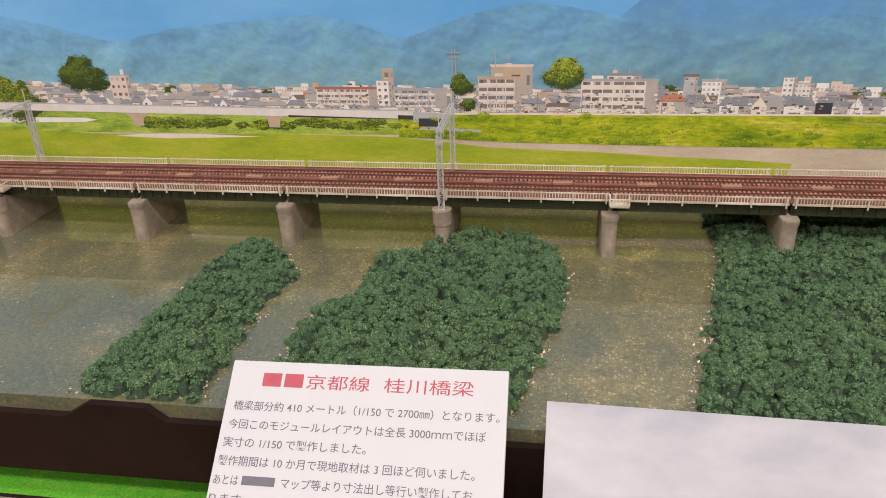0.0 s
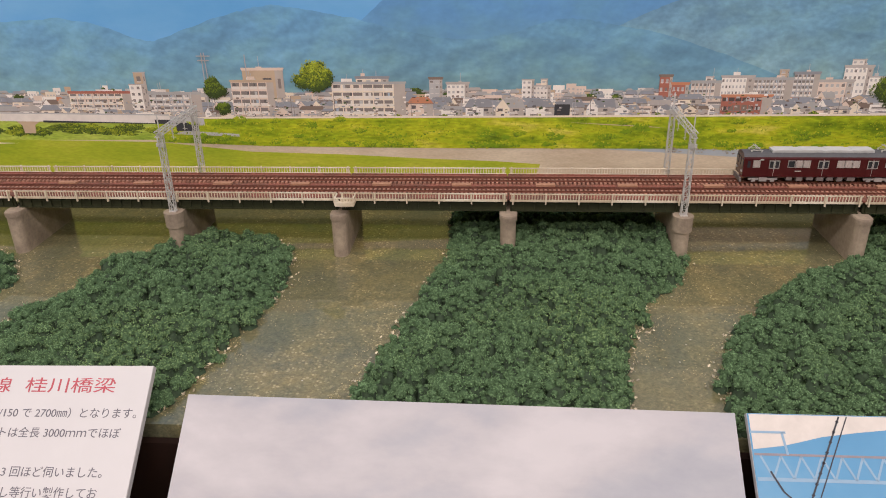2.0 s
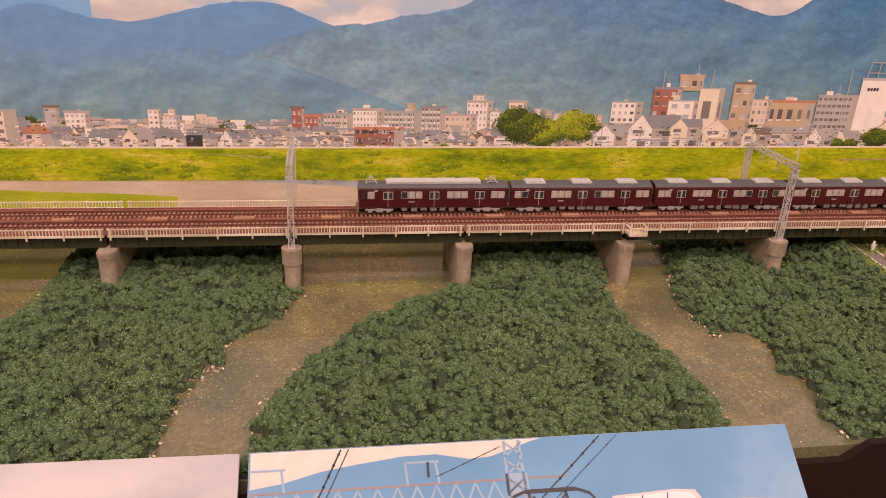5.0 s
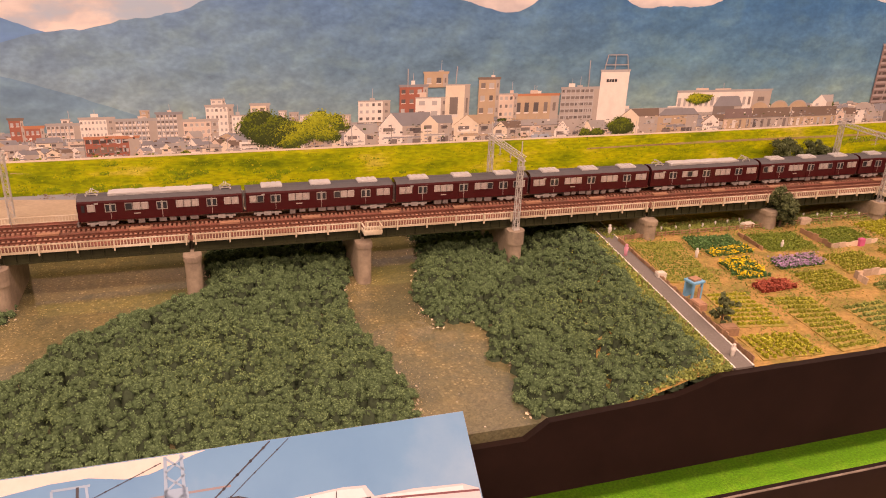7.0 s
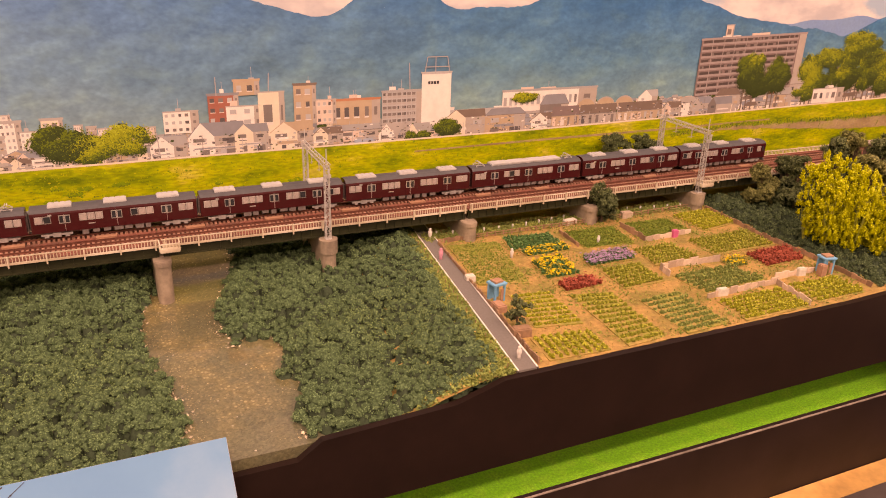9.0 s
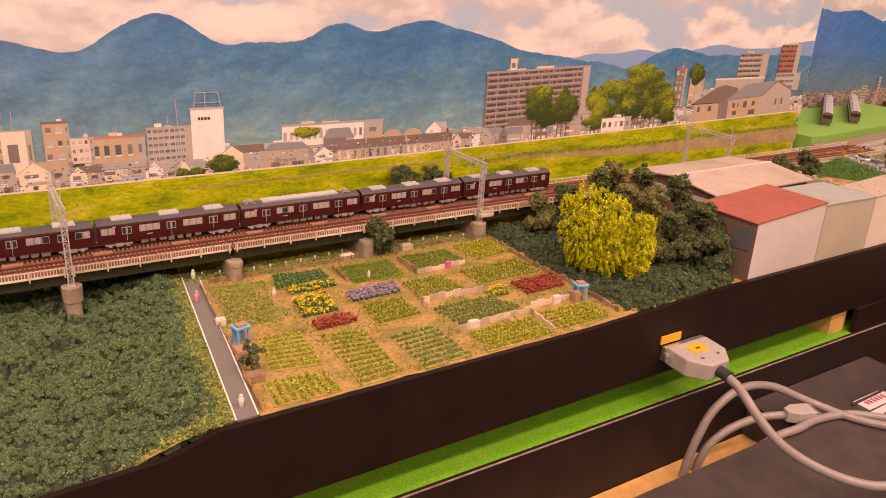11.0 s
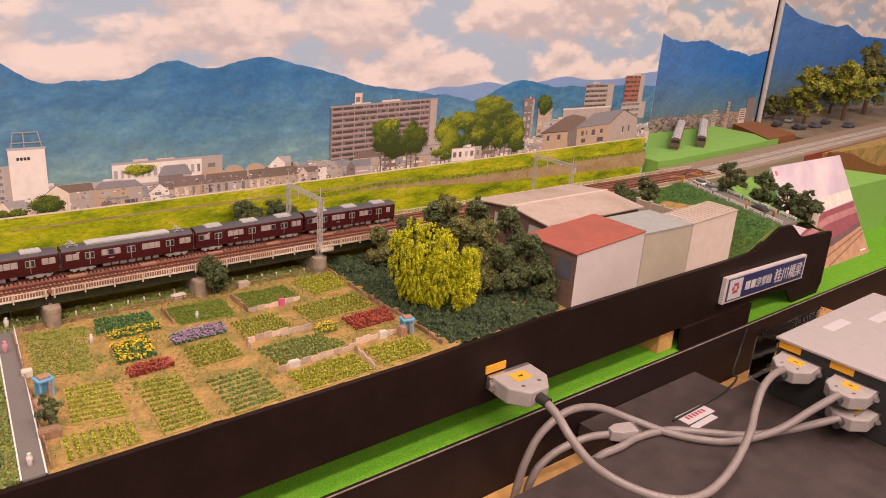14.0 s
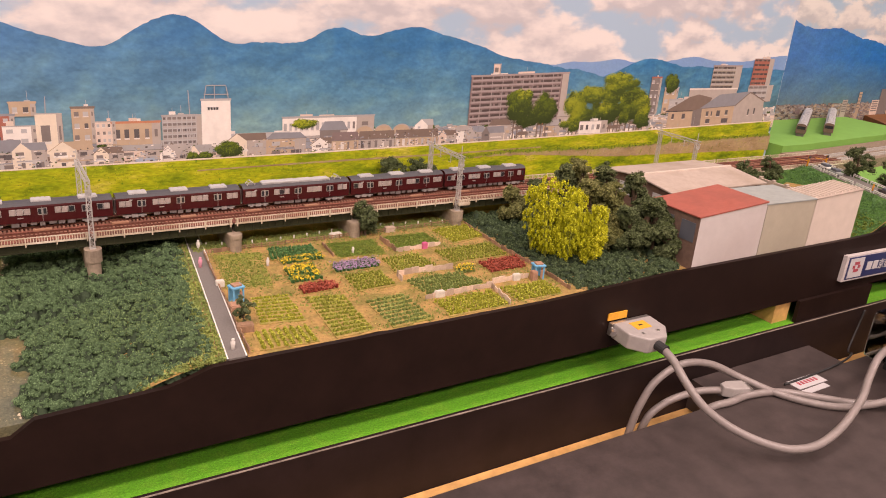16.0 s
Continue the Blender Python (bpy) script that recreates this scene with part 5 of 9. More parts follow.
block(NB, 0.511, 0.519, 0.112, 0.124, TAN, 3, 1, layer=11.5)
block(NB, 0.524, 0.546, 0.100, 0.1205, GREY, 4, 5, layer=11.6, band=RGREY, roof=SLATE)
block(NB, 0.464, 0.508, 0.0845, 0.1005, BRICK, 2, 6, layer=13.6, band=BRICK, roof=RORANGE)
block(NB, 0.546, 0.576, 0.094, 0.1135, PINK, 3, 5, layer=12.0, roof=RPALE)
block(NB, 0.566, 0.590, 0.096, 0.126, WHITE, 5, 5, layer=11.9, roof=RPALE)
block(NB, 0.571, 0.583, 0.124, 0.1325, BALC, 2, 2, layer=11.8)
block(NB, 0.588, 0.606, 0.096, 0.1175, WHITE, 4, 4, layer=12.1)
block(NB, 0.605, 0.622, 0.110, 0.1265, CREAM, 2, 2, layer=11.6, roof=RPALE)
for i in range(7):
    q = 0.630 + i * 0.0095
    block(NB, q, q + rnd.uniform(0.007, 0.011), 0.105, rnd.uniform(0.114, 0.1215), rnd.choice((WHITE, BALC, PINK, WSHADE)), 3, 3, layer=11.2 + i * 0.03)
block(NB, 0.704, 0.735, 0.108, 0.128, WHITE, 3, 4, layer=13)
block(NB, 0.744, 0.772, 0.104, 0.141, BRICK, 4, 3, layer=13.3, roof=SLATE)
block(NB, 0.768, 0.792, 0.140, 0.153, TAN, 1, 2, layer=13, roof=TAN)
block(NB, 0.760, 0.792, 0.100, 0.130, WHITE, 3, 2, layer=13.8)
block(NB, 0.790, 0.815, 0.100, 0.142, CREAM, 1, 1, layer=14.2)
block(NB, 0.824, 0.846, 0.110, 0.147, TAN, 3, 2, layer=13.3, roof=RBROWN)
block(NB, 0.846, 0.866, 0.108, 0.132, PINK, 3, 3, layer=13.6)
block(NB, 0.862, 0.912, 0.106, 0.130, TAN, 1, 4, layer=13.2, roof=RORANGE)
block(NB, 0.914, 0.960, 0.102, 0.136, GREY, 5, 7, layer=13.8, band=GREY, roof=RGREY, rail=RPALE, glass=(RECESS, WIN, GREY))
block(NB, 0.957, 0.990, 0.100, 0.153, WHITE, 1, 0, layer=14.8, roof=GREY)
s = Sheet()
for i, w in enumerate((0.010, 0.0015, 0.0015, 0.006)):
    s.rect(0.964 + i * 0.0032, 0.9665 + i * 0.0032, 0.1425, 0.1455, 15.6, DARK)
for a, b in (((0.960, 0.153), (0.963, 0.170)), ((0.988, 0.153), (0.985, 0.170)), ((0.963, 0.170), (0.985, 0.170)), ((0.960, 0.160), (0.988, 0.160)), ((0.972, 0.153), (0.972, 0.170)), ((0.944, 0.136), (0.943, 0.165)), ((0.752, 0.141), (0.752, 0.158)), ((0.800, 0.142), (0.801, 0.160)), ((-0.006, 0.088), (-0.006, 0.142)), ((-0.0015, 0.088), (-0.0035, 0.142)), ((-0.011, 0.139), (0.002, 0.139)), ((-0.010, 0.135), (0.001, 0.135)), ((0.034, 0.120), (0.034, 0.140)), ((0.655, 0.088), (0.655, 0.118)), ((0.698, 0.088), (0.697, 0.110))):
    d = Vector((b[0] - a[0], 0, b[1] - a[1])).normalized()
    n = (-d.z * 0.00045, d.x * 0.00045)
    s.poly(((a[0] - n[0], a[1] - n[1]), (a[0] + n[0], a[1] + n[1]), (b[0] + n[0], b[1] + n[1]), (b[0] - n[0], b[1] - n[1])), 15.8, RGREY)
s.make("printed_aerials", INKS, backdrop)
block(NB, 0.985, 1.060, 0.094, 0.112, GREY, 1, 0, layer=13.5, roof=GREY)
block(NB, 1.052, 1.174, 0.108, 0.130, WHITE, 1, 14, layer=11.6, roof=RGREY)
block(NB, 1.317, 1.487, 0.112, 0.179, APT, 9, 9, layer=12.9, band=PARA, slant=0.005, roof=PARA, rail=PARA, glass=(RECESS, WIN, APT))
block(NB, 1.352, 1.364, 0.180, 0.196, PINK, 1, 1, layer=12.7)
block(NB, 1.519, 1.576, 0.0935, 0.112, WHITE, 1, 4, layer=17.9)
block(NB, 1.657, 1.680, 0.120, 0.177, RECESS, 5, 2, layer=11.6, roof=BRICK)
block(NB, 1.796, 1.868, 0.156, 0.196, ROCK, 5, 5, layer=11.6, band=ROCK, roof=PARA, rail=RPALE, glass=(RECESS, WIN))
block(NB, 1.748, 1.866, 0.120, 0.158, WSHADE, 1, 0, layer=12.6, roof=BALC)
block(NB, 1.690, 1.722, 0.120, 0.160, TAN, 3, 2, layer=12.0, roof=GREY)
block(NB, 1.705, 1.760, 0.120, 0.141, GREY, 2, 4, layer=12.3, roof=RGREY)
block(NB, 1.897, 1.950, 0.162, 0.209, BRICK, 6, 4, layer=11.6, band=BRICK, glass=(RBROWN, RECESS))
block(NB, 1.895, 1.962, 0.135, 0.163, GREY, 3, 4, layer=11.8, band=GREY, rail=RPALE, glass=(RECESS, WIN))
s = Sheet()
house(s, 0.985, 1.032, 0.0845, 0.106, 0.114, CREAM, RBROWN, 14.8, gable=0.5)
house(s, 1.032, 1.082, 0.085, 0.106, 0.113, TAN, SLATE, 14.6)
house(s, 1.090, 1.125, 0.085, 0.098, 0.105, WHITE, RBROWN, 14.8, gable=0.6)
# a long brown terrace, three barrel roofs behind it, a white gable and low houses beside the tall flats
for a, b, wall in ((1.116, 1.153, TAN), (1.153, 1.205, WSHADE), (1.205, 1.271, TAN)):
    z = along(BTOP, a)
    s.rect(a, b, z - 0.001, 0.1015, 15.2, wall)
    s.poly(((a - 0.0006, 0.1005), (b, 0.1005), (b - 0.0015, 0.1108), (a + 0.0010, 0.1108)), 15.4, APT if b < 1.2 else RBROWN)
    s.rect(a, b, 0.0996, 0.1007, 15.5, RECESS)
    n = int((b - a) / 0.009)
    for k in range(n):
        q = a + (k + rnd.uniform(0.15, 0.35)) * (b - a) / n
        s.rect(q, q + rnd.uniform(0.0025, 0.0048), z + 0.002, 0.0982, 15.5, rnd.choice((RECESS, WIN, GREY, BALC, PINK)))
for k in range(3):
    c = 1.161 + k * 0.0265
    s.poly([(c + 0.0132 * math.cos(t), 0.1085 + 0.0105 * math.sin(t)) for t in np.linspace(0, math.pi, 13)], 14.9, TAN)
    s.poly([(c + 0.0132 * math.cos(t), 0.1085 + 0.0105 * math.sin(t)) for t in np.linspace(0, math.pi, 13)] + [(c + 0.0120 * math.cos(t), 0.1085 + 0.0088 * math.sin(t)) for t in np.linspace(math.pi, 0, 13)], 15.0, WSHADE)
house(s, 1.100, 1.137, 0.100, 0.114, 0.125, RECESS, SLATE, 14.5)
house(s, 1.234, 1.262, 0.104, 0.1165, 0.124, WHITE, GREY, 14.6, gable=0.7)
house(s, 1.272, 1.300, 0.0885, 0.101, 0.108, PINK, RBROWN, 15.2, gable=0.45)
house(s, 1.296, 1.322, 0.0890, 0.106, 0.113, WHITE, RPALE, 14.9)
house(s, 1.318, 1.346, 0.0890, 0.104, 0.112, RPALE, RBLUE, 15.3, gable=0.4)
house(s, 1.342, 1.380, 0.0895, 0.1015, 0.1105, RECESS, SLATE, 15.5, gable=0.35)
house(s, 1.352, 1.392, 0.100, 0.112, 0.120, PINK, RBROWN, 14.6)
house(s, 1.450, 1.482, 0.092, 0.108, 0.117, TAN, RGREY, 15.2)
house(s, 1.474, 1.500, 0.100, 0.121, 0.129, WSHADE, RPALE, 14.6)
# two large houses on the bank: a tan one with a hipped roof, a grey one with its gable end
s.poly(((1.707, 0.096), (1.790, 0.096), (1.786, 0.126), (1.707, 0.126)), 15.0, TAN)
s.poly(((1.766, 0.096), (1.790, 0.096), (1.786, 0.126), (1.764, 0.126)), 15.2, RECESS)
s.poly(((1.700, 0.1235), (1.765, 0.1235), (1.800, 0.128), (1.806, 0.144), (1.772, 0.150), (1.752, 0.146)), 15.4, RBROWN)
s.poly(((1.700, 0.1235), (1.765, 0.1235), (1.765, 0.1222), (1.700, 0.1222)), 15.5, DARK)
for a, b in ((1.716, 0.0055), (1.740, 0.0075)):
    s.rect(a, a + b, 0.110, 0.1185, 15.5, WIN)
    s.rect(a - 0.0004, a + b + 0.0004, 0.1092, 0.1102, 15.6, BALC)
s.poly(((1.788, 0.097), (1.868, 0.097), (1.867, 0.131), (1.786, 0.127)), 16.0, TAN)
s.poly(((1.868, 0.097), (1.952, 0.098), (1.944, 0.1355), (1.903, 0.1505), (1.867, 0.131)), 16.1, WSHADE)
s.poly(((1.780, 0.1265), (1.868, 0.1300), (1.903, 0.1535), (1.824, 0.1490)), 16.3, SLATE)
s.poly(((1.868, 0.1300), (1.903, 0.1535), (1.950, 0.1350), (1.949, 0.1335), (1.903, 0.1512), (1.869, 0.1285)), 16.4, RBROWN)
s.poly(((1.780, 0.1265), (1.868, 0.1300), (1.868, 0.1288), (1.780, 0.1252)), 16.4, RECESS)
for a, w, z0, z1 in ((1.798, 0.006, 0.113, 0.121), (1.810, 0.003, 0.113, 0.121), (1.824, 0.009, 0.112, 0.122), (1.846, 0.007, 0.114, 0.122), (1.905, 0.004, 0.112, 0.123), (1.921, 0.004, 0.113, 0.124), (1.800, 0.010, 0.101, 0.108), (1.840, 0.016, 0.100, 0.108)):
    s.rect(a, a + w, z0, z1, 16.5, WIN)
    s.rect(a - 0.0004, a + w + 0.0004, z0 - 0.0009, z0, 16.55, BALC)
for a, b, zw, zr, wall, roof, g, lay in ((0.690, 0.723, 0.0975, 0.1060, WHITE, RGREY, 0.62, 14.9), (0.724, 0.776, 0.1040, 0.1165, WHITE, SLATE, 0.45, 14.7), (0.766, 0.798, 0.1055, 0.1130, CREAM, SLATE, 0.55, 15.2), (0.800, 0.842, 0.1035, 0.1125, CREAM, TAN, 0.62, 15.0), (0.842, 0.872, 0.0985, 0.1050, CREAM, RBROWN, 0.5, 15.2), (0.868, 0.915, 0.1000, 0.1060, PINK, RGREY, None, 14.8), (0.910, 0.944, 0.0945, 0.1040, WHITE, RPALE, 0.5, 15.2), (0.940, 0.968, 0.0940, 0.1030, CREAM, RGREY, 0.5, 14.9)):
    house(s, a, b, along(BTOP, a) - 0.001, zw, zr, wall, roof, lay, gable=g)
    e = a + (b - a) * (g or 0.5)
    # balcony with a dark recess above it on the gable wall, and a lean-to beside the door
    s.rect(a + (e - a) * 0.18, a + (e - a) * 0.62, zw - 0.0065, zw - 0.0022, lay + 0.41, RECESS)
    s.rect(a + (e - a) * 0.14, a + (e - a) * 0.66, zw - 0.0078, zw - 0.0056, lay + 0.43, rnd.choice((BALC, WHITE, GREY)))
    s.rect(e + (b - e) * 0.25, e + (b - e) * 0.62, zw - 0.0060, zw - 0.0028, lay + 0.41, WIN)
    s.rect(a + (e - a) * 0.2, b - (b - e) * 0.2, zw - 0.0125, zw - 0.0112, lay + 0.41, rnd.choice((roof, RGREY, RBROWN)))
    for q in (0.25, 0.55, 0.8):
        s.rect(a + (b - a) * q, a + (b - a) * (q + 0.10), along(BTOP, a), zw - 0.0132, lay + 0.42, rnd.choice((RECESS, WIN, GREY, TAN)))
s.rect(0.884, 0.906, 0.0850, 0.0905, 15.6, WBLUE)
for i in range(5):
    house(s, 0.235 + i * 0.0275, 0.2605 + i * 0.0275, 0.082, 0.0915, 0.099, (WHITE, CREAM, WHITE, CREAM, WHITE)[i], (SLATE, RGREY, SLATE, SLATE, SLATE)[i], 14.9, gable=(None, 0.5, None, None, 0.4)[i])
house(s, 0.182, 0.205, 0.0825, 0.095, 0.101, PINK, RORANGE, 14.9)
s.rect(0.316, 0.330, 0.083, 0.094, 15.6, DARK)
s.make("printed_houses", INKS, backdrop)


# sheds, balconies, wires and posts between the printed houses
s = Sheet()
for i in range(1500):
    x = rnd.uniform(-0.14, 1.34)
    z = along(BTOP, x) + 0.001 + rnd.random() ** 1.5 * 0.018
    w, h = rnd.uniform(0.0008, 0.0036), rnd.uniform(0.0005, 0.0017)
    s.poly(((x, z), (x + w, z), (x + w * rnd.uniform(0.8, 1.0), z + h), (x + w * rnd.uniform(0.0, 0.2), z + h)), 15.62 + i % 5 * 0.02, rnd.choice((WSHADE, RECESS, GREY, RPALE, TAN, RBLUE, RBROWN, GLOOM, LDARK, WHITE)))
for i in range(70):
    x = rnd.uniform(-0.14, 1.9)
    z = along(BTOP, x)
    s.rect(x, x + 0.0005, z, z + rnd.uniform(0.010, 0.022), 15.75, rnd.choice((GREY, RGREY, RECESS)))
tagged(s.make("printed_clutter", INKS, backdrop), kind="stuff")

VD, DK, LT, MD, DM = (LDEEP, LDEEP, LDARK), (LDEEP, LDARK, LMID), (LMID, LLIGHT, LLIGHT), (LDARK, LMID, LLIGHT), (LDARK, LMID, LLIGHT)
for cx, cz, rx, rz, n, sh in ((-0.378, 0.119, 0.026, 0.018, 700, DK), (-0.458, 0.092, 0.026, 0.026, 800, MD), (0.094, 0.118, 0.018, 0.015, 600, MD), (0.003, 0.109, 0.011, 0.010, 260, DK), (0.008, 0.090, 0.008, 0.006, 160, DK), (0.618, 0.104, 0.024, 0.017, 700, DK), (0.642, 0.098, 0.022, 0.013, 500, LT), (0.670, 0.103, 0.022, 0.016, 700, LT),
                              (0.986, 0.0945, 0.016, 0.010, 420, DK), (0.945, 0.0895, 0.008, 0.005, 160, DK), (0.960, 0.0895, 0.008, 0.005, 160, DK), (1.080, 0.123, 0.016, 0.006, 200, LT), (1.404, 0.139, 0.025, 0.024, 1000, DK), (1.447, 0.132, 0.024, 0.023, 900, DK), (1.424, 0.120, 0.024, 0.014, 500, VD), (1.408, 0.150, 0.015, 0.012, 300, MD),
                              (1.600, 0.128, 0.050, 0.026, 1000, DK), (1.565, 0.150, 0.026, 0.018, 600, DM), (1.625, 0.142, 0.030, 0.022, 800, DM), (1.540, 0.122, 0.022, 0.020, 500, DK), (1.532, 0.151, 0.026, 0.013, 500, MD), (1.592, 0.166, 0.038, 0.018, 1100, DM), (1.622, 0.150, 0.018, 0.014, 400, DK), (1.508, 0.130, 0.023, 0.026, 900, LT), (1.505, 0.109, 0.022, 0.012, 400, MD), (1.567, 0.131, 0.013, 0.012, 300, LT), (1.646, 0.131, 0.019, 0.024, 700, LT), (1.650, 0.108, 0.018, 0.010, 300, DK), (1.612, 0.118, 0.012, 0.016, 300, MD), (1.704, 0.168, 0.015, 0.017, 600, DK)):
    s = Sheet()
    if cx > 1.3 and rz > 0.017:
        for q in (-0.35 * rx, -0.05 * rx, 0.3 * rx):
            s.rect(cx + q - 0.0012, cx + q + 0.0012, along(BTOP, cx), cz, 15.9 if cx > 1.5 else 16.5, RBROWN)
    blob(s, cx, cz, rx * 1.1, rz * 1.1, int(n * 3.4), 17 if cx < 1.3 else 17 - 0.9 * (cx > 1.5), sh, leaf=0.0009)
    s.make("printed_tree", INKS, backdrop)

# the grassy flood bank and the river flats below it
s = Sheet()
xs = np.arange(-0.06, BX1 + 0.001, 0.0105)
for a, b in zip(xs[:-1], xs[1:]):
    s.poly(((a, along(BFOOT, a)), (b, along(BFOOT, b)), (b, along(BTOP, b)), (a, along(BTOP, a))), 18)
s.make("printed_bank", bank_ink, backdrop, "yellow-green grassy river bank in print")
s = Sheet()
for a, b in zip(xs[:-1], xs[1:]):
    s.poly(((a, along(BTOP, a) - 0.0006), (b, along(BTOP, b) - 0.0006), (b, along(BTOP, b) + 0.0011), (a, along(BTOP, a) + 0.0011)), 18.6, CREAM)
s.make("printed_wall", INKS, backdrop, "cream kerb line on the bank")
s = Sheet()
for i in range(5200):
    x = rnd.uniform(-0.06, BX1)
    t = rnd.random() ** 1.3
    if noise.noise((x * 26, t * 3.0, 4.0)) + rnd.uniform(-0.3, 0.3) < 0.02:
        continue
    z = along(BFOOT, x) + t * (along(BTOP, x) - 0.0025 - along(BFOOT, x))
    w = rnd.uniform(0.0005, 0.0017)
    h = w * rnd.uniform(0.4, 0.9)
    k = [(x + w * math.cos(q) * rnd.uniform(0.4, 1.2), z + h * math.sin(q) * rnd.uniform(0.4, 1.3)) for q in np.linspace(0, 6.283, 6)[:-1]]
    s.poly(k, 18.8 + i % 4 * 0.07, rnd.choice((GRASS, GRASS, MEADOW, MEADOW, HAY, LMID if t < 0.5 else GRASS)))
for i in range(170):
    x = rnd.uniform(-0.05, 1.6)
    r = rnd.uniform(0.003, 0.008)
    blob(s, x, along(BFOOT, x) + 0.001 + r * 0.4 + (rnd.random() ** 4) * 0.024, r * 1.2, r * rnd.uniform(0.35, 0.6), 110, 19.2, rnd.choice(((GRASS, GRASS, MEADOW), (GRASS, MEADOW, MEADOW), (GRASS, GRASS, GRASS))), leaf=0.0010)
for i in range(15000):
    x = rnd.uniform(-0.06, BX1) if i < 9000 else rnd.uniform(1.05, BX1)
    t = rnd.random() if i < 9000 else rnd.uniform(0.4, 1.0)
    z = along(BFOOT, x) + t * (along(BTOP, x) - 0.004 - along(BFOOT, x))
    n = noise.noise((x * 34, t * 5.0, 9.0)) + rnd.uniform(-0.35, 0.35)
    if x > 1.3 and along(TLOW, x) < z < along(TTOP, x) and i % 8:
        continue
    if x > 1.3 and z > along(TTOP, x):
        n -= 0.34
    h, w, q = rnd.uniform(0.0007, 0.0022), rnd.uniform(0.00015, 0.0004), rnd.uniform(-0.0006, 0.0006)
    s.poly(((x - w, z), (x + w, z), (x + q, z + h)), 19.5 + i % 3 * 0.03, LMID if n < -0.5 else GRASS if n < -0.12 else MEADOW if n < 0.22 else HAY)
for i in range(500):
    x = rnd.uniform(0.42, 0.98)
    z = along(BFOOT, x) + rnd.uniform(-0.0035, 0.001)
    w = rnd.uniform(0.0006, 0.0016)
    s.poly(((x - w, z), (x, z - w * 0.6), (x + w, z), (x + w * 0.3, z + w * 0.7)), 19.8, rnd.choice((ROCK, ROCK, GREY, RBROWN)))
tagged(s.make("printed_scrub", INKS, backdrop), kind="stuff")

s = Sheet()
s.poly(((BX0, 0.024), (1.05, 0.024), (1.02, 0.030), (0.8, 0.041), (0.55, 0.0495), (0.44, 0.0555), (0.2, 0.057), (-0.06, 0.068), (BX0, 0.07)), 15.9)
s.make("printed_sandbar", sand_ink, backdrop, "pale sandbar in print")
s = Sheet()
s.poly(((0.36, 0.0520), (0.43, 0.0480), (0.52, 0.0425), (0.62, 0.0385), (0.82, 0.0315), (1.02, 0.024), (1.02, 0.031), (0.8, 0.0415), (0.55, 0.0495), (0.44, 0.0540)), 16.2)
s.make("printed_river", river_ink, backdrop, "grey river channel in print")
s = Sheet()
s.poly(((BX0, 0.06), (-0.45, 0.059), (-0.06, 0.060), (-0.06, 0.082), (BX0, 0.088)), 16.6)
s.make("printed_field", field_ink, backdrop)
s = Sheet()
s.poly(((BX0, 0.020), (0.30, 0.020), (0.305, 0.0370), (0.26, 0.0400), (0.20, 0.0420), (0.12, 0.046), (0.03, 0.0485), (-0.06, 0.058), (-0.2, 0.060), (-0.33, 0.0565), (-0.45, 0.0605), (BX0, 0.064)), 16.9)
s.make("printed_lawn", lawn_ink, backdrop, "bright yellow-green lawn in print")
s = Sheet()
s.poly(((-0.49, 0.0685), (-0.39, 0.0700), (-0.375, 0.0725), (-0.39, 0.0745), (-0.49, 0.0745)), 17.2, WHITE)
s.poly(((-0.36, 0.0555), (-0.30, 0.0535), (-0.20, 0.0565), (-0.26, 0.0585), (-0.33, 0.0580)), 17.2, CREAM)
s.poly(((-0.05, 0.066), (0.02, 0.0635), (0.02, 0.066), (-0.03, 0.069)), 18.4, GREY)
s.poly(((0.33, 0.0775), (0.40, 0.0740), (0.42, 0.0720), (0.36, 0.0752)), 19.0, TAN)
s.make("printed_paths", INKS, backdrop)
s = Sheet()
for i in range(46):
    blob(s, rnd.uniform(-0.34, -0.03), 0.0685 + rnd.uniform(-0.002, 0.006), rnd.uniform(0.007, 0.018), rnd.uniform(0.0025, 0.0050), 110, 17.3, rnd.choice((MD, MD, LT)), leaf=0.0010)
tagged(s.make("printed_bushes", INKS, backdrop), kind="stuff")
# road viaduct
s = Sheet()
s.poly(((BX0, 0.089), (-0.43, 0.0815), (-0.06, 0.0765), (-0.045, 0.0795), (-0.045, 0.0850), (-0.43, 0.0900), (BX0, 0.0955)), 19.0, BALC)
s.poly(((BX0, 0.093), (-0.43, 0.0888), (-0.045, 0.0838), (-0.045, 0.0850), (-0.43, 0.0902), (BX0, 0.0957)), 19.4, GREY)
s.poly(((-0.17, 0.0772), (-0.03, 0.0755), (-0.03, 0.0795), (-0.06, 0.0800), (-0.06, 0.0765), (-0.17, 0.0792)), 19.3, DARK)
for px in (-0.332, -0.187):
    s.poly(((px - 0.012, 0.0800), (px + 0.016, 0.0798), (px + 0.008, 0.0745), (px + 0.007, 0.0665), (px - 0.004, 0.0665), (px - 0.005, 0.0745)), 18.9, TAN)
s.poly(((-0.045, 0.0735), (-0.012, 0.0745), (-0.012, 0.0815), (-0.045, 0.0835)), 19.5, GREY)
s.poly(((-0.040, 0.0690), (-0.018, 0.0690), (-0.018, 0.0770), (-0.040, 0.0770)), 19.7, DARK)
s.make("printed_viaduct", INKS, backdrop, "long grey road viaduct in print")
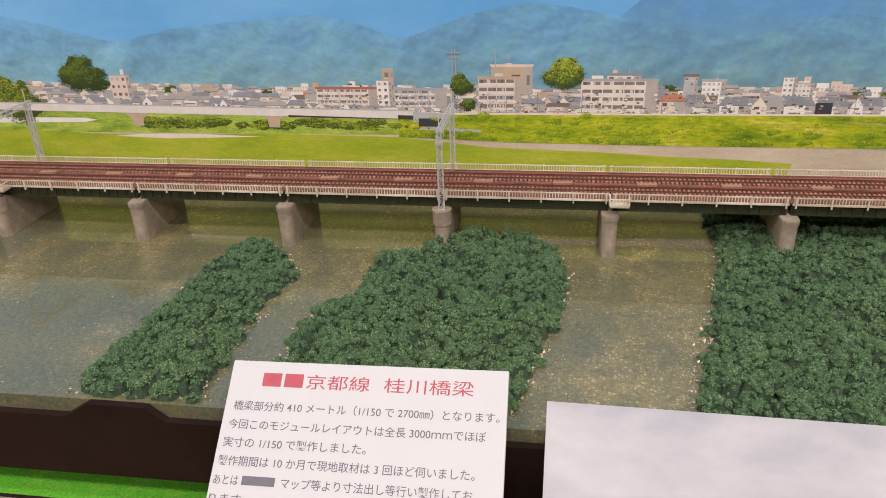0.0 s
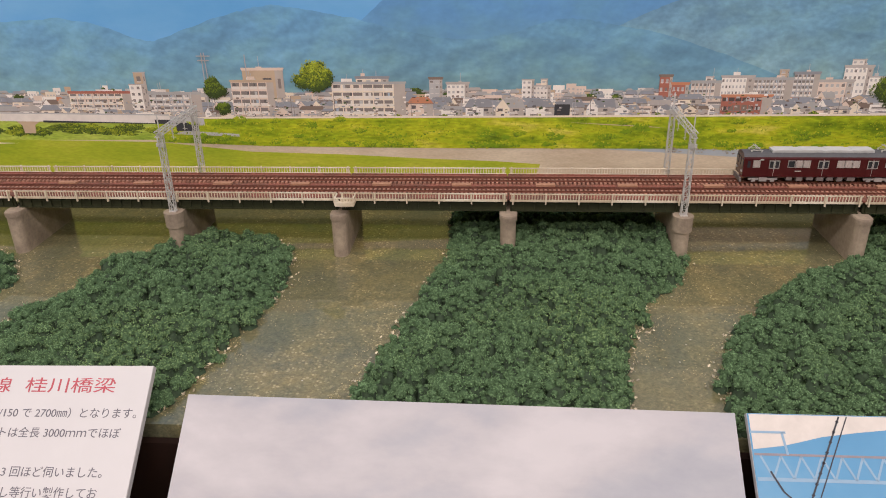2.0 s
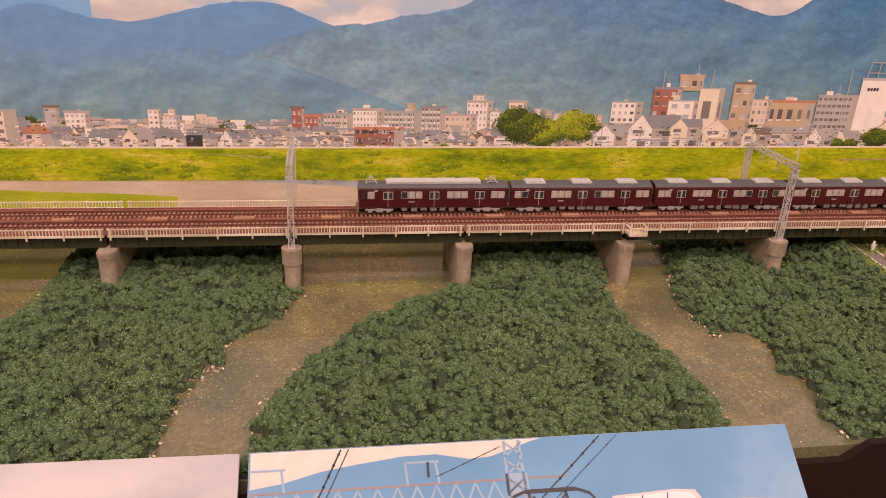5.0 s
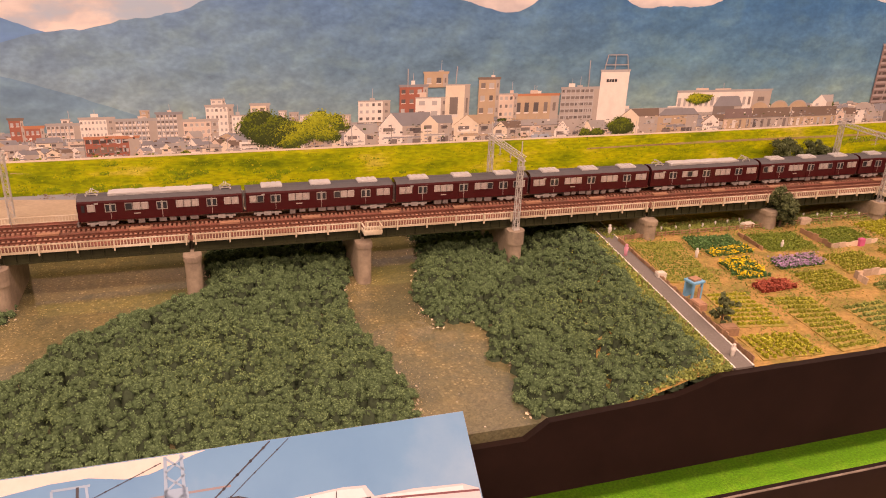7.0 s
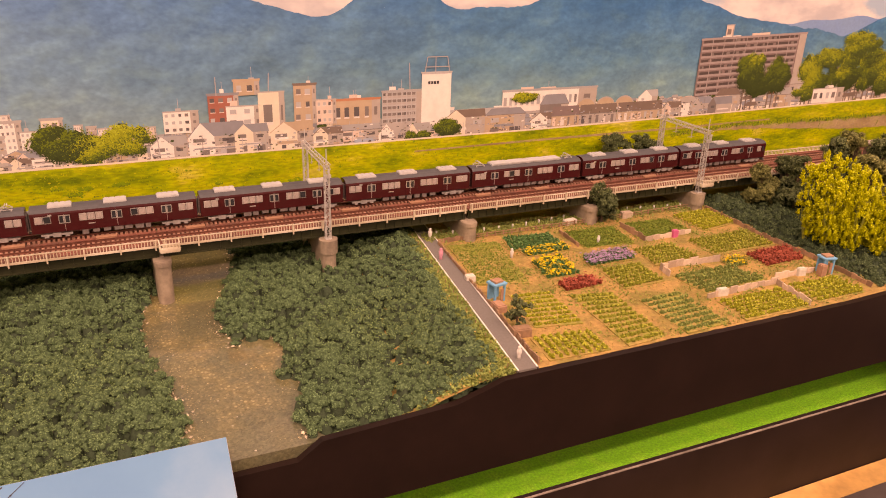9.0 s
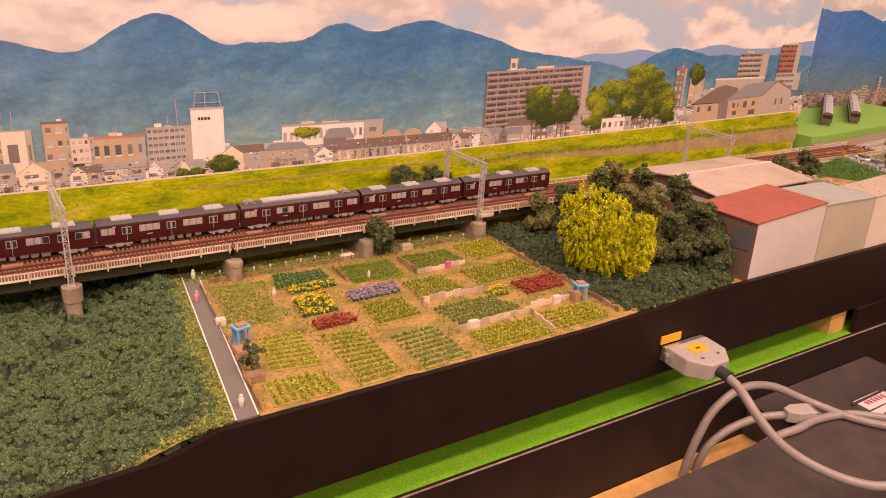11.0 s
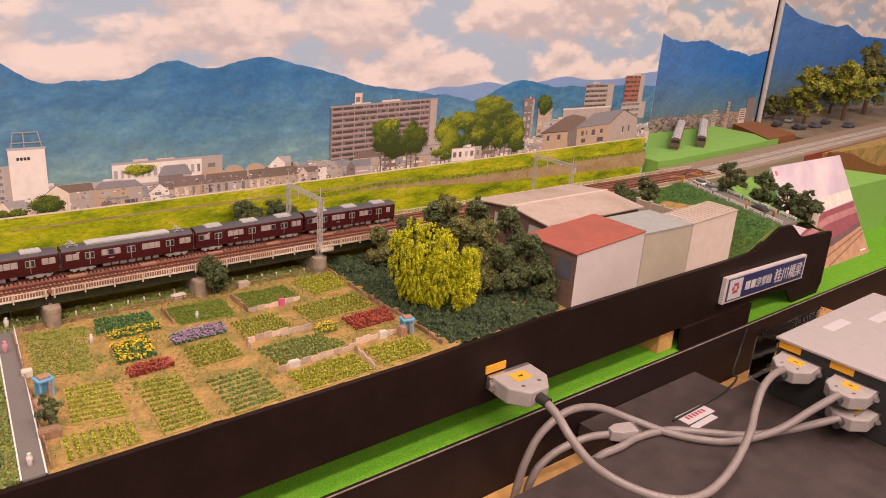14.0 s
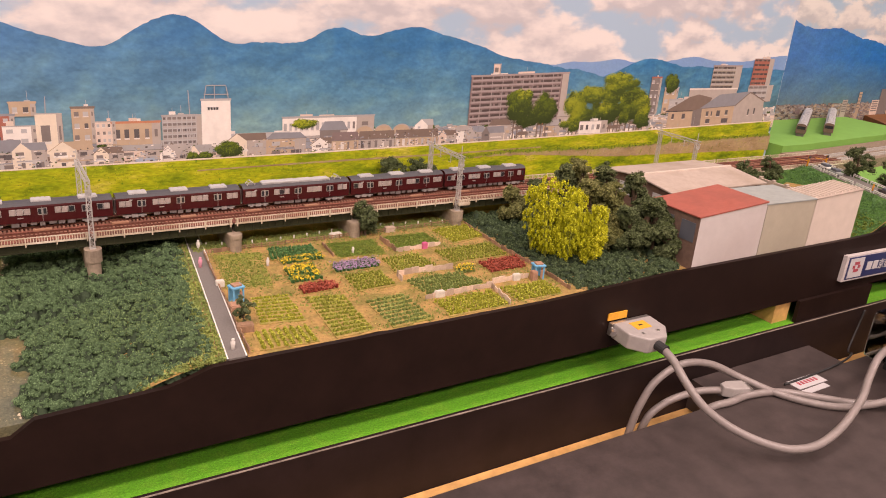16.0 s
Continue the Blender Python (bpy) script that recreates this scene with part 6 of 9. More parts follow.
# tan terraces on the lower bank to the right
s = Sheet()
s.poly(((0.95, 0.0735), (1.10, 0.0755), (1.30, 0.0760), (1.45, 0.0775), (1.45, 0.0755), (1.30, 0.0735), (1.10, 0.0730), (0.95, 0.0722)), 19.2)
edge = [(x, along(TLOW, x) + 0.0016 * noise.noise((x * 90, 1, 0)), along(TTOP, x) + 0.0022 * noise.noise((x * 60, 7, 0)) + 0.0012 * noise.noise((x * 400, 2, 0))) for x in np.arange(1.28, BX1, 0.003)]
for (a, l0, t0), (b, l1, t1) in zip(edge[:-1], edge[1:]):
    s.poly(((a, l0), (b, l1), (b, max(l1, t1)), (a, max(l0, t0))), 19.2)
s.make("printed_terrace", tan_ink, backdrop, "tan earth slope in print")
# grass that hangs over the strip, and dark runnels down its face
s = Sheet()
for i in range(3600):
    x = rnd.uniform(1.29, BX1 - 0.004)
    z = along(TTOP, x) + rnd.uniform(-0.0012, 0.0030) + 0.0022 * noise.noise((x * 60, 7, 0))
    w, h = rnd.uniform(0.0003, 0.0008), rnd.uniform(0.0012, 0.0036)
    q = rnd.uniform(-0.0018, 0.0004)
    s.poly(((x - w, z), (x + q, z - h), (x + w, z), (x, z + w * 1.5)), 19.6 + i % 3 * 0.03, rnd.choice((GRASS, LMID, GRASS, LLIGHT, MEADOW, LDARK)))
for i in range(110):
    x = rnd.uniform(1.36, BX1 - 0.008)
    t, d = rnd.uniform(0.1, 0.95), rnd.uniform(0.15, 0.5)
    lo, hi = along(TLOW, x), along(TTOP, x)
    z, h, w = lo + (hi - lo) * t, (hi - lo) * d * 0.5, rnd.uniform(0.0002, 0.0006)
    s.poly(((x - w, z + h), (x + w, z + h), (x + w - h * 0.7, max(lo, z - h)), (x - w - h * 0.7, max(lo, z - h))), 19.35 + i % 5 * 0.02, rnd.choice((RECESS, TAN, LMID, ROCK, TAN)))
tagged(s.make("printed_verge", INKS, backdrop), kind="stuff")
s = Sheet()
s.poly(((BX0, -0.018), (BX1, -0.018), (BX1, 0.026), (BX0, 0.026)), 19.9)
s.make("printed_shore", shade_ink, backdrop)

# ---- cycle path, allotment garden, trees ----
GZ = 0.0188
plank = mat("weathered_plank", (0.34, 0.20, 0.12), 0.8, var=0.25, scale=300, obj=0.3)
scrap = mat("pale_scrap_panel", (0.55, 0.42, 0.32), 0.7, var=0.2, scale=300, obj=0.35)
blue_paint = mat("sky_blue_paint", (0.12, 0.40, 0.62), 0.5, var=0.12, scale=200)
terracotta = mat("rusty_lid", (0.40, 0.22, 0.14), 0.7, var=0.2, scale=300)
figure_white = mat("figurine_white", (0.70, 0.66, 0.60), 0.6)
figure_pink = mat("figurine_pink", (0.70, 0.30, 0.38), 0.6)
figure_black = mat("figurine_dark", (0.06, 0.05, 0.05), 0.6)
LEAF = {k: mat("leaf_" + k, c, 0.75, var=0.25, scale=200, second=c2, island=0.26) for k, (c, c2) in {
    "olive": ((0.30, 0.325, 0.050), (0.38, 0.38, 0.055)), "lime": ((0.38, 0.395, 0.045), (0.46, 0.45, 0.055)), "green": ((0.21, 0.275, 0.075), (0.27, 0.32, 0.075)), "deep": ((0.075, 0.195, 0.060), (0.100, 0.225, 0.066)),
    "yellow": ((0.72, 0.50, 0.02), (0.80, 0.58, 0.03)), "red": ((0.36, 0.075, 0.045), (0.48, 0.115, 0.065)), "purple": ((0.36, 0.23, 0.38), (0.44, 0.28, 0.42)), "grass": ((0.16, 0.235, 0.04), (0.25, 0.28, 0.06)),
    "bamboo": ((0.56, 0.58, 0.025), (0.70, 0.68, 0.04)), "wood": ((0.165, 0.172, 0.056), (0.235, 0.228, 0.078)), "pine": ((0.088, 0.116, 0.046), (0.135, 0.160, 0.064)), "shrub": ((0.088, 0.138, 0.066), (0.115, 0.165, 0.072)), "turf": ((0.14, 0.21, 0.028), (0.22, 0.27, 0.045)), "straw": ((0.42, 0.32, 0.10), (0.36, 0.30, 0.08))}.items()}
# each leaf colour at 0.55: shade inside the foliage put into the colour
INNER_SHADE = {m.name: mat("inner_" + m.name, tuple(0.55 * c for c in m.node_tree.nodes["Mix"].inputs[6].default_value[:3]), 0.95, var=0.4, scale=500, bump=1.0, bscale=1200, spec=0.05) for m in LEAF.values()}
bark = mat("bark", (0.10, 0.065, 0.04), 0.9, var=0.3, scale=400, bump=0.6)

# path: asphalt ribbon with two white edge lines
def path_ribbon(a, b, z, material, name, label):
    ys = np.linspace(FY + 0.005, 0.075, 24)
    v, f = [], []
    for y in ys:
        e = bank_x(y)
        zz = max(ground_z(e + 0.004, y), ground_z(e + 0.016, y)) + 0.0016 + z
        v += [(e + a, y, zz), (e + b, y, zz), (e + a, y, zz - 0.003), (e + b, y, zz - 0.003)]
    for i in range(len(ys) - 1):
        n = 4 * i
        f += [(n, n + 1, n + 5, n + 4), (n, n + 4, n + 6, n + 2), (n + 1, n + 3, n + 7, n + 5)]
    f += [(0, 2, 3, 1)]
    return tagged(obj_from(name, v, f, material), label, "path", kind="structure")


path_ribbon(0.0, 0.0165, 0.0, asphalt, "path", "narrow grey asphalt cycle path across the bank")
path_ribbon(0.0004, 0.0014, 0.0005, white_line, "path_edge_line", "worn white line along the path")
path_ribbon(0.0150, 0.0160, 0.0005, white_line, "path_edge_line", "worn white line along the path")


def tuft_field(name, label, material, pts, leaf, per, lift, category="grass", kind="stuff", group=""):
    p = np.asarray(pts)
    v, f = leaves(p, leaf, per=per, jitter=lift, up=0.1)
    v[:, 2] = np.maximum(v[:, 2], p[:, 2].min() - 0.001)
    return tagged(fast_mesh(name, v, f, material), label, category, group=group, kind=kind)


# grass along the path, and thin turf over the sandy soil
pts = []
for i in range(8000):
    y = rnd.uniform(FY + 0.006, 0.06) if i % 4 else rnd.uniform(FY + 0.006, FY + 0.05)
    x = bank_x(y) - abs(rnd.gauss(0, (0.030, 0.009, 0.009, 0.018)[i % 4])) - 0.001
    pts.append((x, y, ground_z(x, y) + rnd.uniform(0, 0.0025)))
tuft_field("grass_verge", "yellowish rough grass verge beside the path", LEAF["straw"], pts[:450], 0.0010, 5, 0.0008)
tuft_field("grass_verge", "green rough grass verge beside the path", LEAF["green"], pts[450:], 0.0010, 6, 0.0007)
pts = []
for i in range(13000):
    x, y = rnd.uniform(0.905, 1.25), rnd.uniform(FY + 0.008, 0.02)
    if noise.noise((x * 30, y * 30, 5)) + rnd.uniform(-0.3, 0.3) > 0.02 and x > bank_x(y) + 0.02:
        pts.append((x, y, ground_z(x, y) + 0.0006))
tuft_field("thin_turf", "patchy dry green turf between the beds", LEAF["grass"], pts, 0.0008, 3, 0.0006)
pts = []
for i in range(3200):
    x, y = rnd.uniform(0.905, 1.25), rnd.uniform(FY + 0.008, 0.09)
    if x > bank_x(y) + 0.018:
        pts.append((x, y, ground_z(x, y) + 0.0004))
tuft_field("dry_straw", "loose straw-coloured flock on the soil", LEAF["straw"], pts, 0.0008, 2, 0.0006)


def bed(name, label, quad, rows, crop, height, leaf=0.00080, per=18, gap=0.0036, flowers=None, cols=False, grassy=False):
    """A planted bed: rows of leafy plants inside a quadrilateral of ground."""
    (a, b, c, d) = [Vector((x, y, 0)) for x, y in quad]
    lead, bloom, tufts = [], [], Tufts()
    row = ((a - d).length if not cols else (a - b).length) / rows
    for r in range(rows):
        t = (r + 0.5) / rows
        s, e = (a.lerp(d, t), b.lerp(c, t)) if not cols else (a.lerp(b, t), d.lerp(c, t))
        n = max(2, int((e - s).length / gap))
        for i in range(n):
            p = s.lerp(e, (i + 0.5 + rnd.uniform(-0.25, 0.25)) / n)
            z = ground_z(p.x, p.y)
            h = height * rnd.uniform(0.65, 1.1)
            if grassy:
                lead.append(np.array((p.x, p.y, z + h * 0.45)) + rng.normal(0, 1, (per * 2, 3)) * (gap * 0.40, gap * 0.30, h * 0.30))
            else:
                w = min(gap * 0.62, row * (0.52 if flowers or crop is LEAF["deep"] else 0.33)) * rnd.uniform(0.8, 1.2)
                tufts.add((p.x, p.y, z + h * 0.42), w, (0, 0, 0.6), per + 2, squash=max(0.7, 0.60 * h / w), fuzz=0.35)
            if flowers and rnd.random() < flowers[1]:
                bloom.append(np.array((p.x, p.y, z + h * 0.95)) + rng.normal(0, 1, (int(flowers[2] * 1.5), 3)) * (gap * 0.45, gap * 0.45, h * 0.16))
    ob = tagged(empty(name, *(sum((Vector(v) for v in (a, b, c, d)), Vector()) / 4)), label, "garden bed", group="allotment beds", kind="stuff")
    off = -np.array(ob.location)
    if grassy:
        v, f = leaves(np.concatenate(lead), leaf, up=0.1)
        fast_mesh("crop", v + off, f, crop, ob)
    else:
        tufts.make(leaf, crop, INNER_SHADE[crop.name], ob, off, names=("crop", "inner_crop"))
    if bloom:
        v, f = leaves(np.concatenate(bloom), leaf * 1.25, up=1.2)
        fast_mesh("blossom", v + off, f, LEAF[flowers[0]], ob)
    soil = Build()
    g = [(p.x, p.y) for p in (a, b, c, d)]
    mx, my = sum(p[0] for p in g) / 4, sum(p[1] for p in g) / 4
    g = [(mx + (x - mx) * 1.02, my + (y - my) * 1.03) for x, y in g]
    zs = ground_z(mx, my) + 0.0007
    soil.prism([(x + off[0], y + off[1]) for x, y in reversed(g)], zs - 0.004, zs)
    soil.make("soil", bed_soil, ob)
    return ob


bed_soil = mat("bed_soil", (0.38, 0.265, 0.085), 0.95, var=0.3, scale=300, bump=0.6, second=(0.27, 0.245, 0.055), mix=0.6)
B = "garden_bed"
bed(B, "thin grassy bed of green seedlings", ((0.931, -0.010), (0.979, -0.016), (0.961, -0.106), (0.921, -0.094)), 20, LEAF["turf"], 0.0018, per=13, grassy=True)
bed(B, "bed with rows of yellow-green seedlings", ((0.934, -0.122), (0.968, -0.126), (0.964, -0.182), (0.926, -0.176)), 8, LEAF["lime"], 0.0026, per=9)
bed(B, "bed with rows of bright lime-green plants", ((0.915, -0.190), (0.961, -0.195), (0.960, -0.223), (0.912, -0.221)), 8, LEAF["lime"], 0.0042, cols=True)
bed(B, "bed with dense rows of olive-green plants", ((0.981, -0.139), (1.016, -0.146), (1.010, -0.221), (0.976, -0.223)), 11, LEAF["olive"], 0.0034)
bed(B, "bed with straight rows of green seedlings", ((1.029, -0.166), (1.070, -0.164), (1.069, -0.221), (1.029, -0.223)), 8, LEAF["green"], 0.0032)
bed(B, "bed with leafy lime-green plants", ((1.088, -0.190), (1.156, -0.189), (1.152, -0.223), (1.087, -0.223)), 6, LEAF["lime"], 0.0046, per=16)
bed(B, "bed with leafy lime-green plants", ((1.166, -0.186), (1.222, -0.188), (1.221, -0.219), (1.167, -0.220)), 6, LEAF["lime"], 0.0046, per=16)
bed(B, "bed with tall green bean rows", ((1.087, -0.137), (1.146, -0.138), (1.160, -0.170), (1.090, -0.176)), 6, LEAF["green"], 0.0050, per=16)
bed(B, "bed with dense olive-green plants", ((1.033, -0.106), (1.074, -0.104), (1.073, -0.142), (1.032, -0.144)), 6, LEAF["olive"], 0.0045, per=15)
bed("flower_bed", "flower bed of muted purple blossom", ((1.034, -0.075), (1.083, -0.073), (1.080, -0.094), (1.030, -0.096)), 5, LEAF["deep"], 0.0048, flowers=("purple", 0.95, 12), per=12)
bed(B, "bed of dense deep green leaves", ((0.987, -0.010), (1.035, -0.014), (1.035, -0.042), (0.982, -0.040)), 8, LEAF["deep"], 0.0044, per=16)
bed("flower_bed", "flower bed of bright yellow blossom", ((0.988, -0.044), (1.036, -0.041), (1.034, -0.056), (0.988, -0.058)), 4, LEAF["deep"], 0.0046, flowers=("yellow", 0.6, 9))
bed("flower_bed", "flower bed of bright yellow blossom", ((0.985, -0.069), (1.017, -0.067), (1.012, -0.106), (0.980, -0.106)), 8, LEAF["deep"], 0.0054, flowers=("yellow", 0.62, 10), per=14)
bed("flower_bed", "narrow flower bed of dark red blossom", ((0.982, -0.117), (1.018, -0.114), (1.018, -0.131), (0.981, -0.133)), 4, LEAF["red"], 0.0050, flowers=("red", 0.9, 12), per=14)
bed(B, "bed of loose green grass", ((1.054, -0.015), (1.107, -0.018), (1.102, -0.062), (1.050, -0.057)), 18, LEAF["turf"], 0.0026, per=22, grassy=True)
bed(B, "bed with leafy olive-green plants", ((1.090, -0.077), (1.135, -0.074), (1.136, -0.112), (1.088, -0.112)), 7, LEAF["olive"], 0.0045, per=15)
bed(B, "fenced bed of loose green grass", ((1.121, -0.016), (1.175, -0.017), (1.177, -0.052), (1.121, -0.057)), 15, LEAF["turf"], 0.0025, per=22, grassy=True)
bed(B, "bed with leafy yellow-green plants", ((1.189, -0.011), (1.240, -0.009), (1.237, -0.050), (1.191, -0.058)), 7, LEAF["lime"], 0.0044, per=15)
bed(B, "bed with leafy yellow-green plants", ((1.155, -0.075), (1.230, -0.073), (1.230, -0.111), (1.157, -0.111)), 7, LEAF["olive"], 0.0046, per=16)
bed("flower_bed", "flower bed of dark red blossom", ((1.183, -0.121), (1.235, -0.121), (1.228, -0.148), (1.183, -0.150)), 6, LEAF["red"], 0.0048, flowers=("red", 0.8, 10), per=13)
bed("flower_bed", "small patch of yellow blossom", ((1.150, -0.127), (1.174, -0.127), (1.168, -0.142), (1.150, -0.141)), 4, LEAF["green"], 0.0050, flowers=("yellow", 0.55, 9))


# fences and scrap-board edgings, board by board
def board_fence(pts, h, w, material, name, label):
    ob = tagged(empty(name, pts[0][0], pts[0][1], ground_z(*pts[0])), label, "fence", group="garden fences")
    first = None
    for (ax, ay), (bx, by) in zip(pts[:-1], pts[1:]):
        L = math.hypot(bx - ax, by - ay)
        n = max(1, round(L / w))
        ang = math.atan2(by - ay, bx - ax)
        for i in range(n):
            t = (i + 0.5) / n
            x, y = ax + (bx - ax) * t, ay + (by - ay) * t
            if first is None:
                first = Build().box(-w * 0.48, w * 0.48, -0.0005, 0.0005, -0.003, h, bev=0.00012).make("board", material, ob)
                o = first
            else:
                o = twin(first, ob)
            o.location = (x - pts[0][0], y - pts[0][1], ground_z(x, y) - ob.location.z + rnd.uniform(-0.0006, 0.0004))
            o.rotation_euler = (rnd.uniform(-0.08, 0.08), rnd.uniform(-0.05, 0.05), ang + rnd.uniform(-0.05, 0.05))
            o.scale = (1, 1, rnd.uniform(0.8, 1.15))
    return ob


board_fence(((0.923, -0.004), (0.9025, -0.222)), 0.0046, 0.0040, plank, "plank_fence", "low weathered brown plank fence along the path")
board_fence(((1.240, -0.004), (1.236, -0.090), (1.239, -0.150), (1.235, -0.214)), 0.0046, 0.0052, plank, "plank_fence", "low brown plank fence beside the shrubs")
board_fence(((1.049, -0.012), (1.046, -0.052)), 0.0042, 0.0050, plank, "plank_fence", "short brown plank edging of a bed")
board_fence(((1.116, -0.020), (1.116, -0.061)), 0.0060, 0.0060, plank, "plank_fence", "short brown plank edging of a bed")
board_fence(((1.116, -0.061), (1.150, -0.059), (1.174, -0.057)), 0.0056, 0.0090, scrap, "scrap_board_fence", "edging of pale scrap boards round a bed")
board_fence(((1.083, -0.136), (1.086, -0.120)), 0.0058, 0.0060, scrap, "scrap_board_fence", "edging of pale scrap boards round a bed")
board_fence(((1.086, -0.120), (1.150, -0.124)), 0.0066, 0.0085, scrap, "scrap_board_fence", "edging of pale scrap boards round a bed")
board_fence(((1.084, -0.182), (1.116, -0.181), (1.163, -0.179)), 0.0056, 0.0085, scrap, "scrap_board_fence", "edging of pale scrap boards round a bed")
board_fence(((1.162, -0.180), (1.155, -0.221)), 0.0050, 0.0075, scrap, "scrap_board_fence", "edging of pale scrap boards round a bed")
board_fence(((1.168, -0.172), (1.212, -0.173)), 0.0060, 0.0080, scrap, "scrap_board_fence", "edging of pale scrap boards beside a blue hut")
board_fence(((0.926, 0.000), (0.958, 0.000)), 0.0050, 0.0055, plank, "plank_fence", "low red-brown plank fence beside a pier")


def rail_fence(pts, name, label):
    ob = tagged(empty(name, pts[0][0], pts[0][1], ground_z(*pts[0])), label, "fence", group="garden fences")
    z0 = ob.location.z
    b = Build()
    for (ax, ay), (bx, by) in zip(pts[:-1], pts[1:]):
        for h in (0.0018, 0.0042):
            b.bar((ax - pts[0][0], ay - pts[0][1], ground_z(ax, ay) - z0 + h), (bx - pts[0][0], by - pts[0][1], ground_z(bx, by) - z0 + h), 0.0004)
    b.make("rail", plank, ob)
    first = None
    for (ax, ay), (bx, by) in zip(pts[:-1], pts[1:]):
        n = max(2, int(math.hypot(bx - ax, by - ay) / 0.009))
        for i in range(n):
            x, y = ax + (bx - ax) * i / n, ay + (by - ay) * i / n
            if first is None:
                o = first = Build().box(-0.0005, 0.0005, -0.0005, 0.0005, -0.002, 0.0052).make("post", plank, ob)
            else:
                o = twin(first, ob)
            o.location = (x - pts[0][0], y - pts[0][1], ground_z(x, y) - z0)
    return ob


rail_fence(((0.958, 0.000), (1.075, 0.0), (1.16, 0.003), (1.245, 0.006)), "rail_fence", "brown two-rail fence behind the allotments")
pn = Build()
for i in range(24):
    y = -0.222 + i * 0.0105
    x = bank_x(y) - 0.0052
    pn.bar((x, y, ground_z(x, y) - 0.001), (x, y, ground_z(x, y) + 0.0058), 0.0003)
tagged(pn.make("wire_fence", plank), "row of thin brown stakes along the path", "fence", kind="stuff")
first = None
for i in range(20):
    x, y = 0.931 + i * 0.0158, 0.018 - 0.006 * math.sin(i * 0.4) - i * 0.0003
    z = ground_z(x, y)
    if first is None:
        first = tagged(Build().box(-0.0007, 0.0007, -0.0007, 0.0007, -0.002, 0.0052, bev=0.0001).make("white_stake", white_line), "small white marker stake in the grass", "stake", group="white stakes")
        first.location = (x, y, z)
    else:
        copy_thing(first, pose(x, y, z))
pts = []
for i in range(3600):
    x, y = rnd.uniform(0.915, 1.25), rnd.gauss(0.014, 0.0065)
    if y < 0.030:
        pts.append((x, y, ground_z(x, y) + rnd.uniform(0, 0.003)))
tuft_field("grass_strip", "strip of darker green grass below the bridge", LEAF["green"], pts, 0.0009, 5, 0.0007)


def hut(x, y, turn, label):
    ob = tagged(empty("garden_hut", x, y, ground_z(x, y)), label, "hut", group="blue garden huts")
    ob.rotation_euler[2] = turn
    b = Build()
    for sx in (-1, 1):
        for sy in (-1, 1):
            b.box(sx * 0.0045 - 0.0008, sx * 0.0045 + 0.0008, sy * 0.0040 - 0.0008, sy * 0.0040 + 0.0008, -0.002, 0.0140)
    b.make("frame", blue_paint, ob)
    Build().box(-0.0052, 0.0052, 0.0036, 0.0044, 0.0, 0.0135).make("back_panel", blue_paint, ob)
    Build().box(0.0012, 0.0040, -0.0046, -0.0038, 0.0, 0.0105).make("door", terracotta, ob)
    Build().box(-0.0062, 0.0062, -0.0056, 0.0056, 0.0138, 0.0156, bev=0.0005).make("roof", blue_paint, ob)
    Build().box(-0.0040, 0.0040, -0.0034, 0.0034, 0.0156, 0.0172, bev=0.0003).make("lid", terracotta, ob)
    return ob


hut(0.921, -0.124, 0.2, "sky-blue garden hut with rusty lid beside the path")
hut(1.222, -0.176, -0.2, "sky-blue garden hut with rusty lid beside red flowers")


def box_thing(name, label, cat, x, y, dx, dy, h, material, turn=0.0):
    b = Build().box(-dx, dx, -dy, dy, -0.001, h, bev=min(dx, dy, h) * 0.15)
    b.box(-dx * 0.8, dx * 0.8, -dy * 0.8, dy * 0.8, h, h + 0.0006)
    o = tagged(b.make(name, material), label, cat)
    o.location, o.rotation_euler = (x, y, ground_z(x, y)), (0, 0, turn)
    return o


white_pot = mat("worn_white", (0.62, 0.58, 0.50), 0.6, var=0.15, scale=300)
pink_cloth = mat("pink_cloth", (0.62, 0.12, 0.25), 0.8)
for x, y, dx, dy, h, m, n, l in ((1.072, 0.004, 0.007, 0.003, 0.005, white_pot, "storage_chest", "worn white chest by the rail fence"), (1.140, 0.002, 0.006, 0.003, 0.006, scrap, "scrap_heap", "small heap of pale scrap wood"), (1.152, -0.060, 0.003, 0.002, 0.0065, pink_cloth, "cloth_bundle", "pink cloth bundle on a scrap board fence"), (1.196, -0.174, 0.004, 0.002, 0.007, white_pot, "crate", "pale crate beside a garden fence"), (1.214, -0.180, 0.003, 0.003, 0.010, terracotta, "barrel", "rusty barrel beside the blue hut"),
                                 (0.917, -0.085, 0.004, 0.003, 0.005, white_pot, "crate", "pale crate beside the path fence"), (0.914, -0.142, 0.004, 0.006, 0.006, terracotta, "woodpile", "rusty brown woodpile beside the hut"), (0.911, -0.182, 0.007, 0.004, 0.006, plank, "planter", "brown wooden planter box by the path"), (1.100, -0.181, 0.005, 0.002, 0.006, white_pot, "crate", "pale crate in a bed's edging")):
    box_thing(n, l, n.replace("_", " "), x, y, dx, dy, h, m, rnd.uniform(-0.2, 0.2))


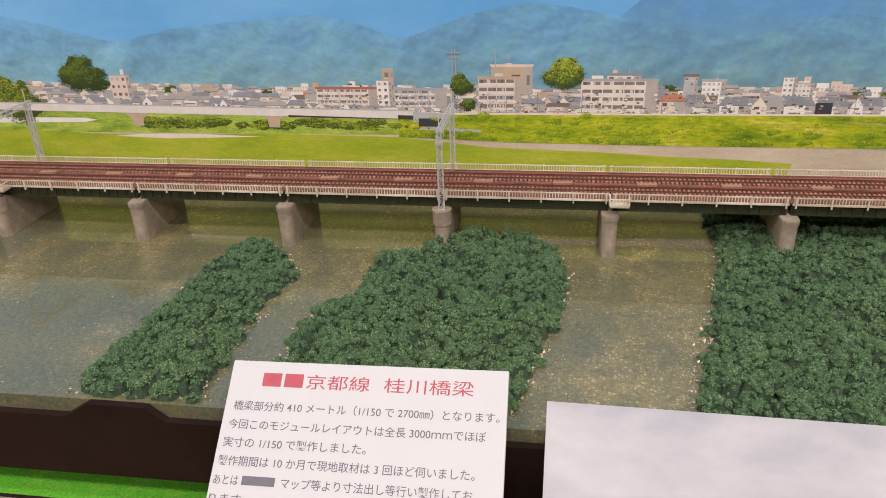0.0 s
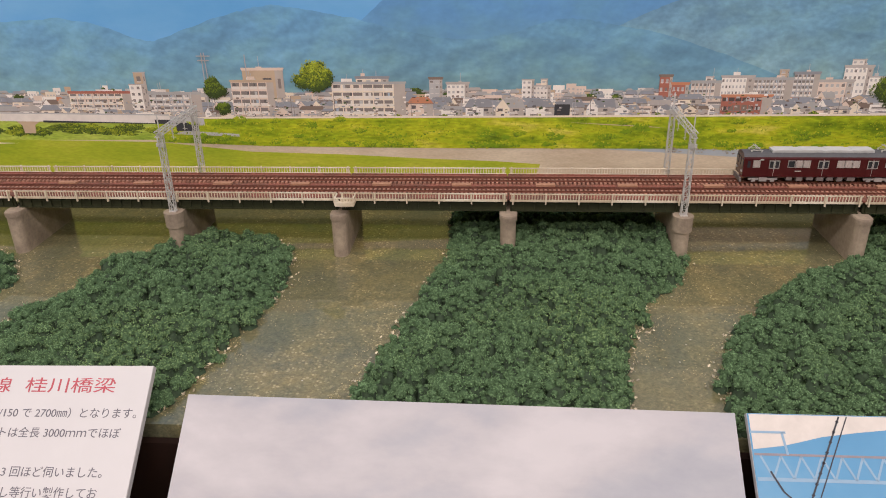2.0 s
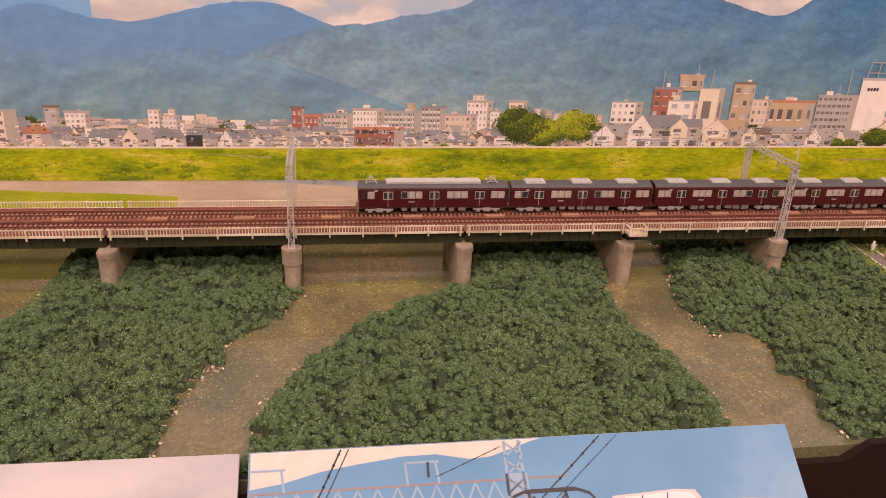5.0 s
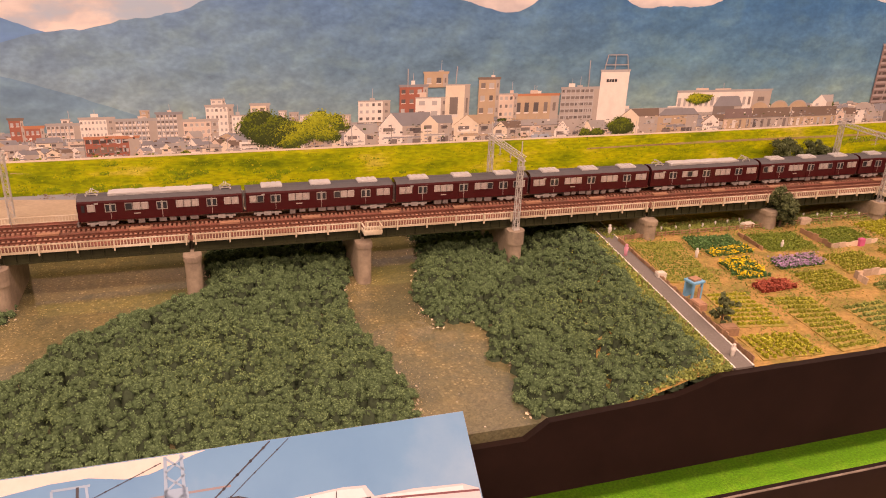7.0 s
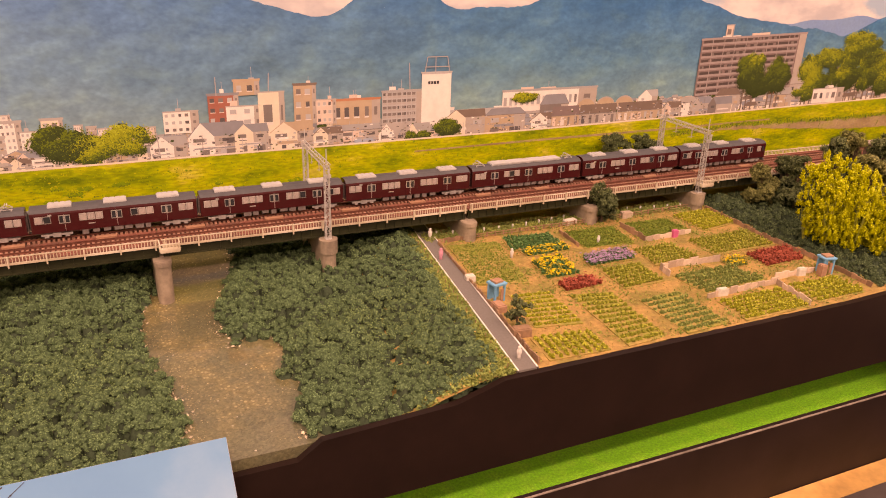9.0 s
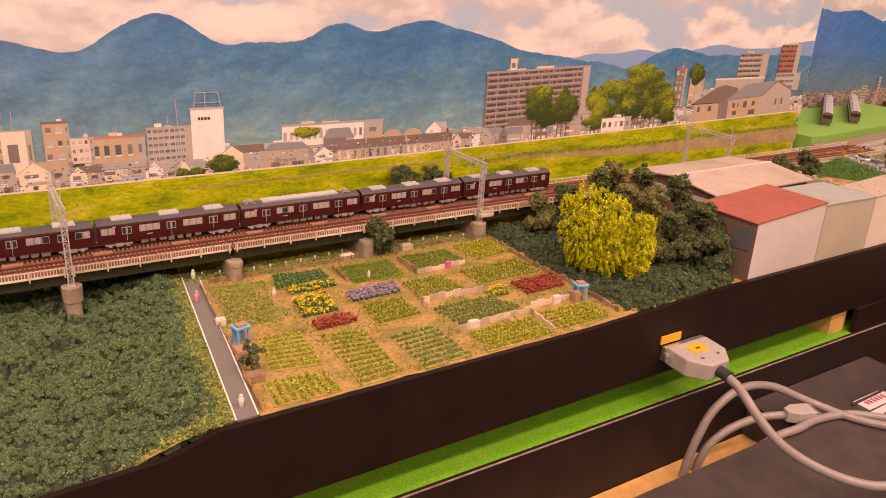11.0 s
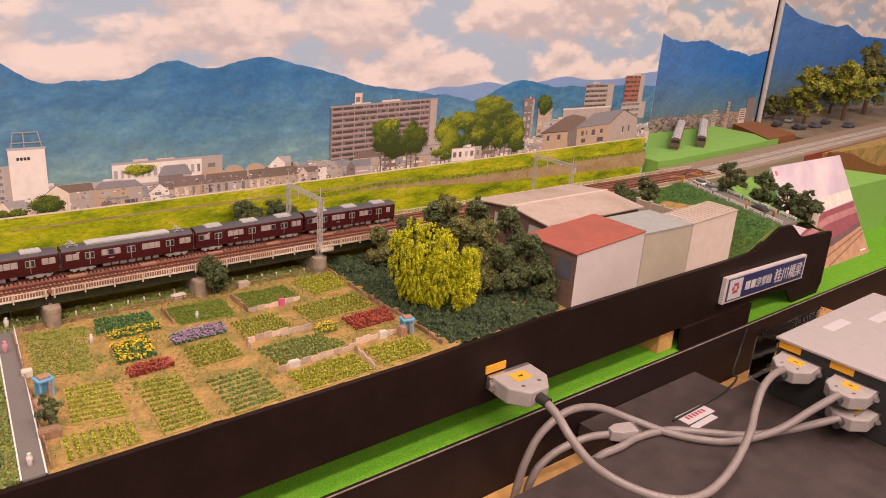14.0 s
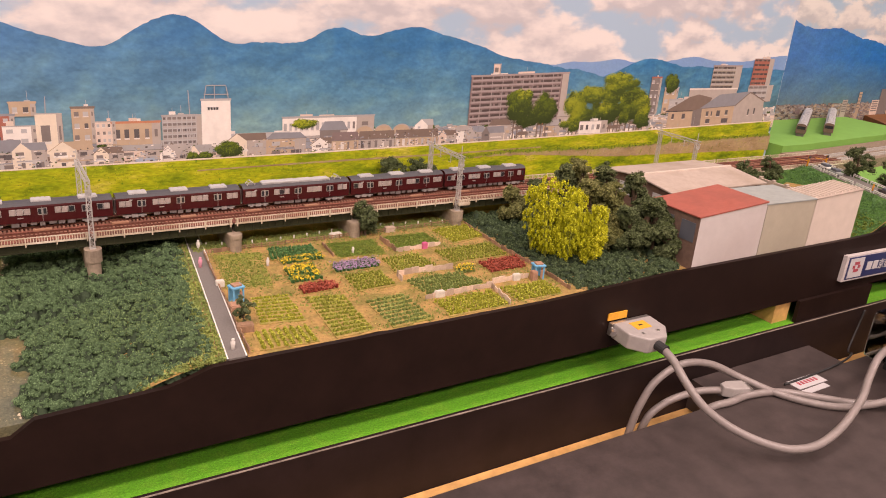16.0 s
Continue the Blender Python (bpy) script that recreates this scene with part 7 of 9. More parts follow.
def figurine(x, y, h, material, label):
    """A tiny plain figure: one lathe-like shape."""
    prof = ((0.0, 0.16), (0.30, 0.13), (0.45, 0.17), (0.72, 0.19), (0.80, 0.08), (0.86, 0.13), (0.95, 0.12), (1.0, 0.04))
    b = Build()
    n = 10
    for z, r in prof:
        b.v += [(r * h * math.cos(6.283 * i / n), 0.75 * r * h * math.sin(6.283 * i / n), z * h - 0.0003) for i in range(n)]
    for k in range(len(prof) - 1):
        for i in range(n):
            j = (i + 1) % n
            b.f.append((k * n + i, k * n + j, (k + 1) * n + j, (k + 1) * n + i))
            b.m.append(0)
    b.f += [tuple(reversed(range(n))), tuple((len(prof) - 1) * n + i for i in range(n))]
    b.m += [0, 0]
    o = tagged(b.make("figurine", material, smooth=True), label, "figurine", group="figurines")
    o.location = (x, y, ground_z(x, y) + (0.0012 if x < bank_x(y) + 0.017 else 0.0))
    return o


figurine(0.921, 0.010, 0.0115, figure_white, "tiny white plastic figurine on the path")
figurine(0.911, -0.038, 0.0115, figure_pink, "tiny pink plastic figurine on the path")
figurine(0.892, -0.213, 0.0105, figure_white, "tiny white plastic figurine on the path")
figurine(0.974, -0.053, 0.0095, figure_white, "tiny white plastic figurine among the beds")
figurine(1.069, -0.050, 0.0085, figure_white, "tiny pale plastic figurine in the grass bed")


def tree(name, label, x, y, z, h, r, leafmat, n=900, leaf=0.0014, lobes=9, seed=1, squash=1.0, low=0.25, group="model trees", column=False):
    """Tapered trunk, limbs and a crown of many small leaves on uneven lobes."""
    q = random.Random(seed)
    ob = tagged(empty(name, x, y, z), label, "tree", group=group)
    cen = []
    for i in range(lobes):
        a, t = 6.283 * i / lobes * 1.62 + q.uniform(-0.3, 0.3), low + (1 - low) * (i + 0.5) / lobes
        w = r * math.sin(math.pi * min(0.93, max(0.12, (t - low) / (1 - low) * 0.8 + 0.15))) * 0.74
        if column:
            w = r * (0.95 - 0.55 * t) * 0.8
        cen.append((w * math.cos(a) * q.uniform(0.6, 1.1), w * math.sin(a) * q.uniform(0.6, 1.1), h * t * 0.92, r * q.uniform(0.46, 0.70) * (9 / lobes) ** 0.16))
    b = Build()
    b.cyl(0, 0, -0.003, h * 0.35, r * 0.10, r * 0.07, sides=8)
    b.cyl(0, 0, h * 0.35, h * 0.8, r * 0.07, r * 0.03, sides=8)
    for c in cen:
        b.bar((0, 0, max(h * 0.15, c[2] * 0.6)), (c[0], c[1], c[2]), r * 0.022, sides=5)
    b.make("trunk", bark, ob)
    tufts = Tufts()
    k = max(4, min(8, n // lobes // 45))
    for c in cen:
        for i in range(k):
            u = np.array((q.gauss(0, 1), q.gauss(0, 1), q.gauss(0.25, 1)))
            u /= np.linalg.norm(u)
            tufts.add(np.array(c[:3]) + u * c[3] * q.uniform(0.45, 0.85) * (1, 1, squash), c[3] * q.uniform(0.30, 0.50), u + (0, 0, 0.4), n // lobes // k)
    # the inner crown's darkened leaf colour imitates shade inside the tree
    tufts.make(leaf, leafmat, INNER_SHADE[leafmat.name], ob, names=("crown", "inner_crown"))
    return ob


tree("shade_tree", "small dark green tree beside the bridge", 1.106, -0.002, GZ, 0.037, 0.0155, LEAF["pine"], 4200, 0.0009, seed=3, low=0.2)
tree("small_tree", "small dark tree beside the blue hut", 0.913, -0.172, GZ, 0.026, 0.0085, LEAF["pine"], 1800, 0.0009, seed=4, low=0.15)
tree("back_tree", "dark green tree behind the tracks", 1.190, 0.097, GZ, 0.058, 0.022, LEAF["pine"], 4600, 0.0010, seed=5, low=0.3)
tree("back_tree", "dark green tree behind the tracks", 1.232, 0.097, GZ, 0.055, 0.023, LEAF["pine"], 4600, 0.0010, seed=6, low=0.3)

# the shrub bed right of the garden, bamboo and dark trees
# leaf_shrub: darker copy of bush_leaf, the bed's shade put into its colour
thicket("shrub_bed", ((1.246, 0.022), (1.40, 0.02), (1.40, -0.16), (1.388, -0.226), (1.246, -0.226), (1.243, -0.10)), 0.0069, 0.0135, "dense dark green shrub bed beside the allotments", LEAF["shrub"], INNER_SHADE["leaf_shrub"], base=lambda x, y: ground_z(x, y) - 0.003)


def bamboo(x, y, z):
    """A dense grove: thin culms that carry plumes of feathery tufts, pointed at the top."""
    ob = tagged(empty("bamboo_grove", x, y, z), "bright yellow-green bamboo grove of feathery plumes", "bamboo")
    tufts = Tufts()
    for px, py, ph, pr in ((-0.012, 0.022, 0.092, 0.017), (-0.027, 0.028, 0.080, 0.014), (0.006, 0.018, 0.086, 0.016), (0.012, -0.006, 0.080, 0.017), (-0.004, -0.016, 0.068, 0.017), (0.026, -0.030, 0.070, 0.014), (0.034, -0.014, 0.064, 0.013), (-0.022, 0.004, 0.074, 0.016), (0.018, -0.040, 0.050, 0.013), (0.022, 0.014, 0.078, 0.013)):
        for i in range(4):
            a = i * 1.57 + px * 90
            st = Build()
            st.bar((px * 0.8, py * 0.8, -0.003), (px + pr * 0.3 * math.cos(a), py + pr * 0.3 * math.sin(a), ph * 0.7), 0.0004, sides=5)
            st.make("culm", LEAF["olive"], ob)
        for j in range(150):
            t = 0.14 + 0.86 * (j + rnd.random()) / 150
            a = rnd.uniform(0, 6.283)
            w = pr * math.sqrt(max(0.02, 1 - (abs(t - 0.50) / 0.54) ** 2)) * math.sqrt(rnd.uniform(0.10, 1.0)) * (0.5 + 0.5 * smooth(0.1, 0.5, t))
            r = rnd.uniform(0.0013, 0.0023) * (1.1 - 0.3 * t)
            c = (px * (0.6 + 0.4 * t) + w * math.cos(a), py * (0.6 + 0.4 * t) + w * math.sin(a), ph * t)
            tufts.add(c, r, (0.6 * math.cos(a), 0.6 * math.sin(a), 0.9), 22, squash=2.2, fuzz=0.5)
    tufts.make(0.00066, LEAF["bamboo"], INNER_SHADE["leaf_bamboo"], ob, names=("foliage", "inner_foliage"))
    return ob


bamboo(1.274, -0.148, 0.019)
for i, (x, y, h, r, k) in enumerate(((1.331, -0.082, 0.094, 0.018, "pine"), (1.350, -0.085, 0.097, 0.022, "wood"), (1.385, -0.090, 0.088, 0.017, "pine"), (1.390, -0.135, 0.090, 0.017, "pine"), (1.384, -0.178, 0.072, 0.019, "pine"), (1.386, -0.200, 0.042, 0.012, "pine"), (1.364, -0.130, 0.074, 0.021, "wood"), (1.340, -0.115, 0.080, 0.021, "wood"), (1.358, -0.165, 0.058, 0.019, "pine"), (1.333, -0.150, 0.052, 0.017, "wood"), (1.318, -0.050, 0.066, 0.016, "pine"), (1.300, -0.020, 0.048, 0.015, "wood"), (1.345, -0.012, 0.050, 0.014, "pine"))):
    tree("grove_tree", "tall dark olive-green tree in the grove" if k == "wood" else "tall dark green tree in the grove", x, y, ground_z(x, y), h, r * 1.3, LEAF[k], 11000, 0.0011, lobes=44, seed=20 + i, low=0.05, squash=0.85, column=True)

# pebble shoals in the shallows along the islands
pts = []
for poly, n in zip(ISLANDS, (9000, 15000, 15000, 11000, 5000)):
    m = len(poly)
    for i in range(n):
        e = rnd.randrange(m)
        (ax, ay), (bx, by) = poly[e - 1], poly[e]
        t = rnd.random()
        if rnd.random() > math.hypot(bx - ax, by - ay) / 0.12:
            continue
        wide = 0.016 if ay + (by - ay) * t > -0.09 else 0.010
        x, y = ax + (bx - ax) * t + rnd.gauss(0, wide), ay + (by - ay) * t + rnd.gauss(0, wide)
        if x < 0.80 and FY + 0.012 < y < 0.12 and noise.noise((x * 18, y * 18, 5)) > -0.2:
            pts.append((x, y, 0.0003))
v, f = leaves(pts, 0.00050, per=1, up=9.0)
v[:, 2] = np.maximum(v[:, 2], 0.0002)
tagged(fast_mesh("pebble_shoal", v, f, mat("wet_pebble", (0.36, 0.285, 0.140), 0.35, island=0.6)), "wet tan pebbles in the shallows beside the shrub islands", "pebbles", kind="stuff")

# stones and gravel along the island shores
pts = []
for poly in ISLANDS:
    for i in range(len(poly)):
        (ax, ay), (bx, by) = poly[i - 1], poly[i]
        L = math.hypot(bx - ax, by - ay)
        for j in range(int(L / 0.0012)):
            t = rnd.random()
            x, y = ax + (bx - ax) * t + rnd.gauss(0, 0.0035), ay + (by - ay) * t + rnd.gauss(0, 0.0035)
            if x < 0.80 and y > FY + 0.01 and noise.noise((x * 25, y * 25, 8)) > -0.15:
                pts.append((x, y, rnd.uniform(0.0004, 0.0016)))
v, f = leaves(pts, 0.0013, per=1, up=0.6)
tagged(fast_mesh("shore_gravel", v, f, mat("pale_gravel", (0.52, 0.44, 0.31), 0.9, island=0.5)), "pale gravel along the shrub islands' shores", "gravel", kind="stuff")

# ---- sheds, levee road and the neighbouring module ----
shed_white = mat("shed_white", (0.57, 0.52, 0.49), 0.7, var=0.05, scale=60, second=(0.50, 0.44, 0.41))
shed_grey = mat("shed_greenish_grey", (0.42, 0.38, 0.29), 0.7, var=0.06, scale=60, second=(0.37, 0.33, 0.25))
shed_cream = mat("shed_cream", (0.62, 0.53, 0.45), 0.7, var=0.06, scale=60)
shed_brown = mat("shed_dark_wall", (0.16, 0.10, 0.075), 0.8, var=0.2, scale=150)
red_roof = mat("red_roof", (0.36, 0.095, 0.065), 0.65, var=0.12, scale=120, second=(0.30, 0.085, 0.06))
beige_roof = mat("beige_roof", (0.43, 0.35, 0.29), 0.75, var=0.1, scale=100, second=(0.35, 0.28, 0.22))
pale_roof = mat("blue_grey_roof", (0.30, 0.33, 0.31), 0.7, var=0.1, scale=100)
slate_win = mat("slate_window", (0.10, 0.11, 0.13), 0.3, var=0.1)
green_board = mat("light_green_board", (0.17, 0.41, 0.08), 0.8, var=0.06, scale=40)
grass_green = mat("levee_grass", (0.05, 0.15, 0.02), 0.95, var=0.3, scale=500, bump=0.8, second=(0.035, 0.10, 0.02))


def shed(name, label, x0, x1, y0, y1, z0, zl, zr, roofm, frontm, sidem, roof_t=0.0016, over=0.0022):
    """A mono-pitch shed: body with sloping top and a thin overhanging roof sheet."""
    ob = tagged(empty(name, (x0 + x1) / 2, (y0 + y1) / 2, z0), label, "shed", group="tin sheds")
    ox, oy = ob.location.x, ob.location.y
    b = Build()
    a = [(x0 - ox, y0 - oy), (x1 - ox, y0 - oy), (x1 - ox, y1 - oy), (x0 - ox, y1 - oy)]
    tops = (zl - z0, zr - z0, zr - z0, zl - z0)
    b.v = [(x, y, -0.004) for x, y in a] + [(x, y, t) for (x, y), t in zip(a, tops)]
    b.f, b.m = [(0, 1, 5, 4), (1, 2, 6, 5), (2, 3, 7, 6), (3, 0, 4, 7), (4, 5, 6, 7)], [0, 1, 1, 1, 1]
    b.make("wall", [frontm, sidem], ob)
    r = Build()
    o = over
    k = (zr - zl) / (x1 - x0)
    q = [(x0 - o - ox, y0 - o * 0.4 - oy, zl - z0 - o * k), (x1 + o * 0.3 - ox, y0 - o * 0.4 - oy, zr - z0 + o * 0.3 * k), (x1 + o * 0.3 - ox, y1 + o - oy, zr - z0 + o * 0.3 * k), (x0 - o - ox, y1 + o - oy, zl - z0 - o * k)]
    r.v = [(x, y, z + 0.0003) for x, y, z in q] + [(x, y, z + roof_t) for x, y, z in q]
    r.f, r.m = [(3, 2, 1, 0), (4, 5, 6, 7), (0, 1, 5, 4), (1, 2, 6, 5), (2, 3, 7, 6), (3, 0, 4, 7)], [0] * 6
    r.make("roof", roofm, ob)
    return ob


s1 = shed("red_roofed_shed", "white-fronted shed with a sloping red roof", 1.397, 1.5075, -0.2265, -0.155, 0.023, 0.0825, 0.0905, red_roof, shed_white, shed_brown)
for yy in (-0.212, -0.180):
    Build().box(1.3962 - 1.45225, 1.3968 - 1.45225, yy - 0.010 + 0.19075, yy + 0.010 + 0.19075, 0.030, 0.052).make("window", slate_win, s1)
shed("grey_shed", "greenish-grey shed with a pale blue-grey roof", 1.5085, 1.601, -0.2265, -0.165, 0.023, 0.0875, 0.0860, pale_roof, shed_grey, shed_grey)
s3 = shed("slatted_roof_shed", "cream shed with a slatted corrugated roof", 1.602, 1.697, -0.2265, -0.185, 0.023, 0.0860, 0.0905, beige_roof, shed_cream, shed_cream)
for i in range(13):
    t = i / 12
    Build().box(-0.046 + t * 0.088, -0.044 + t * 0.088, -0.018, 0.020, 0.0645 + 0.0045 * t, 0.0662 + 0.0045 * t).make("slat", shed_cream, s3)


def barn():
    x0, x1, y0, y1, z0, ze, zr = 1.462, 1.634, -0.124, -0.010, 0.023, 0.0770, 0.0835
    ob = tagged(empty("barn", 1.548, -0.067, z0), "long brown barn with a wide beige roof", "barn")
    w = Build()
    c = lambda x, y, z: (x - 1.548, y + 0.067, z - z0)
    ym = (y0 + y1) / 2
    w.v = [c(x0, y0, z0 - 0.004), c(x1, y0, z0 - 0.004), c(x1, y1, z0 - 0.004), c(x0, y1, z0 - 0.004), c(x0, y0, ze), c(x1, y0, ze), c(x1, y1, ze), c(x0, y1, ze), c(x0, ym, zr - 0.0005), c(x1, ym, zr - 0.0005)]
    w.f, w.m = [(0, 1, 5, 4), (2, 3, 7, 6), (0, 4, 8, 7, 3), (1, 2, 6, 9, 5)], [0] * 4
    w.make("wall", shed_brown, ob)
    for ya, yb in ((y0 - 0.006, ym), (y1 + 0.006, ym)):
        r = Build()
        k = (zr - ze) / (ym - y0)
        za = ze - 0.006 * k
        p = [c(x0 - 0.006, ya, za), c(x1 + 0.004, ya, za), c(x1 + 0.004, yb, zr), c(x0 - 0.006, yb, zr)]
        r.v = p + [(x, y, z + 0.0016) for x, y, z in p]
        r.f, r.m = [(0, 1, 2, 3), (7, 6, 5, 4), (0, 4, 5, 1), (1, 5, 6, 2), (2, 6, 7, 3), (3, 7, 4, 0)], [0] * 6
        r.make("roof", beige_roof, ob)
    Build().box(-0.092, 0.090, -0.0015, 0.0015, zr - z0 + 0.0008, zr - z0 + 0.0026).make("ridge_cap", shed_cream, ob)
    for yy in (-0.04, 0.02):
        Build().box(-0.0868, -0.0860, yy - 0.012, yy + 0.012, 0.030, 0.046).make("window", unit_grey, ob)
    return ob


barn()
# low garden wall and yard behind the sheds
tagged(Build().box(1.628, 1.632, -0.15, -0.03, 0.02, 0.052).make("yard_wall", shed_brown), "low brown yard wall behind the barn", "wall")
tagged(Build().box(1.632, 1.70, -0.154, -0.150, 0.02, 0.048).make("yard_wall", beige_roof), "low tan yard wall behind the barn", "wall")
tagged(Build().box(1.640, 1.665, -0.120, -0.090, 0.02, 0.050, bev=0.001).make("yard_shed", red_roof), "small red-roofed store in the yard", "shed")

yw = tagged(empty("yard_wall", 1.7445, -0.079, 0.02), "low pale yard wall with posts behind the sheds", "wall")
Build().box(-0.002, 0.002, -0.034, 0.034, 0.0, 0.034).make("panel", beige_roof, yw)
for i in range(4):
    Build().box(-0.003, 0.003, -0.035 + i * 0.0225, -0.031 + i * 0.0225, 0.0, 0.0365).make("post", beige_roof, yw)
v, f = [], []
for j in range(8):
    for i in range(9):
        x, y = 1.772 + 0.0075 * i + 0.006 * (j / 7), -0.086 + 0.0085 * j
        v.append((x, y, ground_z(x, y) + 0.0040))
for j in range(7):
    for i in range(8):
        f.append((j * 9 + i, j * 9 + i + 1, (j + 1) * 9 + i + 1, (j + 1) * 9 + i))
tagged(obj_from("bare_soil", v, f, sand, smooth=True), "bare tan soil patch on the levee's slope", "soil", kind="structure")
# grass on the levee
v, f = [], []
nx, ny = 46, 34
for j in range(ny):
    for i in range(nx):
        y = FY + 0.0065 + (0.005 - FY - 0.0065) * j / (ny - 1)
        x = 1.705 + 0.265 * i / (nx - 1)
        v.append((x, y, ground_z(x, y) + 0.0014 + 0.0006 * noise.noise((x * 90, y * 90, 4))))
for j in range(ny - 1):
    for i in range(nx - 1):
        f.append((j * nx + i, j * nx + i + 1, (j + 1) * nx + i + 1, (j + 1) * nx + i))
tagged(obj_from("levee_grass", v, f, grass_green, smooth=True), "dark green static grass on the levee slopes", "grass", kind="structure")
pts = []
for i in range(3500):
    y = rnd.uniform(FY + 0.01, 0.0)
    x = 1.845 + 0.40 * (y + 0.232) - rnd.uniform(0.028, 0.13)
    pts.append((x, y, ground_z(x, y) + 0.002))
tuft_field("levee_turf", "rough dark green turf on the levee", LEAF["deep"], pts, 0.0010, 4, 0.0009)


def levee_ribbon(a, b, z, t, material, name, label, cat, kind="structure"):
    ys = np.linspace(FY + 0.005, 0.000, 16)
    b2 = Build()
    for y0, y1 in zip(ys[:-1], ys[1:]):
        c0, c1 = 1.845 + 0.40 * (y0 + 0.232), 1.845 + 0.40 * (y1 + 0.232)
        n = len(b2.v)
        z0, z1 = ground_z(c0, y0) + z, ground_z(c1, y1) + z
        b2.v += [(c0 + a, y0, z0), (c0 + b, y0, z0), (c1 + b, y1, z1), (c1 + a, y1, z1), (c0 + a, y0, z0 - t), (c0 + b, y0, z0 - t), (c1 + b, y1, z1 - t), (c1 + a, y1, z1 - t)]
        for f in ((0, 1, 2, 3), (0, 4, 5, 1), (1, 5, 6, 2), (2, 6, 7, 3), (3, 7, 4, 0)):
            b2.f.append(tuple(n + i for i in f))
            b2.m.append(0)
    return tagged(b2.make(name, material), label, cat, kind=kind)


levee_ribbon(-0.020, 0.020, 0.0030, 0.004, asphalt, "road", "grey asphalt road along the levee top", "road")
for sgn in (-1, 1):
    ob = tagged(empty("guard_rail", 1.845 + sgn * 0.0195, FY, ground_z(1.845, FY) + 0.003), "white guard rail along the levee road", "guard rail", group="guard rails")
    for i in range(6):
        y0 = FY + 0.008 + i * 0.037
        y1 = y0 + 0.031
        x0, x1 = 1.845 + 0.40 * (y0 + 0.232) + sgn * 0.0195, 1.845 + 0.40 * (y1 + 0.232) + sgn * 0.0195
        z0, z1 = ground_z(x0 - sgn * 0.0195, y0) + 0.003, ground_z(x1 - sgn * 0.0195, y1) + 0.003
        b = Build()
        for h in (0.0030, 0.0050):
            b.bar(Vector((x0, y0, z0 + h)) - ob.location, Vector((x1, y1, z1 + h)) - ob.location, 0.0007)
        for t in (0.0, 0.5, 1.0):
            p = Vector((x0 + (x1 - x0) * t, y0 + (y1 - y0) * t, z0 + (z1 - z0) * t)) - ob.location
            b.bar(p, p + Vector((0, 0, 0.0055)), 0.0006)
        b.make("rail", white_line, ob)


def toy_car(x, y, turn, material, label, z=None, big=1.0, group="toy cars"):
    z = ground_z(x, y) + 0.0031 if z is None else z
    ob = tagged(empty("toy_car", x, y, z), label, "toy car", group=group)
    ob.rotation_euler[2], ob.scale = turn, (big, big, big)
    Build().box(-0.0135, 0.0135, -0.0055, 0.0055, 0.0014, 0.0050, bev=0.0011).make("body", material, ob)
    Build().box(-0.0080, 0.0070, -0.0047, 0.0047, 0.0048, 0.0088, bev=0.0014).make("cabin", slate_win, ob)
    for sx in (-1, 1):
        for sy in (-1, 1):
            Build().box(sx * 0.0085 - 0.0018, sx * 0.0085 + 0.0018, sy * 0.0050 - 0.0008, sy * 0.0050 + 0.0008, 0.0, 0.0034, bev=0.0007).make("wheel", figure_black, ob)
    return ob


toy_car(1.928, -0.030, 1.19, white_line, "tiny white toy car on the levee road")
toy_car(1.905, -0.062, 1.19, pale_roof, "tiny pale green toy car on the levee road")
toy_car(1.866, -0.170, 1.19, figure_black, "tiny dark toy car on the levee road")
orange = mat("signal_orange", (0.65, 0.28, 0.03), 0.5)
for x, y, h in ((1.915, -0.006, 0.016), (1.965, -0.006, 0.016)):
    ob = tagged(empty("crossing_barrier", x, y, ground_z(x, y) + 0.003), "yellow level-crossing barrier post beside the tracks", "barrier", group="crossing barriers")
    Build().box(-0.0012, 0.0012, -0.0012, 0.0012, -0.002, h, bev=0.0003).make("post", orange, ob)
    b = Build()
    b.bar((0, 0, h * 0.5), (-0.03, 0.002, h * 0.8), 0.0007)
    b.make("arm", orange, ob)
    Build().box(-0.003, 0.003, -0.0016, -0.0006, h * 0.75, h, bev=0.0003).make("lamp_box", figure_black, ob)
for x, y, m, nm in ((1.868, -0.147, orange, "tiny orange plastic figurine on the levee road"), (1.857, -0.198, orange, "tiny orange plastic figurine on the levee road"), (1.842, -0.203, figure_black, "tiny dark plastic figurine on the levee road")):
    o = figurine(x, y, 0.010, m, nm)
    o.location.z = ground_z(x, y) + 0.0031
for i, (x, y, h, r) in enumerate(((1.738, -0.022, 0.046, 0.020), (1.790, -0.024, 0.052, 0.019), (1.935, -0.078, 0.046, 0.022), (1.938, -0.135, 0.048, 0.020), (1.940, -0.172, 0.044, 0.018), (1.936, -0.206, 0.046, 0.019))):
    tree("levee_tree", "dark green tree on the levee", x, y, ground_z(x, y), h, r, LEAF["pine"], 4200, 0.0011, lobes=12, seed=50 + i, low=0.12)
ob = tagged(empty("small_house", 1.962, -0.190, ground_z(1.962, -0.19)), "small grey and brown house behind trees", "house")
Build().box(-0.012, 0.012, -0.020, 0.016, -0.003, 0.034).make("wall", shed_cream, ob)
Build().box(-0.014, 0.014, -0.022, 0.018, 0.034, 0.036).make("roof", roof_grey, ob)
Build().box(-0.0126, -0.0119, -0.008, 0.004, 0.008, 0.020).make("window", slate_win, ob)
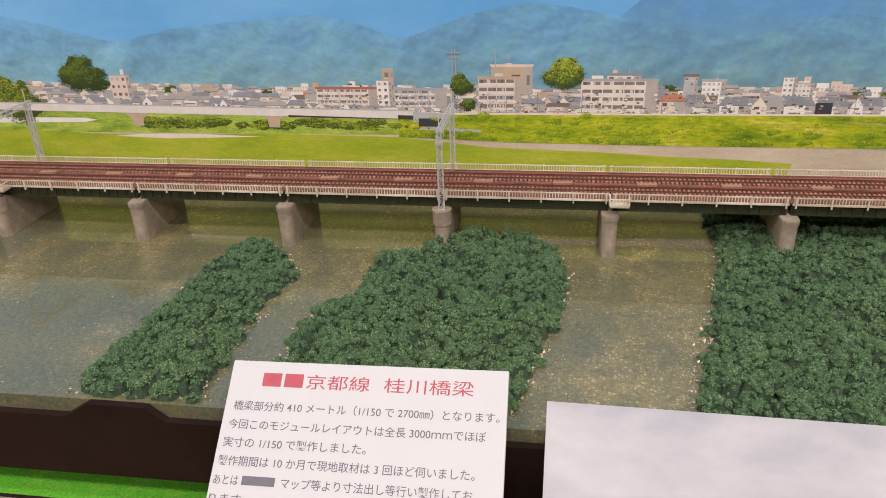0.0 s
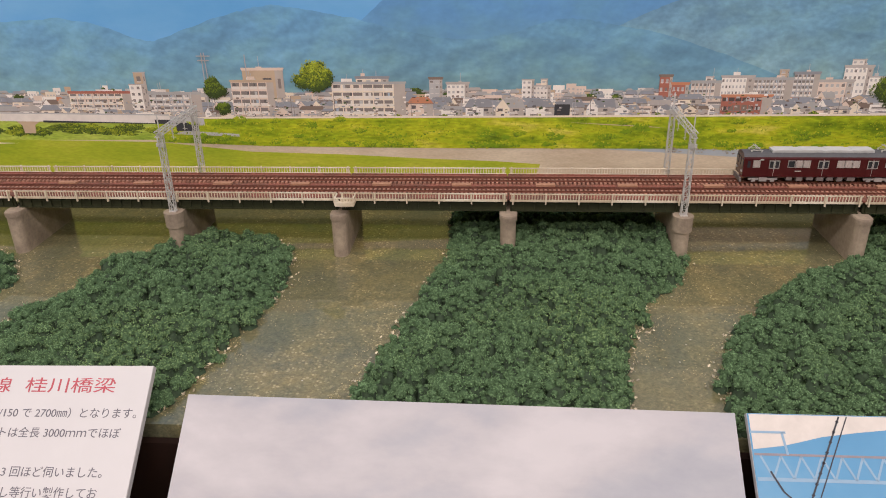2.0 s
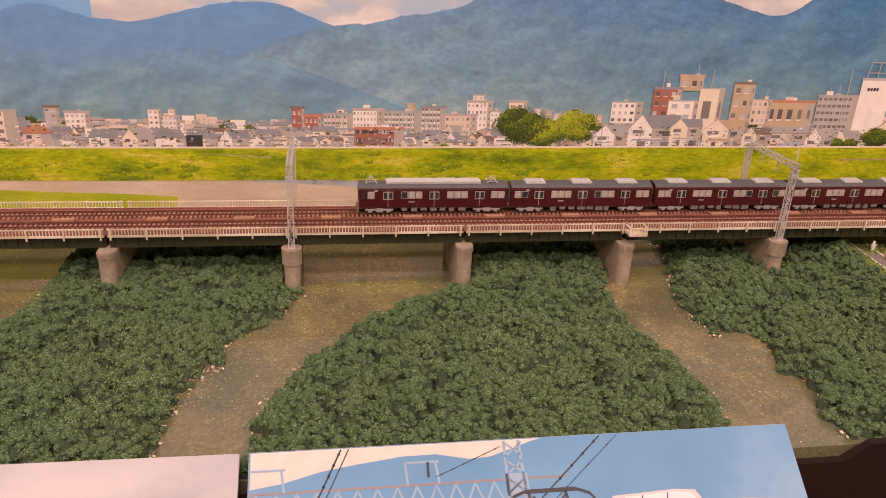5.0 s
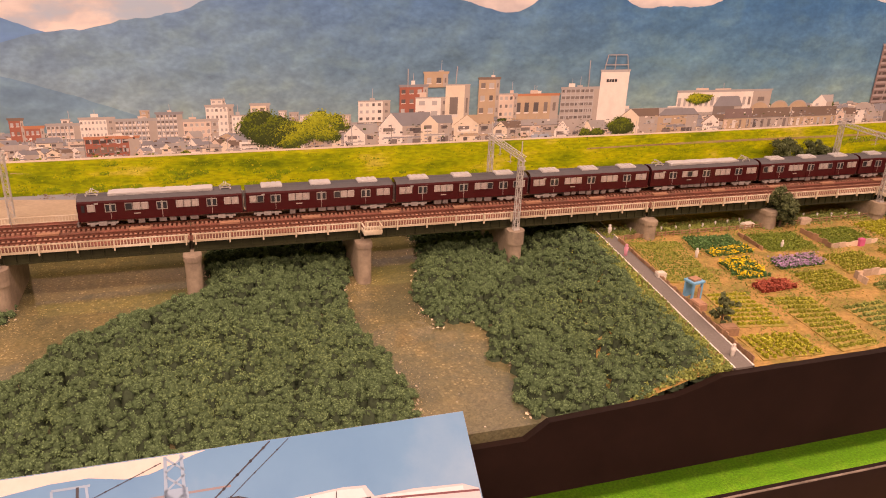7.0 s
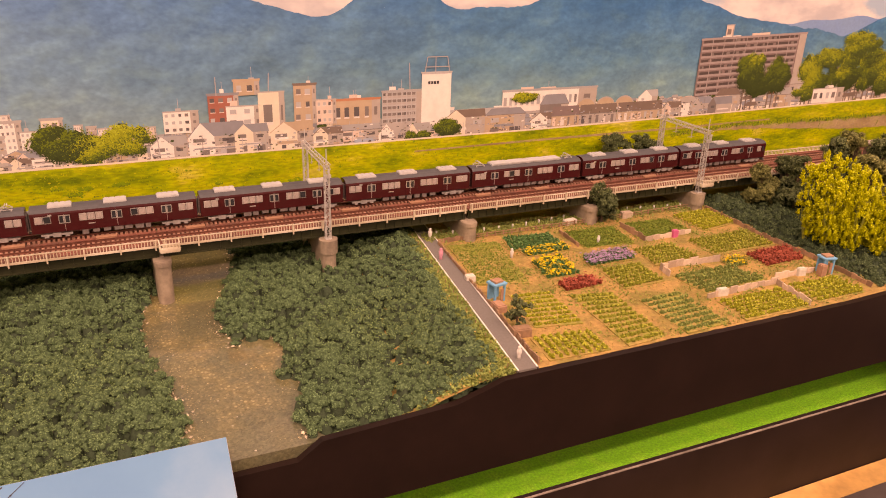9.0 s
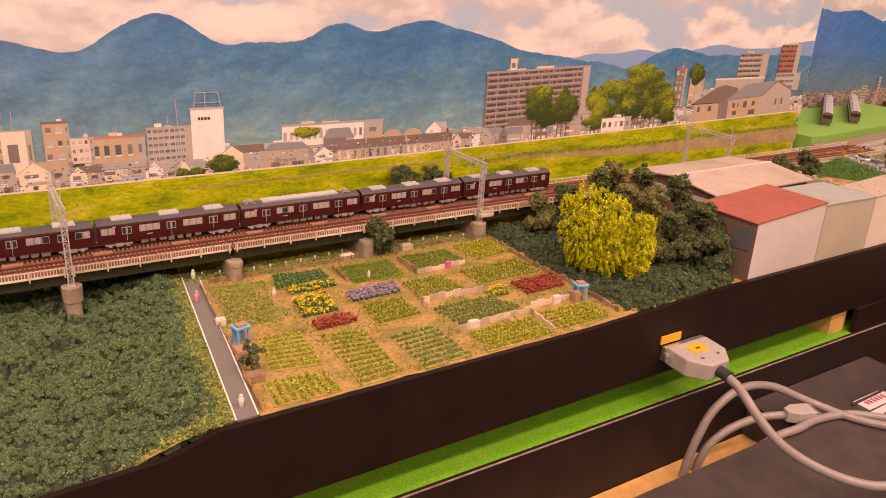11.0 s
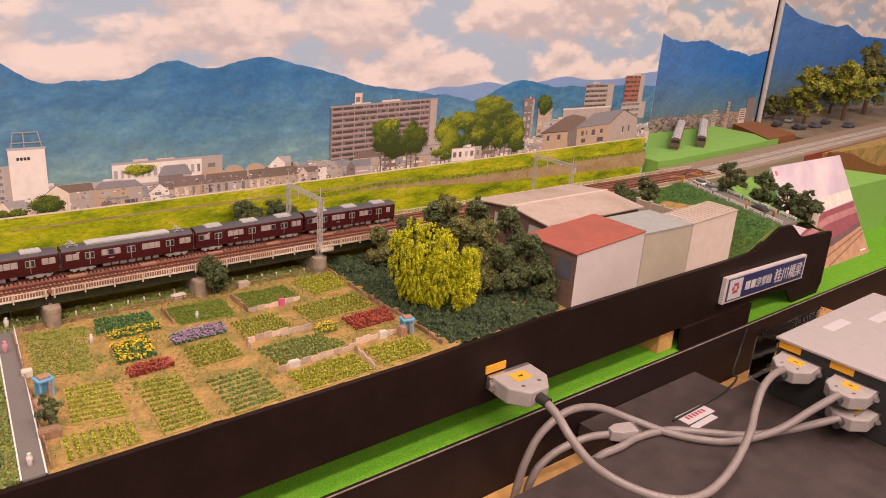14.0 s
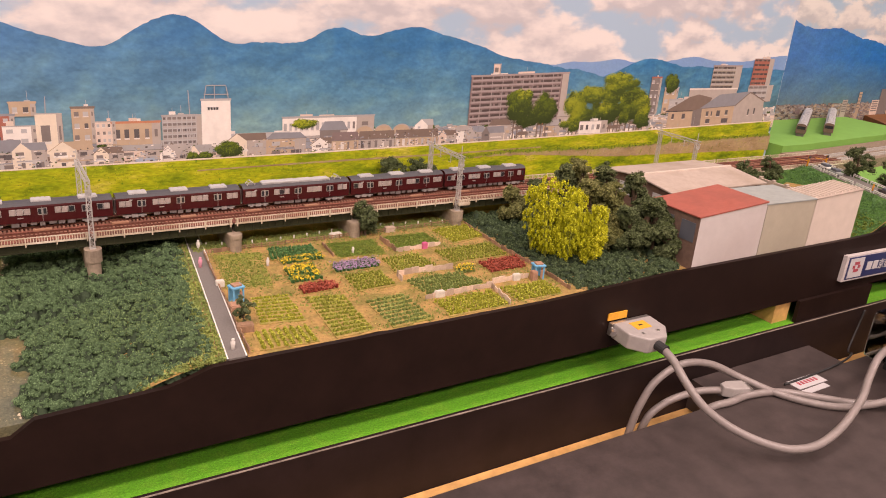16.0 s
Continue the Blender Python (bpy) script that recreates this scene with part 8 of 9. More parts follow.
thicket("levee_grass", ((1.705, -0.226), (1.775, -0.226), (1.80, -0.17), (1.775, -0.12), (1.715, -0.15)), 0.0048, 0.0050, "short green grass on the levee's slope", LEAF["turf"], INNER_SHADE["leaf_turf"], base=lambda x, y: ground_z(x, y) - 0.002, lump=0.0034, leaf=0.0005, per=16)

# roadbed of the tracks beyond the bridge, on the neighbouring boards
tagged(Build().prism([(1.992, 0.098), (2.05, 0.098), (2.50, 0.138), (2.50, 0.297), (1.992, 0.297)], -0.076, 0.058).make("green_board", green_board), "flat light green board behind the tracks", "board")
tagged(Build().box(2.722, 3.9, 0.098, 0.42, -0.076, 0.036).make("module_board", mat("car_park_ground", (0.17, 0.135, 0.10), 0.95, var=0.3, scale=40, second=(0.24, 0.19, 0.11), mix=0.5, bump=0.4)), "grey-brown car park ground of the next module", "board")
tagged(Build().prism([(1.985, -0.12), (2.50, -0.12), (2.42, 0.0365), (2.05, 0.0036), (1.985, 0.0036)], -0.076, 0.030).make("green_board", green_board), "flat light green board beside the tracks", "board")
tagged(Build().prism([(1.985, 0.004), (2.05, 0.004), (3.6, 0.1435), (3.6, 0.235), (2.05, 0.0955), (1.985, 0.0955)], -0.076, 0.0465).make("track_board", mat("ballast_tan", (0.28, 0.21, 0.15), 0.95, var=0.3, scale=500, bump=0.8)), "tan ballasted track board beyond the bridge", "board")
far_rails = tagged(empty("far_track", 2.05, 0.036, 0.0465), "pale far railway track with grey rails", "track")
fr = Build().box(0.0, 1.5, -0.0005, 0.0005, 0.0012, 0.0032).make("rail", mast_grey, far_rails)
fr.location.y = TRACKS[0] - 0.0405
for dy in (TRACKS[0] - 0.0315, TRACKS[1] - 0.0405, TRACKS[1] - 0.0315):
    twin(fr, far_rails, 0, dy, 0)
b = Build()
for c in TRACKS:
    for i in range(220):
        b.box(i * 0.0066, i * 0.0066 + 0.0028, c - 0.036 - 0.008, c - 0.036 + 0.008, 0.0, 0.0013)
tagged(b.make("tie_rest", mat("concrete_tie", (0.45, 0.40, 0.34), 0.9, island=0.15), far_rails), kind="stuff")
far_rails.rotation_euler[2] = 0.0898
rust_red = mat("red_oxide", (0.30, 0.055, 0.035), 0.6, var=0.2, scale=120)
hill_brown = mat("brown_board", (0.22, 0.085, 0.028), 0.7, var=0.15, scale=60)
girder = tagged(Build().box(0.0, 0.135, -0.004, -0.001, -0.020, 0.0).box(0.0, 0.135, -0.0052, -0.001, -0.0015, 0.001).box(0.0, 0.135, -0.0052, -0.001, -0.0205, -0.0185).make("red_girder", rust_red), "red girder of a neighbouring bridge", "girder")
girder.location, girder.rotation_euler = (2.425, 0.0378, 0.0463), (0, 0, 0.0898)
tagged(Build().plate([(2.515, -0.076), (3.3, -0.076), (3.3, -0.015), (2.80, -0.008), (2.70, 0.014), (2.62, 0.038), (2.56, 0.047), (2.515, 0.049)], 0.020, 0.030).make("brown_fascia", hill_brown), "curved brown fascia board of the next module", "board")
tagged(Build().prism([(2.515, 0.0305), (3.3, 0.0305), (3.3, 0.112), (2.56, 0.0455), (2.515, 0.0415)], -0.076, 0.0440).make("hill_ground", sand), "sandy ground of the next module", "ground", kind="structure")
tagged(Build().prism([(2.455, 0.1385), (2.600, 0.1500), (2.682, 0.296), (2.575, 0.296)], -0.076, 0.0605).make("brown_block", hill_brown), "brown board beyond the green board", "block")
for x, y, turn, m, shade in ((2.830, 0.315, 0.2, figure_black, "black"), (2.850, 0.262, -0.15, figure_black, "black"), (2.940, 0.262, -0.1, slate_win, "dark grey"), (3.050, 0.285, 0.15, figure_black, "black"), (2.955, 0.345, 0.3, pale_roof, "pale"), (3.060, 0.225, 0.0, slate_win, "dark grey")):
    toy_car(x, y, turn, m, f"small {shade} toy car parked beside the trees", z=0.0362, big=1.65, group="parked toy cars")
for i, (x, y, h, r, k) in enumerate(((2.972, 0.310, 0.150, 0.050, "olive"), (3.190, 0.300, 0.165, 0.064, "olive"), (3.430, 0.340, 0.205, 0.080, "wood"), (3.300, 0.390, 0.130, 0.050, "wood"), (3.120, 0.400, 0.080, 0.034, "wood"), (2.960, 0.395, 0.062, 0.030, "wood"), (2.880, 0.400, 0.058, 0.026, "pine"))):
    tree("far_tree", "leafy olive-green tree on the next module" if k == "olive" else "dark leafy tree on the next module", x, y, 0.036, h, r, LEAF[k], 3000, 0.0036, lobes=15, seed=80 + i, low=0.38)


def parked_train(x, y, turn, label):
    ob = tagged(empty("parked_train", x, y, 0.058), label, "train car", group="parked trains")
    ob.rotation_euler[2] = turn
    b = Build()
    car_body(b, 1)
    b.make("body", [shed_brown, unit_grey], ob)
    for cx in (-0.042, -0.014, 0.014, 0.042):
        Build().box(cx - 0.010, cx + 0.010, -0.005, 0.005, 0.0245, 0.0275, bev=0.0006).make("air_conditioner", unit_grey, ob)
    Build().box(-0.0634, -0.0628, -0.0075, 0.0075, 0.014, 0.020).make("windscreen", window_dark, ob)
    for sgn in (-1, 1):
        Build().box(-0.055, 0.055, sgn * 0.0092 - 0.0003, sgn * 0.0092 + 0.0003, 0.013, 0.019).make("window_band", window_mat, ob)
    Build().box(-0.06, 0.06, -0.007, 0.007, 0.0, 0.006).make("underframe", under_grey, ob)
    return ob


for x0, y0 in ((2.119, 0.154), (2.199, 0.147)):
    for i in range(2):
        d = (i + 0.5) * 0.1285
        parked_train(x0 + d * 0.851, y0 + d * 0.526, 0.554, "brown model train car with silver roof, parked")


# backdrop panels of the neighbouring modules
def side_panel(name, x0, y0, x1, y1, z0, z1, ridge_pts, label, town=0.02, towers=()):
    L = math.hypot(x1 - x0, y1 - y0)
    ob = Build().box(0, L, 0, 0.005, z0, z1).make(name, sky_ink)
    ob.location, ob.rotation_euler = (x0, y0, 0), (0, 0, math.atan2(y1 - y0, x1 - x0))
    tagged(ob, label, "backdrop", kind="structure")
    n = 220
    s = Build()
    for i in range(n):
        u0, u1 = i / n, (i + 1) / n
        h = [along(ridge_pts, u) + 0.003 * noise.noise((u * 40, x0, 0)) + 0.0012 * noise.noise((u * 260, x0, 3)) for u in (u0, u1)]
        s.face(((u0 * L, -0.0006, z0), (u1 * L, -0.0006, z0), (u1 * L, -0.0006, h[1]), (u0 * L, -0.0006, h[0])))
    s.make("printed_mountain", panel_blue, ob)
    # rows of small houses, the far ones low and pale
    t = Build()
    q = random.Random(int(x0 * 100))
    k = 0
    for row in range(8):
        u, zb, g = -0.01, town + 0.040 - row * 0.0062, 0.6 + row * 0.11
        while u < L - 0.025:
            w, h = q.uniform(0.007, 0.017) * g, q.uniform(0.0045, 0.0085) * g
            y, z = -0.0009 - k * 1.1e-6, zb + q.uniform(-0.002, 0.002)
            a, b = max(0.0, u), u + w
            t.face(((a, y, z - 0.012), (b, y, z - 0.012), (b, y, z + h * 0.5), (a, y, z + h * 0.5)), q.choice((TAN, WSHADE, TAN, ROCK, RECESS, ROCK, APT)))
            t.face(((a, y - 4e-7, z + h * 0.4), (b, y - 4e-7, z + h * 0.4), (b - w * 0.2, y - 4e-7, z + h), (a + w * 0.15, y - 4e-7, z + h)), q.choice((RBROWN, APT, RECESS, GLOOM, SLATE, ROCK, RBROWN)))
            for j in range(2):
                e = a + (b - a) * (0.15 + 0.4 * j + 0.1 * q.random())
                t.face(((e, y - 8e-7, z - 0.001), (e + w * 0.18, y - 8e-7, z - 0.001), (e + w * 0.18, y - 8e-7, z + h * 0.25), (e, y - 8e-7, z + h * 0.25)), RECESS)
            k += 1
            u += w * q.uniform(0.6, 0.95)
    for u, w, top, m in towers:
        y = -0.0018
        t.face(((u, y, town), (u + w, y, town), (u + w, y, top), (u, y, top)), m)
        for j in range(5):
            z = town + (top - town) * (0.45 + 0.11 * j)
            t.face(((u + w * 0.1, y - 2e-5, z), (u + w * 0.9, y - 2e-5, z), (u + w * 0.9, y - 2e-5, z + 0.003), (u + w * 0.1, y - 2e-5, z + 0.003)), RECESS)
    tagged(t.make("printed_town", INKS, ob), kind="stuff")
    return ob


side_panel("backdrop_panel", 1.835, 0.300, 2.682, 0.300, -0.076, 0.60, [(0, 0.264), (0.30, 0.280), (0.42, 0.296), (0.433, 0.286), (0.484, 0.264), (0.563, 0.252), (0.62, 0.256), (0.675, 0.257), (0.775, 0.236), (0.812, 0.237), (0.897, 0.224), (1.0, 0.238)], "flat photo panel of dark blue mountains", town=0.046,
           towers=((0.700, 0.012, 0.116, TAN), (0.640, 0.020, 0.098, WSHADE), (0.790, 0.038, 0.122, RECESS), (0.760, 0.030, 0.096, PINK)))
side_panel("backdrop_panel", 2.93, 0.459, 4.10, 0.430, -0.076, 0.72, [(0, 0.375), (0.05, 0.366), (0.09, 0.348), (0.164, 0.320), (0.263, 0.305), (0.352, 0.297), (0.415, 0.306), (0.516, 0.270), (0.62, 0.269), (1.0, 0.25)], "flat photo panel of dark blue mountains", town=0.0)
tagged(Build().cyl(2.6925, 0.2965, -0.076, 0.60, 0.0068, sides=16).make("panel_pole", mat("pole_grey", (0.46, 0.45, 0.45), 0.4)), "grey metal pole between two backdrop panels", "pole")
# dark strip added to imitate the shadow at the panel's right end
tagged(Build().box(2.6795, 2.6835, 0.2975, 0.2995, -0.076, 0.60).make("panel_edge_strip", black_board), "black strip standing in for shade at a backdrop panel's edge", "trim", kind="structure")

# ---- in front of the module: table, boards, desk, cables, cards ----
ft = tagged(Build().box(-0.9, 4.2, -0.237, 0.8, -0.100, -0.076).make("felt_table", felt), "table top covered with bright green felt", "table top", kind="structure")
for x in (-0.8, 1.6, 4.1):
    for y in (-0.15, 0.72):
        Build().box(x - 0.02, x + 0.02, y - 0.02, y + 0.02, -0.95, -0.100).make("leg", desk_black, ft)
tagged(Build().box(-0.9, 3.6, -0.242, -0.237, -0.95, -0.0755).make("table_skirt", skirt_black), "black board along the green table's edge", "board", kind="structure")
tagged(Build().box(-0.9, 3.6, -0.2424, -0.2408, -0.0755, -0.0749).make("skirt_trim", mat("bare_edge", (0.22, 0.18, 0.15), 0.8, var=0.5, scale=90)), "pale bare edge along the black board's top", "trim", kind="structure")
tagged(Build().box(1.605, 1.764, -0.2375, -0.2325, -0.090, -0.046).make("hanging_board", black_board), "black board piece hanging below the layout's fascia", "board")
tagged(Build().box(1.573, 1.603, -0.226, -0.12, -0.076, -0.0485).make("wood_support", wood), "raw wooden support block under the layout", "block")
tagged(Build().box(-0.74, 1.97, FY + 0.04, BACK + 0.01, -0.076, -0.022).make("layout_frame", black_board), "black wooden frame under the layout", "frame", kind="structure")
tagged(Build().box(-0.9, 3.2, -0.330, -0.2428, -0.170, -0.151).make("wood_shelf", wood), "raw wooden shelf edge behind the desk", "shelf", kind="structure")
desk = tagged(Build().box(0.2, 3.0, -1.3, -0.3005, -0.150, -0.1055, bev=0.0008).make("desk", desk_black), "matt black desk top before the layout", "desk")
tagged(Build().box(1.418, 1.640, -0.3002, -0.2428, -0.150, -0.1120, bev=0.0006).make("black_plate", desk_black), "black plate behind the desk", "plate")
tagged(Build().box(-0.9, 0.199, -1.3, -0.302, -0.95, -0.27).make("low_shelf", black_board), "black shelf before the layout", "shelf")
for x in (0.3, 2.9):
    Build().box(x - 0.03, x + 0.03, -1.25, -1.19, -0.95, -0.15).make("leg", desk_black, desk)
    Build().box(x - 0.03, x + 0.03, -0.40, -0.34, -0.95, -0.15).make("leg", desk_black, desk)

cable_grey = mat("cable_grey", (0.25, 0.215, 0.20), 0.30, var=0.08, scale=100)
hood_grey = mat("connector_grey", (0.36, 0.33, 0.31), 0.5, var=0.08, scale=150)
label_orange = mat("label_orange", (0.80, 0.38, 0.04), 0.5)
metal = mat("nickel", (0.62, 0.60, 0.57), 0.3, metal=0.9)
rubber = mat("black_rubber", (0.03, 0.03, 0.03), 0.6)
lid_grey = mat("box_grey", (0.40, 0.37, 0.36), 0.5, var=0.06, scale=80)
navy = mat("sign_navy", (0.025, 0.035, 0.11), 0.35, var=0.05)
red_ink = mat("ink_red", (0.42, 0.07, 0.09), 0.6)
grey_ink = mat("ink_grey", (0.13, 0.12, 0.14), 0.6)


def tube(name, pts, r, material, label, cat="cable", group="grey cables"):
    """A smooth round cable through points."""
    P = [Vector(p) for p in pts]
    path = []
    for i in range(len(P) - 1):
        a, b, c, d = P[max(i - 1, 0)], P[i], P[i + 1], P[min(i + 2, len(P) - 1)]
        for k in range(8):
            t = k / 8
            path.append(0.5 * (2 * b + (c - a) * t + (2 * a - 5 * b + 4 * c - d) * t * t + (3 * b - a - 3 * c + d) * t ** 3))
    path.append(P[-1])
    v, f, n = [], [], 14
    up = Vector((0, 0, 1))
    for i, p in enumerate(path):
        d = (path[min(i + 1, len(path) - 1)] - path[max(i - 1, 0)]).normalized()
        u = d.cross(up).normalized()
        w = u.cross(d)
        v += [p + r * (u * math.cos(6.2832 * k / n) + w * math.sin(6.2832 * k / n)) for k in range(n)]
    for i in range(len(path) - 1):
        for k in range(n):
            j = (k + 1) % n
            f.append((i * n + k, i * n + j, (i + 1) * n + j, (i + 1) * n + k))
    f += [tuple(reversed(range(n))), tuple((len(path) - 1) * n + k for k in range(n))]
    return tagged(obj_from(name, v, f, material, smooth=True), label, cat, group=group)


CR = 0.0041
CL = "thick grey round control cable on the desk"
tube("cable", ((1.305, -0.286, -0.0280), (1.304, -0.302, -0.033), (1.303, -0.322, -0.046), (1.309, -0.341, -0.062), (1.321, -0.356, -0.074), (1.336, -0.373, -0.083), (1.354, -0.391, -0.089), (1.374, -0.405, -0.091), (1.404, -0.411, -0.090), (1.448, -0.406, -0.084), (1.496, -0.393, -0.072), (1.526, -0.380, -0.062), (1.556, -0.369, -0.050), (1.588, -0.363, -0.046), (1.612, -0.362, -0.047)), CR, cable_grey, CL)
tube("cable", ((1.304, -0.262, -0.151), (1.307, -0.263, -0.130), (1.313, -0.264, -0.108), (1.330, -0.264, -0.083), (1.367, -0.264, -0.070), (1.410, -0.268, -0.077), (1.445, -0.285, -0.093), (1.468, -0.316, -0.1008), (1.487, -0.345, -0.1014), (1.514, -0.369, -0.1005), (1.552, -0.394, -0.088), (1.585, -0.412, -0.064), (1.612, -0.424, -0.048)), CR, cable_grey, CL)
tube("cable", ((1.322, -0.262, -0.151), (1.325, -0.263, -0.138), (1.333, -0.265, -0.122), (1.356, -0.268, -0.110), (1.390, -0.275, -0.1035), (1.412, -0.287, -0.1005)), CR, cable_grey, CL)
tube("cable", ((1.362, -0.276, -0.1505), (1.368, -0.290, -0.126), (1.380, -0.304, -0.104), (1.404, -0.308, -0.1014), (1.436, -0.307, -0.1014), (1.476, -0.317, -0.1014), (1.504, -0.340, -0.1014), (1.540, -0.371, -0.1012), (1.575, -0.397, -0.093), (1.598, -0.419, -0.080), (1.612, -0.431, -0.073)), CR, cable_grey, CL)
tube("thin_wire", ((1.752, -0.2438, -0.080), (1.745, -0.2445, -0.105), (1.715, -0.256, -0.128), (1.668, -0.285, -0.1098), (1.620, -0.300, -0.1035), (1.555, -0.305, -0.1035), (1.50, -0.306, -0.1035)), 0.0013, rubber, "thin black wire along the desk's back", group="")
ce = tagged(empty("cable_end", 1.424, -0.293, -0.1055), "grey plug hood lying at the desk's edge", "plug")
ce.rotation_euler[2] = -0.35
hd = Build().prism([(-0.014, -0.004), (-0.004, -0.009), (0.016, -0.009), (0.016, 0.009), (-0.004, 0.009), (-0.014, 0.004)], 0.0003, 0.0125).make("hood", hood_grey, ce)
bev = hd.modifiers.new("bevel", "BEVEL")
bev.width, bev.segments = 0.0012, 2
Build().box(0.016, 0.020, -0.0085, 0.0085, 0.002, 0.011, bev=0.0006).make("shell", metal, ce)


def plug(m, label, size=0.88):
    """A grey plug hood: flanged shell tapering to a cable sleeve, thumb screws and an orange label. x: out of the socket."""
    ob = tagged(empty("cable_plug"), label, "plug", group="cable plugs")
    b = Build()
    o = [(0.006, -0.026), (0.030, -0.026), (0.046, -0.012), (0.046, 0.012), (0.030, 0.026), (0.006, 0.026)]
    b.prism(o, -0.0085, 0.0085)
    hood = b.make("hood", hood_grey, ob)
    bev = hood.modifiers.new("bevel", "BEVEL")
    bev.width, bev.segments = 0.0016, 2
    Build().box(0.001, 0.006, -0.027, 0.027, -0.0070, 0.0070, bev=0.0008).make("shell", metal, ob)
    for s in (-1, 1):
        c = Build()
        c.bar((-0.001, s * 0.0215, 0), (0.013, s * 0.0300, 0), 0.0032, sides=10)
        c.make("thumb_screw", metal, ob)
    sl = Build()
    sl.bar((0.044, 0, 0), (0.058, 0, 0), 0.0053, sides=14)
    sl.make("sleeve", rubber, ob)
    lb = Build().box(0.012, 0.026, -0.010, 0.010, 0.0085, 0.0088)
    l = lb.make("label", label_orange, ob, "orange paper label")
    Build().box(0.0180, 0.0200, -0.0028, 0.0028, 0.0088, 0.0090).make("printed_mark", rubber, l)
    for s in (-1, 1):
        sc = Build().cyl(0.034, s * 0.0105, 0.0085, 0.0092, 0.0018, sides=10)
        sc.make("screw", metal, ob)
    ob.matrix_world = m @ Matrix.Scale(size, 4)
    return ob


plug(pose(1.305, -0.2318, -0.024, 0, 4, -90), "grey plug in the black fascia's socket", 1.0)
plug(pose(1.657, -0.362, -0.051, 0, 5, 180), "grey plug in the control box's upper socket")
plug(pose(1.657, -0.424, -0.052, 0, 5, 180), "grey plug in the control box's lower socket")
plug(pose(1.657, -0.431, -0.076, 0, 4, 180), "grey plug below another in the control box")
tagged(Build().box(1.276, 1.302, -0.2335, -0.2322, -0.0155, -0.0075).make("orange_label", label_orange), "orange paper label on the black fascia", "label")
gb = tagged(empty("control_box", 1.78, -0.43, -0.1055), "grey control box with black front and orange labels", "control box")
Build().box(-0.122, 0.14, -0.10, 0.10, 0.0, 0.0725, bev=0.002).make("body", rubber, gb)
Build().box(-0.127, 0.142, -0.102, 0.102, 0.0725, 0.0755, bev=0.001).make("lid", lid_grey, gb)
for y in (0.085, 0.025):
    Build().box(-0.1232, -0.1221, y - 0.013, y + 0.013, 0.0625, 0.0715).make("orange_label", label_orange, gb)
for x0, y0 in ((-0.05, 0.07), (0.03, 0.05)):
    Build().box(x0, x0 + 0.05, y0, y0 + 0.014, 0.0755, 0.0759).make("paper_label", paper, gb)
clear = bpy.data.materials.new("clear_plastic")
clear.use_nodes = True
cb = clear.node_tree.nodes["Principled BSDF"]
cb.inputs["Transmission Weight"].default_value, cb.inputs["Roughness"].default_value, cb.inputs["IOR"].default_value = 1.0, 0.08, 1.1
cover = tagged(empty("plastic_cover", 1.70, -0.318, -0.1055), "clear crumpled plastic cover beside the control box", "cover")
Build().box(-0.030, 0.14, -0.006, 0.022, 0.0, 0.062, bev=0.006).make("shell", clear, cover)
lab = tagged(Build().box(-0.026, 0.026, -0.009, 0.009, 0, 0.0006).make("desk_label", paper), "white paper strip with red handwriting marks", "label")
lab.location, lab.rotation_euler = (1.5355, -0.3110, -0.1053), (0, 0, 0.0)
for i in range(6):
    m = Build().box(-0.017 + i * 0.006, -0.0135 + i * 0.006, -0.003, 0.003, 0.0006, 0.0009).make("mark", red_ink, lab)
strip = tagged(Build().box(-0.022, 0.022, -0.004, 0.004, 0, 0.0006).make("paper_strip", paper), "torn white paper strip on the desk", "label")
strip.location, strip.rotation_euler = (1.530, -0.3260, -0.1053), (0, 0, 0.02)


# ---- lettering ----
def letters(text, size, width, depth, material, name, parent, m, bold=0.012):
    c = bpy.data.curves.new("lettering", "FONT")
    c.body, c.size, c.extrude, c.offset = text, size, depth, size * bold
    tmp = bpy.data.objects.new("lettering", c)
    scene.collection.objects.link(tmp)
    bpy.context.view_layer.update()
    me = bpy.data.meshes.new_from_object(tmp.evaluated_get(bpy.context.evaluated_depsgraph_get()))
    bpy.data.objects.remove(tmp)
    xs = [v.co.x for v in me.vertices]
    k = width / (max(xs) - min(xs)) if width else 1.0
    lo = min(xs)
    for v in me.vertices:
        v.co.x = (v.co.x - lo) * k
    me.materials.clear()
    me.materials.append(material)
    ob = new(name, me)
    ob.parent = parent
    ob.matrix_basis = m
    return ob


# name sign on the fascia
sign = tagged(empty("name_sign", 1.7895, -0.2325, -0.0143), "navy name sign with white lettering on the fascia", "sign")
Build().box(-0.112, 0.112, -0.0060, 0.0, -0.0190, 0.0190, bev=0.0012).make("frame", mat("sign_frame", (0.55, 0.50, 0.48), 0.4), sign)
Build().box(-0.106, 0.106, -0.0066, -0.006, -0.0160, 0.0160).make("face", navy, sign)
Build().box(-0.103, -0.070, -0.0072, -0.0066, -0.0140, 0.0140).make("emblem_panel", paper, sign)
e = Build()
for a in range(6):
    t = a * 1.047
    e.box(-0.0865 + 0.006 * math.cos(t) - 0.0028, -0.0865 + 0.006 * math.cos(t) + 0.0028, -0.0075, -0.0072, 0.0015 + 0.006 * math.sin(t) - 0.0022, 0.0015 + 0.006 * math.sin(t) + 0.0022)
e.make("emblem", red_ink, sign)
up = pose(0, 0, 0, 90, 0, 0)
for i in range(2):
    Build().box(-0.060 + i * 0.0150, -0.048 + i * 0.0150, -0.0072, -0.0066, -0.0065, 0.0055).make("printed_bar", paper, sign)
